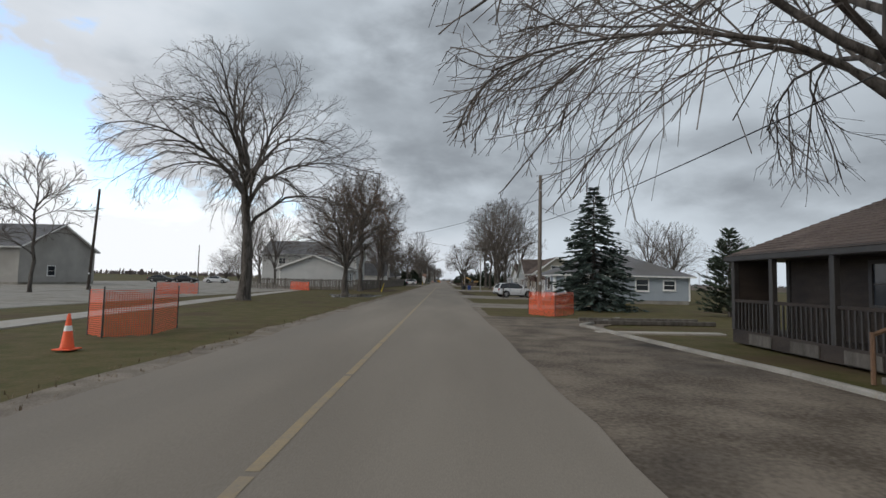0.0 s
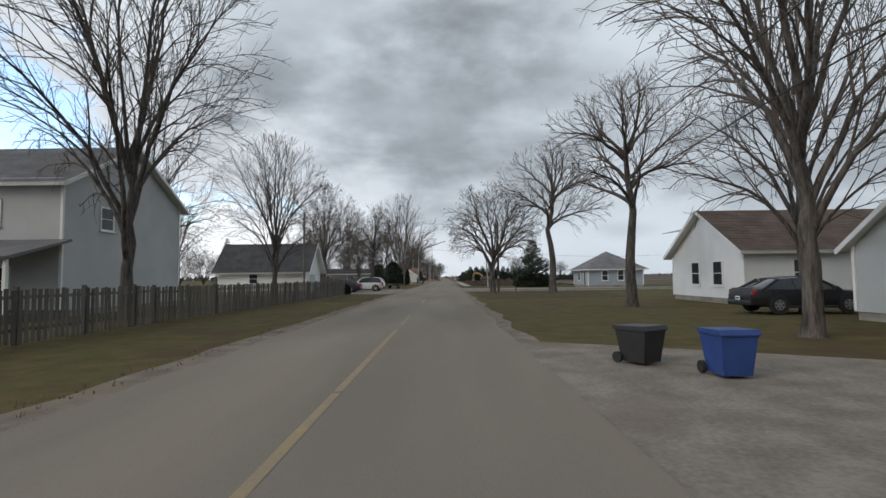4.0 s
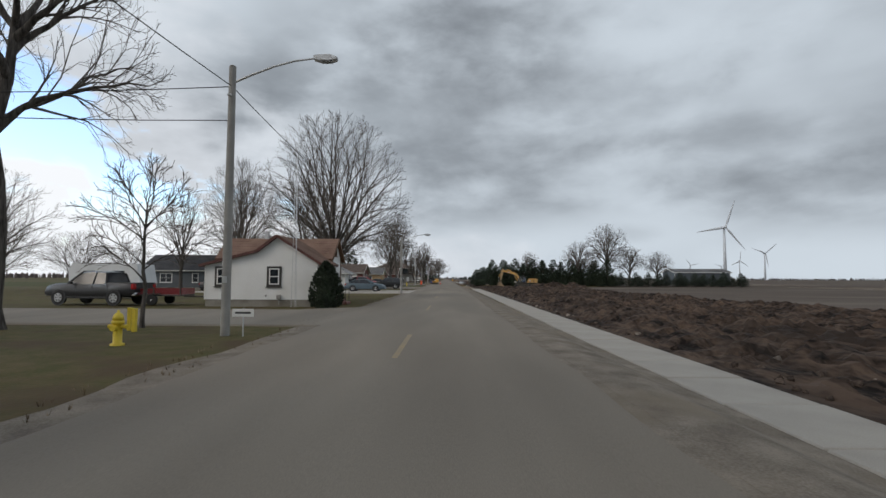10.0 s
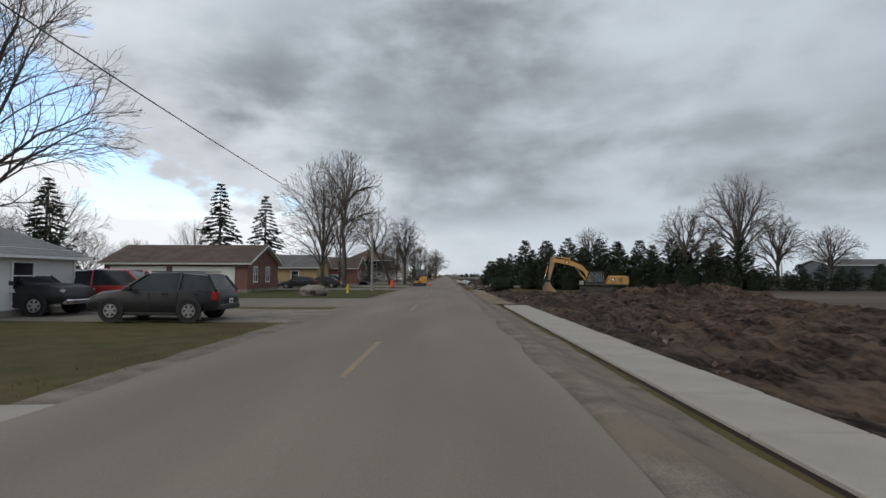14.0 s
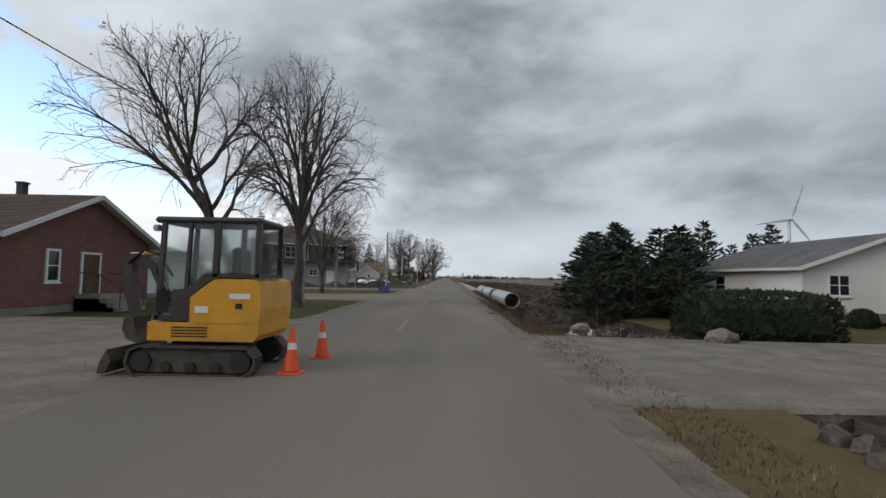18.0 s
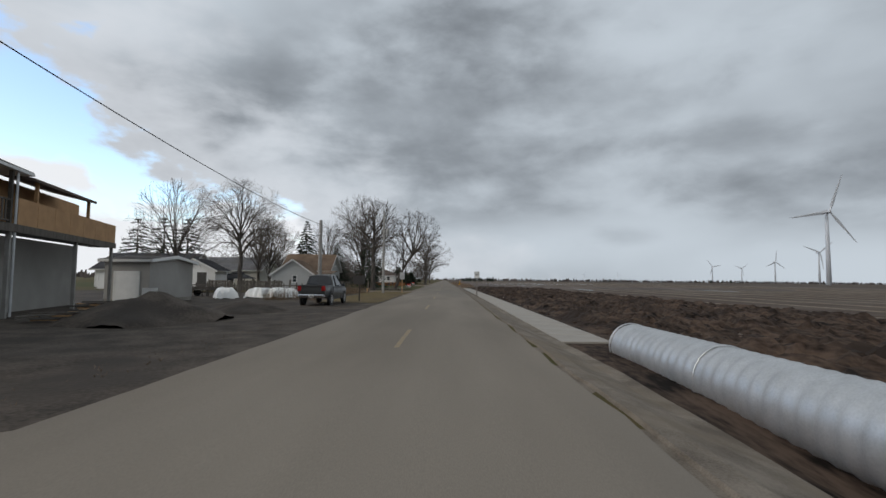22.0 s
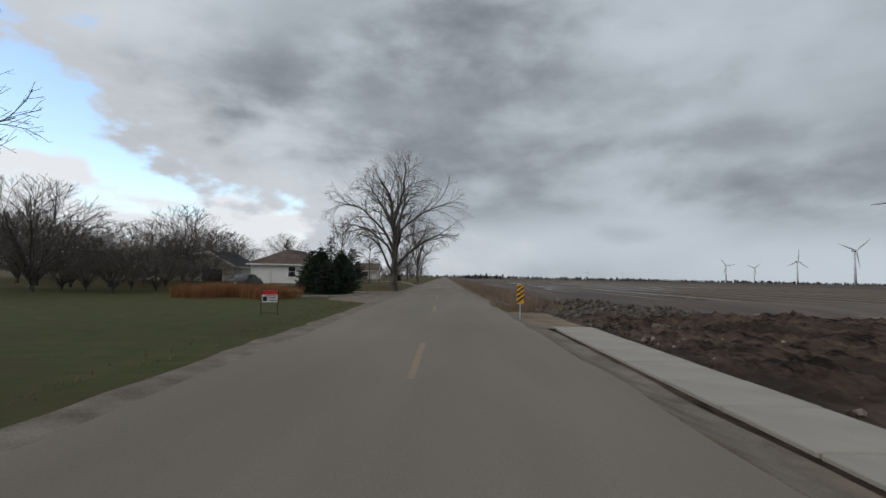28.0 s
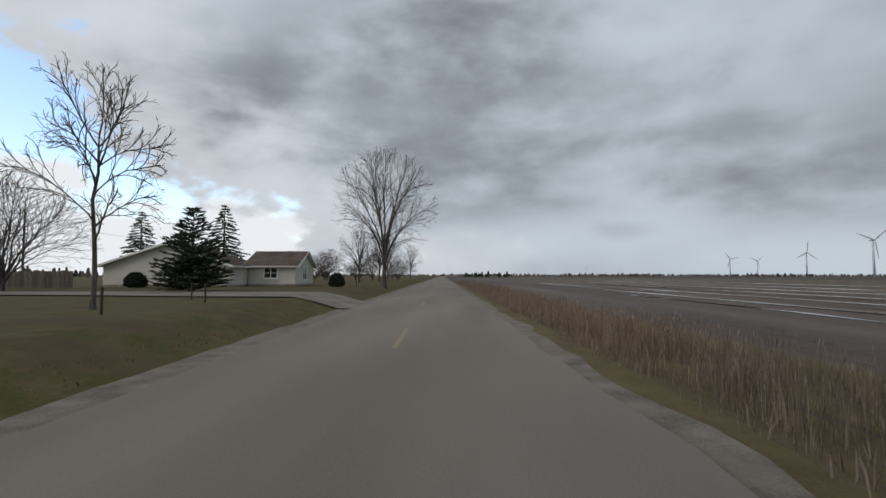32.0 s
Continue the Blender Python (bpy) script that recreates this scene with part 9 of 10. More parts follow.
for yy in (-1.2, -0.22):
    for (xa, za), (xb, zb), w in (((-1.35, 1.3), (-1.0, 2.45), 0.07), ((-0.5, 1.3), (-0.48, 2.45), 0.08), ((0.66, 1.3), (0.52, 2.45), 0.1)):
        part("pillar", Shape().prism([(xa, za), (xa + w, za), (xb + w, zb), (xb, zb)], yy, yy + 0.07, "y"), M["plastic"], cabp)
for pts in ([(-1.3, 1.3), (-0.48, 1.3), (-0.46, 2.42), (-0.96, 2.42)], [(-0.42, 1.3), (0.68, 1.3), (0.55, 2.42), (-0.4, 2.42)]):
    part("side_window", Shape().prism(pts, -1.18, -1.172, "y"), M["clearglass"], cabp)
    part("side_window", Shape().prism(pts, -0.18, -0.172, "y"), M["clearglass"], cabp)
part("seat", Shape().box(-0.2, -0.95, 1.3, 0.35, -0.4, 1.65, bevel=0.06).box(0.2, -0.95, 1.6, 0.4, -0.4, 2.25, bevel=0.07), M["bluebin"], cabp)
part("step_box", Shape().box(-2.05, -1.2, 1.0, -1.55, -0.8, 1.45, bevel=0.03), M["concpole"], ex, "pale tool box")
boom = part("boom", Shape().prism([(-0.75, 1.4), (-1.05, 1.45), (-1.5, 2.45), (-2.3, 3.0), (-3.4, 3.35), (-4.7, 3.62), (-4.95, 3.7), (-4.9, 3.95), (-4.4, 4.0), (-2.9, 3.78), (-1.6, 3.2), (-0.75, 2.1)], 0.0, 0.42, "y"), M["yellowpaint"], ex)
part("badge", Shape().box(-3.6, -0.012, 3.46, -3.15, 0.0, 3.7), M["plastic"], boom)
part("badge_patch", Shape().box(-3.5, -0.018, 3.5, -3.24, -0.0125, 3.64), M["signwhite"], boom)
part("boom_pipe", Shape().chain([Vector((-1.2, 0.46, 2.9)), Vector((-2.6, 0.46, 3.85)), Vector((-4.4, 0.46, 4.1))], [0.035] * 3, 6), M["plastic"], boom)
stick = part("stick", Shape().prism([(-4.6, 4.3), (-4.95, 4.4), (-5.25, 4.0), (-5.45, 2.8), (-5.58, 1.55), (-5.32, 1.45), (-5.02, 2.6), (-4.72, 3.6)], 0.04, 0.38, "y"), M["dusty"], ex)
ram(ex, (-3.0, 0.2, 3.95), (-4.7, 0.2, 4.3), 0.09)
ram(ex, (-5.55, 0.2, 3.2), (-5.95, 0.2, 1.7), 0.07)
ram(ex, (-1.2, -0.08, 1.4), (-2.6, -0.08, 3.2), 0.09)
part("linkage", Shape().tube((-5.95, 0.1, 1.7), (-5.5, 0.1, 1.55), 0.05, 0.05, 8).tube((-5.95, 0.3, 1.7), (-5.8, 0.3, 1.1), 0.05, 0.05, 8), M["machinegrey"], ex)
bk = part("bucket", Shape().prism([(-5.35, 1.35), (-5.85, 1.25), (-6.15, 0.75), (-6.1, 0.3), (-5.6, 0.08), (-4.7, 0.12), (-4.55, 0.2), (-5.1, 0.75)], -0.35, 0.75, "y"), M["dusty"], ex, "earth-caked bucket")
for k in range(4):
    part("tooth", Shape().box(-4.62, -0.28 + k * 0.3, 0.06, -4.38, -0.16 + k * 0.3, 0.14), M["machinegrey"], bk)

# the small excavator at the kerb
mx = thing("mini_excavator", "small orange-yellow excavator with a black cab at the roadside", "excavator", -3.55, 317.6, 0.08)
track_loop(mx, -0.78, -0.48, -1.0, 0.95, 0.44, 22)
track_loop(mx, 0.48, 0.78, -1.0, 0.95, 0.44, 22)
part("undercarriage", Shape().box(-0.5, -0.5, 0.2, 0.5, 0.5, 0.42, bevel=0.05).tube((0, 0, 0.42), (0, 0, 0.52), 0.32, 0.32, 16), M["machinegrey"], mx)
part("blade", Shape().prism([(-1.42, 0.02), (-1.3, 0.02), (-1.22, 0.2), (-1.28, 0.38), (-1.38, 0.2)], -0.78, 0.78, "y"), M["machinegrey"], mx, "scraped steel dozer blade")
part("blade_arm", Shape().box(-1.3, -0.35, 0.14, -0.5, -0.25, 0.24).box(-1.3, 0.25, 0.14, -0.5, 0.35, 0.24), M["machinegrey"], mx)
part("skirt", Shape().prism([(-0.72, 0.52), (0.9, 0.52), (0.98, 0.62), (0.98, 0.8), (-0.72, 0.8)], -0.72, 0.72, "y"), M["deereyellow"], mx)
part("engine_cover", Shape().prism([(0.28, 0.8), (0.98, 0.8), (1.0, 1.0), (0.98, 1.42), (0.9, 1.47), (0.3, 1.47), (0.16, 1.38), (-0.08, 1.18), (-0.08, 0.8)], -0.73, 0.73, "y"), M["deereyellow"], mx)
for k in range(4):
    part("vent", Shape().box(-0.35, -0.728, 0.58 + k * 0.045, 0.2, -0.72, 0.6 + k * 0.045), M["plastic"], mx)
part("decal", Shape().box(0.52, -0.738, 1.17, 0.84, -0.7305, 1.25), M["signwhite"], mx)
part("decal", Shape().box(0.0, -0.738, 0.95, 0.2, -0.7305, 1.05), M["signwhite"], mx)
part("latch", Shape().box(0.62, -0.74, 1.02, 0.72, -0.7305, 1.1), M["plastic"], mx)
cab2 = part("cab", Shape().prism([(-0.66, 0.82), (-0.08, 0.82), (-0.08, 1.2), (0.14, 1.4), (0.3, 1.49), (0.95, 1.49), (0.95, 1.55), (0.1, 1.55), (-0.15, 1.3), (-0.38, 1.3), (-0.38, 0.9), (-0.62, 0.9)], -0.7, 0.35, "y"), M["darktrim"], mx, "black lower cab shell")
part("roof", Shape().box(-0.7, -0.72, 2.32, 0.97, 0.37, 2.42, bevel=0.04), M["darktrim"], cab2)
for yy in (-0.7, 0.29):
    for (xa, za), (xb, zb), w in (((-0.64, 0.85), (-0.58, 2.34), 0.07), ((-0.2, 1.3), (-0.16, 2.34), 0.05), ((0.22, 1.5), (0.24, 2.34), 0.09), ((0.88, 1.5), (0.88, 2.34), 0.08)):
        part("pillar", Shape().prism([(xa, za), (xa + w, za), (xb + w, zb), (xb, zb)], yy, yy + 0.06, "y"), M["darktrim"], cab2)
for pts in ([(-0.58, 1.3), (-0.16, 1.3), (-0.13, 2.32), (-0.52, 2.32)], [(-0.12, 1.34), (0.23, 1.54), (0.25, 2.32), (-0.1, 2.32)], [(0.33, 1.56), (0.88, 1.56), (0.88, 2.32), (0.34, 2.32)]):
    part("window", Shape().prism(pts, -0.68, -0.672, "y"), M["clearglass"], cab2)
    part("window", Shape().prism(pts, 0.315, 0.323, "y"), M["clearglass"], cab2)
part("window", Shape().prism([(-0.61, 0.95), (-0.42, 0.95), (-0.42, 1.28), (-0.6, 1.28)], -0.712, -0.704, "y"), M["glass"], cab2)
part("seat", Shape().box(0.05, -0.4, 1.2, 0.5, 0.1, 1.4, bevel=0.05).box(0.36, -0.4, 1.38, 0.52, 0.1, 1.98, bevel=0.06), M["plastic"], cab2)
part("lever", Shape().tube((-0.2, -0.45, 1.2), (-0.26, -0.45, 1.62), 0.02, 0.02, 6), M["plastic"], cab2)
part("lamp", Shape().box(-0.78, -0.62, 2.2, -0.68, -0.5, 2.3, bevel=0.02), M["lampglass"], cab2)
part("boom", Shape().prism([(-0.68, 1.0), (-0.86, 1.0), (-0.9, 1.45), (-1.02, 1.72), (-1.24, 1.84), (-1.46, 1.78), (-1.46, 1.68), (-1.26, 1.7), (-1.1, 1.6), (-0.98, 1.35)], -0.1, 0.1, "y"), M["darktrim"], mx)
part("stick", Shape().prism([(-1.38, 1.84), (-1.54, 1.8), (-1.58, 1.55), (-1.5, 1.1), (-1.36, 0.72), (-1.27, 0.72), (-1.36, 1.15), (-1.42, 1.55)], -0.07, 0.07, "y"), M["darktrim"], mx)
part("bucket", Shape().prism([(-1.25, 0.82), (-1.4, 0.8), (-1.42, 0.62), (-1.34, 0.46), (-1.15, 0.4), (-1.0, 0.46), (-1.02, 0.52), (-1.16, 0.52), (-1.22, 0.64)], -0.24, 0.24, "y"), M["machinegrey"], mx)
for a, b, r in (((-0.8, 0.0, 1.1), (-1.1, 0.0, 1.66), 0.045), ((-1.05, 0.0, 1.86), (-1.5, 0.0, 1.86), 0.04), ((-1.56, 0.0, 1.6), (-1.42, 0.0, 0.92), 0.035)):
    ram(mx, a, b, r)
part("hose", Shape().chain([Vector((-0.7, -0.12, 1.5)), Vector((-0.95, -0.12, 1.85)), Vector((-1.2, -0.12, 1.92)), Vector((-1.45, -0.12, 1.7))], [0.022] * 4, 6), M["rubber"], mx)


def wheelie(x, y, turn, mat, label, h=1.0, fallen=False):
    ob = thing("refuse_bin", label, "bin", x, y, 0.06, turn)
    if fallen:
        ob.matrix_basis = pose(x, y, 0.42, 90, 0, turn)
    rings = [[(-w, -d, z), (w, -d, z), (w, d, z), (-w, d, z)] for w, d, z in ((0.22, 0.24, 0.04), (0.28, 0.32, h * 0.9), (0.30, 0.34, h * 0.92), (0.30, 0.34, h * 0.95))]
    part("body", loft(Shape(), rings), M[mat], ob)
    part("lid", Shape().prism([(-0.36, h * 0.95), (0.36, h * 0.95), (0.34, h * 1.03), (-0.3, h * 1.06)], -0.31, 0.31, "x"), M[mat], ob)
    part("handle", Shape().tube((-0.22, 0.37, h * 0.95), (0.22, 0.37, h * 0.95), 0.018, 0.018, 6), M["plastic"], ob)
    for sgn in (-1, 1):
        part("wheel", Shape().tube((sgn * 0.25, 0.28, 0.1), (sgn * 0.31, 0.28, 0.1), 0.1, 0.1, 14), M["rubber"], ob)


wheelie(-6.2, 356.2, 70, "bluebin", "blue plastic recycling cart fallen on its side", 0.95, True)
wheelie(4.3, 85.0, 0, "bluebin", "blue recycling bin by the roadside", 0.7)
wheelie(3.4, 86.2, 30, "plastic", "dark waste bin by the roadside", 0.65)
wheelie(-21.5, 306.8, 0, "carnavy", "dark blue wheeled bin before a brick house", 1.05)

# ---- the dark porch house at the start ----
ph = house("dark brown wooden house with a brown roof and deep porch", 9.3, 3.5, 9, 10.0, 3.0, 2.43, "darkwood", "brownroof", hip=True, over=1.15, trim="darktrim", windows=[("W", 3.2, 1.75, 1.1, 0.9, 3), ("W", 6.6, 1.75, 1.1, 0.9, 2), ("N", 4.0, 1.6, 1.2, 1.0, 2)], doors=[("W", 5.0, 0.95, 2.0, "brownwood")])
part("porch_floor", Shape().box(-1.05, 0.2, 0.05, -0.02, 10.9, 0.42), M["darkwood"], ph)
part("porch_floor", Shape().box(0.0, 10.02, 0.05, 8.8, 10.9, 0.42), M["darkwood"], ph)
for px, py in ((-1.0, 0.3), (-1.0, 2.8), (-1.0, 5.2), (-1.0, 7.2), (-1.0, 9.2), (-1.0, 10.85), (1.6, 10.85), (4.2, 10.85)):
    part("porch_post", Shape().box(px - 0.07, py - 0.07, 0.42, px + 0.07, py + 0.07, 2.5, bevel=0.01), M["darktrim"], ph)
for y0, y1 in ((0.37, 2.7), (5.3, 7.1), (7.3, 9.1), (9.3, 10.8)):
    part("porch_rail", Shape().box(-1.04, y0, 1.2, -0.96, y1, 1.28), M["darkwood"], ph)
    for k in range(int((y1 - y0) / 0.16)):
        part("baluster", Shape().box(-1.02, y0 + 0.08 + k * 0.16, 0.42, -0.98, y0 + 0.12 + k * 0.16, 1.2), M["darktrim"], ph)
part("porch_screen", Shape().box(-0.95, 10.8, 0.42, 0.1, 10.86, 2.5), M["darkwood"], ph, "dark boarded end of the porch")
part("porch_beam", Shape().box(-1.1, 0.2, 2.36, -0.92, 10.95, 2.56), M["darktrim"], ph)
for k in range(3):
    part("porch_step", Shape().box(-1.35 - 0.28 * k, 2.9, 0.02, -1.05 - 0.28 * k, 5.1, 0.36 - 0.11 * k), M["fencewood"], ph)
for py in (2.85, 5.15):
    part("stair_rail", Shape().tube((-1.0, py, 1.25), (-2.0, py, 0.85), 0.04, 0.04, 6).tube((-2.0, py, 0.0), (-2.0, py, 0.9), 0.04, 0.04, 6), M["brownwood"], ph)
for py in (6.0, 7.6, 9.2):
    part("crate", Shape().box(-1.09, py, 0.08, -1.06, py + 0.9, 0.36), M["fencewood"], ph)

# ---- the grey two-storey building with a gallery ----
bw, bd, gd = 12.1, 11.8, 1.2
gb = house("grey rendered two-storey building with a gallery and brown hip roof", 0, 0, bw, bd, 6.1, 2.65, "greywall", "brownroof", hip=True, over=gd + 0.1, windows=[("S", 3.0, 1.95, 0.95, 0.68, 2), ("S", 7.83, 1.95, 0.95, 0.68, 2), ("E", 11.2, 1.9, 0.5, 0.8)], doors=[("S", 10.05, 0.78, 1.86, "trim")], garages=[("E", 2.1, 2.25, 2.5, "trim"), ("E", 6.1, 3.0, 2.5, "trim")])
gb.matrix_basis = pose(-24.97, 372.07, 0, 0, 0, 17)
fsg = wall_faces(bw, bd)
for u, n in ((2.1, 4), (6.1, 5)):
    for k in range(n):
        part("door_lite", Shape().box(bw + 0.075, u - 0.85 + k * 1.7 / n, 1.42, bw + 0.085, u - 0.6 + k * 1.7 / n, 1.62), M["glass"], gb)
part("cladding", Shape().box(-0.02, -0.03, 3.52, bw + 0.03, -0.004, 5.9), M["tealwall"], gb, "dark teal upper storey cladding")
part("cladding", Shape().box(bw + 0.004, -0.03, 3.52, bw + 0.03, 1.6, 5.9), M["rawwood"], gb, "raw orange sheathing")
part("cladding", Shape().box(bw + 0.004, 1.6, 3.52, bw + 0.03, bd * 0.8, 5.9), M["tealwall"], gb)
part("cladding", Shape().box(bw + 0.004, bd * 0.8, 3.52, bw + 0.03, bd, 5.9), M["rawwood"], gb, "raw orange sheathing")
for u, w, c in ((3.1, 0.8, 1), (4.9, 1.2, 2), (6.6, 0.9, 1)):
    o, a, n, ww = fsg["S"]
    window_part(gb, (o + n * 0.03, a, n, ww), u, 4.55, w, 1.3 if c == 2 else 1.75, "trim", c)
for u in (3.4, 6.2):
    o, a, n, ww = fsg["E"]
    window_part(gb, (o + n * 0.03, a, n, ww), u, 4.6, 0.6, 1.5, "trim", 1)
gx1 = bw + gd
part("gallery_floor", Shape().box(-0.5, -gd, 3.28, gx1, 0, 3.5).box(bw, 0, 3.28, gx1, bd + 11, 3.5), M["darktrim"], gb)
part("gallery_edge", Shape().box(-0.5, -gd - 0.04, 3.24, gx1 + 0.04, -gd, 3.54), M["darktrim"], gb)
part("gallery_edge", Shape().box(gx1, -gd, 3.24, gx1 + 0.04, bd + 11, 3.54), M["fencewood"], gb)
for k in range(6):
    x = -0.4 + k * (bw + gd + 0.3) / 5
    part("gallery_post", Shape().box(x - 0.06, -gd + 0.04, 3.5, x + 0.06, -gd + 0.16, 5.62), M["fencewood"], gb)
for k in range(1, 5):
    y = -gd + 0.1 + k * (bd + gd) / 4
    part("gallery_post", Shape().box(gx1 - 0.16, y - 0.06, 3.5, gx1 - 0.04, y + 0.06, 5.62), M["fencewood"], gb)
for y in (9.4, bd + 0.2, bd + 6, bd + 10.8):
    part("ground_post", Shape().box(gx1 - 0.2, y - 0.07, 0, gx1 - 0.06, y + 0.07, 3.28), M["concpole"], gb)
part("downpipe", Shape().tube((gx1 - 0.02, bd + 0.35, 0.1), (gx1 - 0.02, bd + 0.35, 5.5), 0.05, 0.05, 8), M["steel"], gb)
for z in (3.62, 4.38):
    part("gallery_rail", Shape().box(-0.4, -gd + 0.05, z, gx1, -gd + 0.11, z + 0.06), M["darktrim"], gb)
    part("gallery_rail", Shape().box(gx1 - 0.11, -gd, z, gx1 - 0.05, bd, z + 0.06), M["fencewood"], gb)
for k in range(90):
    part("baluster", Shape().box(-0.35 + k * 0.15, -gd + 0.065, 3.66, -0.325 + k * 0.15, -gd + 0.095, 4.4), M["darktrim"], gb)
for k in range(58):
    part("baluster", Shape().box(gx1 - 0.095, -gd + 0.2 + k * 0.22, 3.66, gx1 - 0.065, -gd + 0.29 + k * 0.22, 4.4), M["fencewood"], gb)
for k in range(5):
    part("crate", Shape().box(10.9, -0.95, 3.52 + k * 0.34, 11.7, -0.4, 3.8 + k * 0.34, bevel=0.02), M["white"] if k % 2 else M["plastic"], gb)
for k in range(7):
    part("gallery_panel", Shape().box(gx1 - 0.06, bd + 0.5 + k * 1.5, 3.5, gx1 - 0.01, bd + 1.97 + k * 1.5, 4.55), M["rawwood"], gb, "raw orange sheathing panel")
part("gallery_roof", Shape().prism([(bw - 0.8, 6.0), (gx1 + 0.15, 5.45), (gx1 + 0.15, 5.33), (bw - 0.8, 5.85)], bd + 1.35, bd + 7.5, "y"), M["brownroof"], gb, "low shingled roof over the rear gallery")
for y in (bd + 2, bd + 7.2):
    part("gallery_post", Shape().box(gx1 - 0.16, y - 0.06, 3.5, gx1 - 0.04, y + 0.06, 5.4), M["rawwood"], gb)
part("rear_wall", Shape().box(bw - 0.7, bd + 0.02, 0, bw - 0.5, bd + 10.5, 3.28), M["greywall"], gb)
part("rear_wall", Shape().box(bw - 0.7, bd + 0.02, 3.5, bw - 0.5, bd + 10.5, 5.6), M["rawwood"], gb, "raw orange sheathing")
house("low grey concrete shed with a white garage door", -20.1, 398.7, 2.7, 5, 2.6, 0.3, "greywall", "greyroof", "x", over=0.25, garages=[("S", 1.35, 1.35, 1.8, "trim")], name="shed", category="shed")
rng = random.Random(31)
for x, y, n in ((-14.2, 390.2, 9), (-15.2, 392.2, 8), (-12.9, 386.6, 6)):
    pile = thing("lumber_pile", "untidy pile of grey boards and scrap beside a building", "lumber", x, y, 0.05, 20)
    for k in range(n):
        b = part("plank", Shape().box(-1.1, -0.09, 0, 1.1, 0.09, 0.045), M["fencewood"] if k % 3 else M["rawwood"], pile)
        b.matrix_basis = pose(rng.uniform(-0.25, 0.25), rng.uniform(-0.35, 0.35), 0.05 + 0.05 * k, rng.uniform(-4, 4), rng.uniform(-3, 3), rng.uniform(-35, 35))
board = thing("sheet", "white sheet leaning against a shed", "board", -17.0, 398.2, 0.04)
part("panel", Shape().box(-0.45, -0.1, 0, 0.45, -0.07, 0.95), M["signwhite"], board)

# hedges beside the ditch crossing
def hedge(x0, y0, x1, y1, h, seed, label, count=4200):
    rng = random.Random(seed)
    ob = thing("hedge", label, "hedge", (x0 + x1) / 2, (y0 + y1) / 2, ground_z((x0 + x1) / 2, (y0 + y1) / 2))
    w, d = (x1 - x0) / 2, (y1 - y0) / 2
    part("core", Shape().box(-w * 0.9, -d * 0.85, 0, w * 0.9, d * 0.85, h * 0.88, bevel=0.25), M["cedar"], ob)
    s = Shape()
    for k in range(count):
        p = Vector((rng.uniform(-1, 1), rng.uniform(-1, 1), rng.uniform(0, 1)))
        f = rng.randrange(3)
        if f == 0:
            p.x = math.copysign(1, p.x)
        elif f == 1:
            p.y = math.copysign(1, p.y)
        else:
            p.z = 1
        drop = 0.12 * max(abs(p.x), abs(p.y)) ** 6 * p.z
        q = Vector((p.x * w * (1 - 0.08 * p.z), p.y * d * (1 - 0.1 * p.z), (p.z - drop) * h * (1 + 0.08 * noise.noise((p.x * w, p.y * d, seed)))))
        n = Vector((p.x if f == 0 else 0, p.y if f == 1 else 0, 0.9)) + Vector((rng.gauss(0, 0.4), rng.gauss(0, 0.4), rng.gauss(0, 0.3)))
        spray(s, rng, q * 0.96, n.normalized(), rng.uniform(0.1, 0.24), rng.uniform(0.025, 0.05))
    part("foliage", s, M["cedar"], ob)


hedge(7.2, 323.2, 11.5, 324.9, 1.35, 3, "dark rounded clipped hedge beside a gravel crossing")
hedge(6.7, 311.6, 9.6, 313.4, 1.25, 4, "low dark spreading hedge beside the ditch", 2600)
for k in range(30):
    evergreen("cone" if k % 3 else "dome", 11.6 + k * 1.05, 311.9 + 0.8 * math.sin(k * 2.1), 2.7 + 0.7 * math.sin(k * 1.3), 1.35 if k % 3 else 0.8, k * 67, "evergreen_shrub", "dark evergreen undergrowth below a row of conifers", "shrub", "undergrowth below the conifers")
for x, y, r in ((7.6, 322.6, 0.42), (4.5, 325.0, 0.3), (11.8, 316.0, 0.4), (-10.3, 283.6, 0.9)):
    rock = thing("boulder", "rounded pale field boulder", "boulder", x, y, 0.0)
    sh = Shape()
    me = bpy.data.meshes.new("stone")
    bm = bmesh.new()
    bmesh.ops.create_icosphere(bm, subdivisions=3, radius=r)
    for v in bm.verts:
        k = 1 + 0.22 * noise.noise(v.co * 2.2 / r + Vector((x, y, 0)))
        v.co = Vector((v.co.x * k * (1.35 if r > 0.8 else 1), v.co.y * k * 0.8, max(-0.12, v.co.z * k * 0.62 + r * 0.35)))
    bm.to_mesh(me)
    bm.free()
    me.materials.append(M["stone"])
    part("stone", me, None, rock)
    if r > 0.8:
        part("plaque", Shape().box(-0.05, -0.92, 0.25, 0.35, -0.72, 0.42), M["plastic"], rock, "dark plaque with unreadable writing")

# headwall blocks at the crossing
for k in range(5):
    blk = thing("concrete_block", "rough pale concrete block at the culvert", "block", 4.3 + k * 0.75, 325.2 + 0.2 * math.sin(k), ground_z(4.3 + k * 0.75, 325.2) - 0.05, 10 * math.sin(k * 2))
    part("block", Shape().box(-0.35, -0.25, 0, 0.35, 0.25, 0.5, bevel=0.05), M["oldconcrete"], blk)

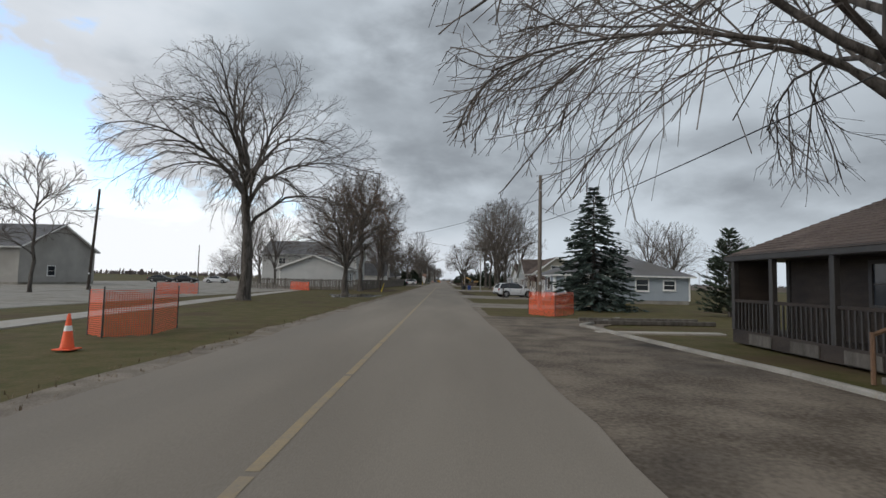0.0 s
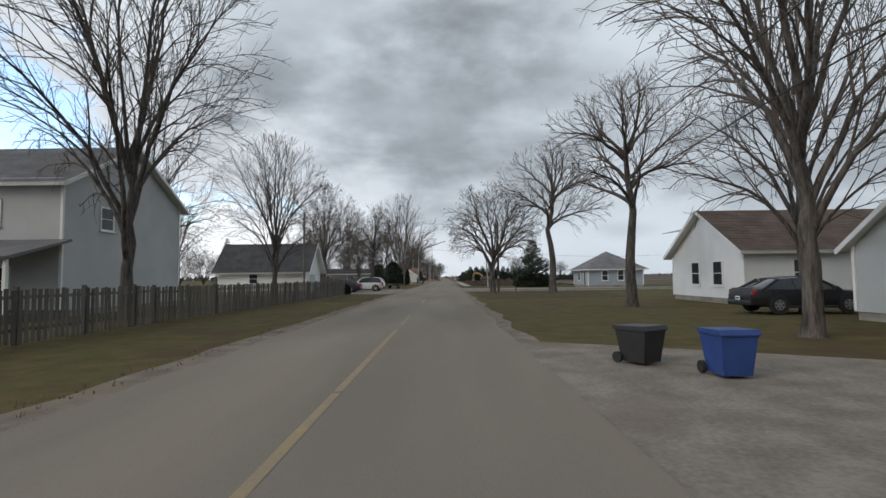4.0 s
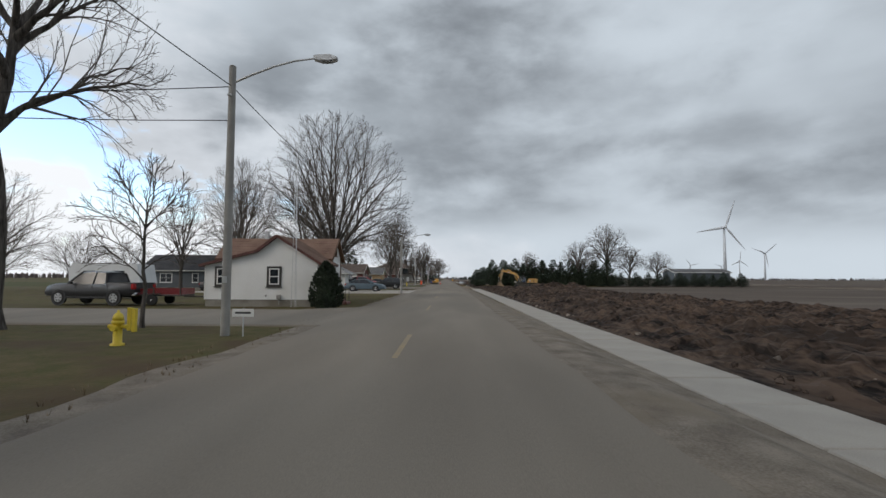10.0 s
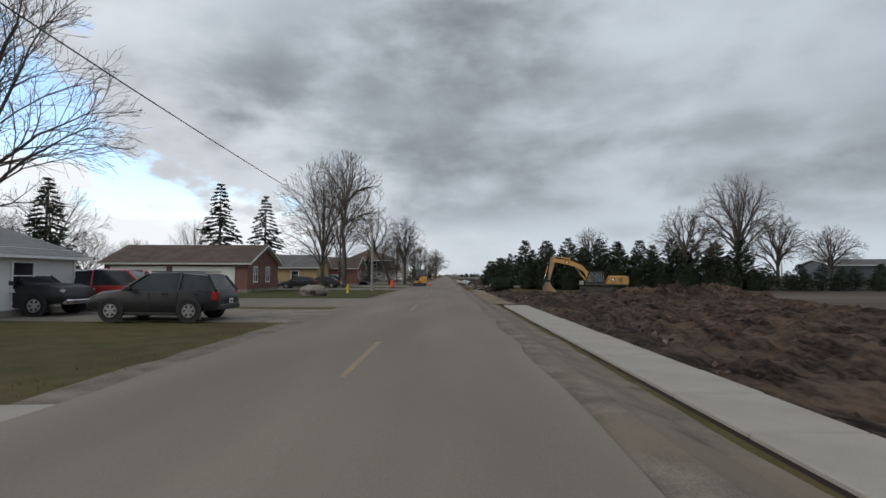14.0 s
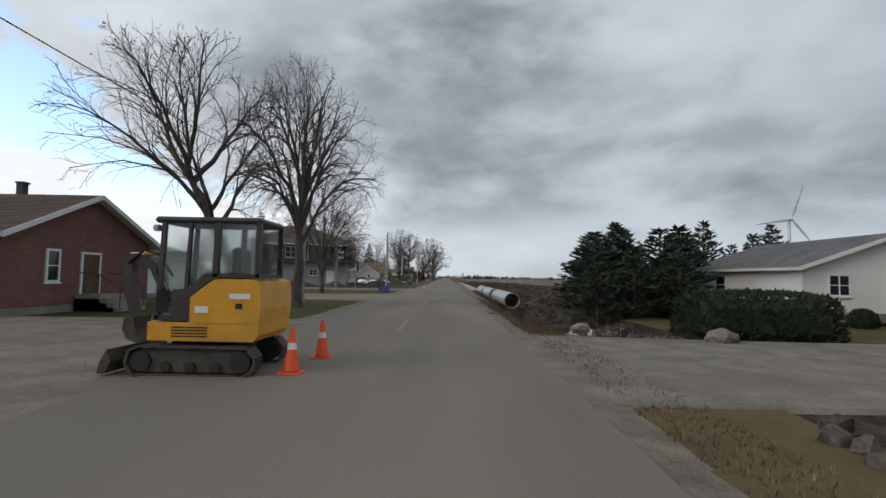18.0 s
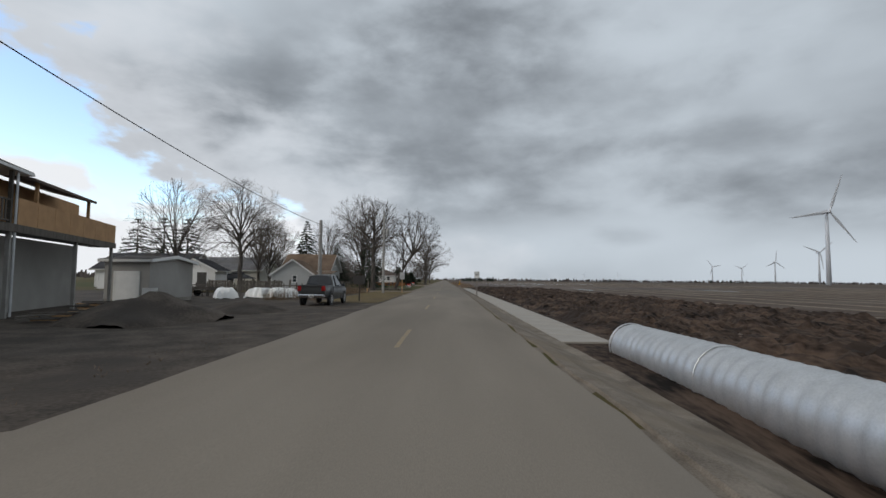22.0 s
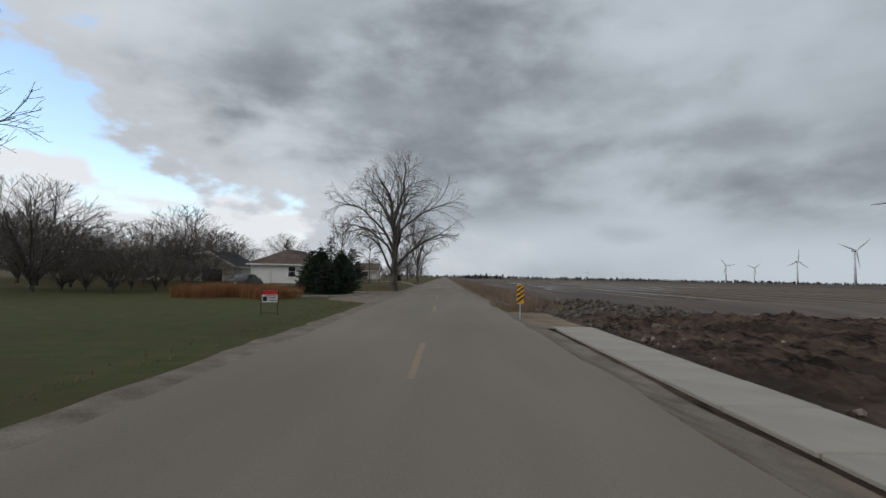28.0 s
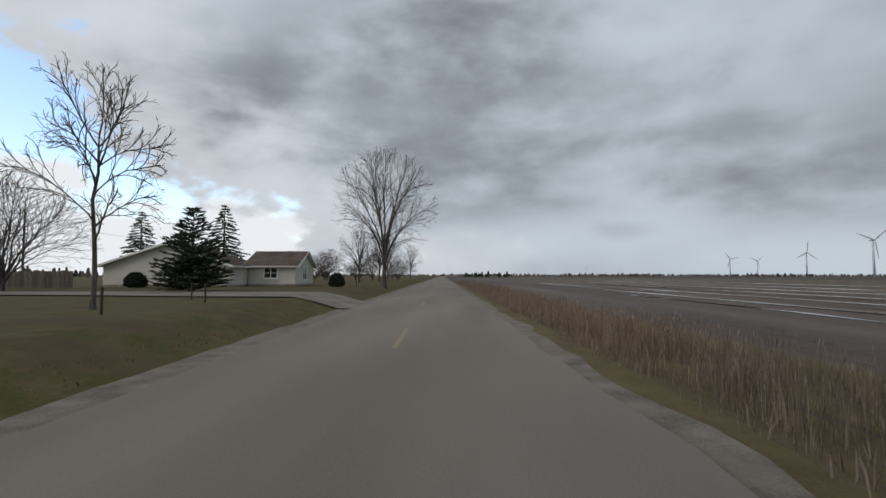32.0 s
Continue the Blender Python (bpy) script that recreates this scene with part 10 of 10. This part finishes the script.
# porch roof on the two-storey house
pr = thing("porch", "low shingled porch roof on white posts", "porch", -29, 96.6, 0)
part("roof_slope", Shape().prism([(0, 2.55), (3.4, 3.5), (3.4, 3.62), (-0.05, 2.68)], 0, 11.5, "x"), M["greyroof"], pr)
for k in range(5):
    part("post", Shape().box(0.2 + k * 2.75, 0.15, 0.0, 0.34 + k * 2.75, 0.29, 2.62), M["trim"], pr)
part("deck", Shape().box(0, 0.1, 0, 11.5, 3.38, 0.35), M["fencewood"], pr)
# steps and railing of the dark brick house
st = thing("porch_steps", "concrete steps with dark iron railings at a brick house", "steps", -14.6, 329.0, 0.0)
for k in range(4):
    part("step", Shape().box(0.0, 0.0, 0.02, 1.9 - 0.3 * k, 1.6, 0.17 * (k + 1)), M["oldconcrete"], st)
for yy in (0.04, 1.56):
    part("railing", Shape().tube((0.1, yy, 1.55), (0.9, yy, 1.5), 0.02, 0.02, 6).tube((0.9, yy, 1.5), (1.8, yy, 1.0), 0.02, 0.02, 6).tube((1.8, yy, 0.1), (1.8, yy, 1.0), 0.02, 0.02, 6).tube((0.9, yy, 0.5), (0.9, yy, 1.5), 0.02, 0.02, 6), M["darktrim"], st)
# steps of the small white house
st = thing("porch_steps", "small brick steps with a pipe handrail", "steps", -7.85, 214.9, 0.0)
for k in range(3):
    part("step", Shape().box(0.0, 0.0, 0.02, 1.2 - 0.3 * k, 1.2, 0.16 * (k + 1)), M["redbrick"], st)
for yy in (0.05, 1.15):
    part("handrail", Shape().tube((0.05, yy, 1.35), (1.1, yy, 0.95), 0.02, 0.02, 6).tube((1.1, yy, 0.05), (1.1, yy, 0.97), 0.02, 0.02, 6), M["darktrim"], st)
# weeping tree and shrubs
weep = thing("weeping_tree", "small weeping tree with reddish hanging twigs", "tree", 7.0, 38.2, 0)
rng = random.Random(4)
ws, wc = Shape(), Shape()
ws.tube((0, 0, -0.05), (0.05, 0, 1.7), 0.06, 0.05, 7)
for k in range(120):
    a, r = rng.uniform(0, 6.28), rng.uniform(0.4, 1.35)
    pts = [Vector((0.05, 0, 1.65)), Vector((0.5 * r * math.cos(a), 0.5 * r * math.sin(a), 2.0 + rng.uniform(-0.1, 0.2))), Vector((0.9 * r * math.cos(a), 0.9 * r * math.sin(a), 1.75)), Vector((r * math.cos(a + 0.1), r * math.sin(a + 0.1), rng.uniform(0.7, 1.2)))]
    wc.chain(pts, [0.018, 0.012, 0.009, 0.004], 3)
part("trunk", ws, M["bark"], weep)
part("crown", wc, M["redtwig"], weep)
for x, y, h, w in ((-10.4, 127.6, 1.0, 0.9), (11.5, 57.5, 0.7, 1.0), (12.6, 58.4, 0.6, 1.0), (-9.9, 560.0, 1.2, 0.9), (-26.4, 556.2, 1.2, 1.1), (-16.0, 334.8, 0.8, 1.0), (14.2, 84.5, 0.8, 1.2), (-13.2, 510.6, 1.4, 0.5), (19, 331.8, 0.8, 1.1)):
    evergreen("shrub", x, y, h, w, x * 30, "shrub", "low dark evergreen shrub", "shrub")

# dead leaves and tufts along the verges
def tufts(name, label, spans, count, lo, hi, mat, seed):
    rng = random.Random(seed)
    s = Shape()
    for k in range(count):
        x0, x1, y0, y1 = spans[rng.randrange(len(spans))]
        x, y = rng.uniform(x0, x1), rng.uniform(y0, y1)
        z = ground_z(x, y) + 0.03
        for b in range(3):
            h = rng.uniform(lo, hi)
            a = rng.uniform(0, 6.28)
            d = Vector((math.cos(a), math.sin(a), 0))
            n = Vector((-d.y, d.x, 0)) * 0.008
            p = Vector((x, y, z)) + d * rng.uniform(0, 0.04)
            s.add([p - n, p + n, p + d * h * 0.5 + Vector((0, 0, h))], [(0, 1, 2)])
    return solid(name, s, M[mat], label, "grass", "stuff")


tufts("dry_tufts", "dry straw tufts at the road's edge", [(-5.9, -5.0, 0, 600), (2.6, 3.6, 300, 350)], 9000, 0.03, 0.10, "reed", 6)
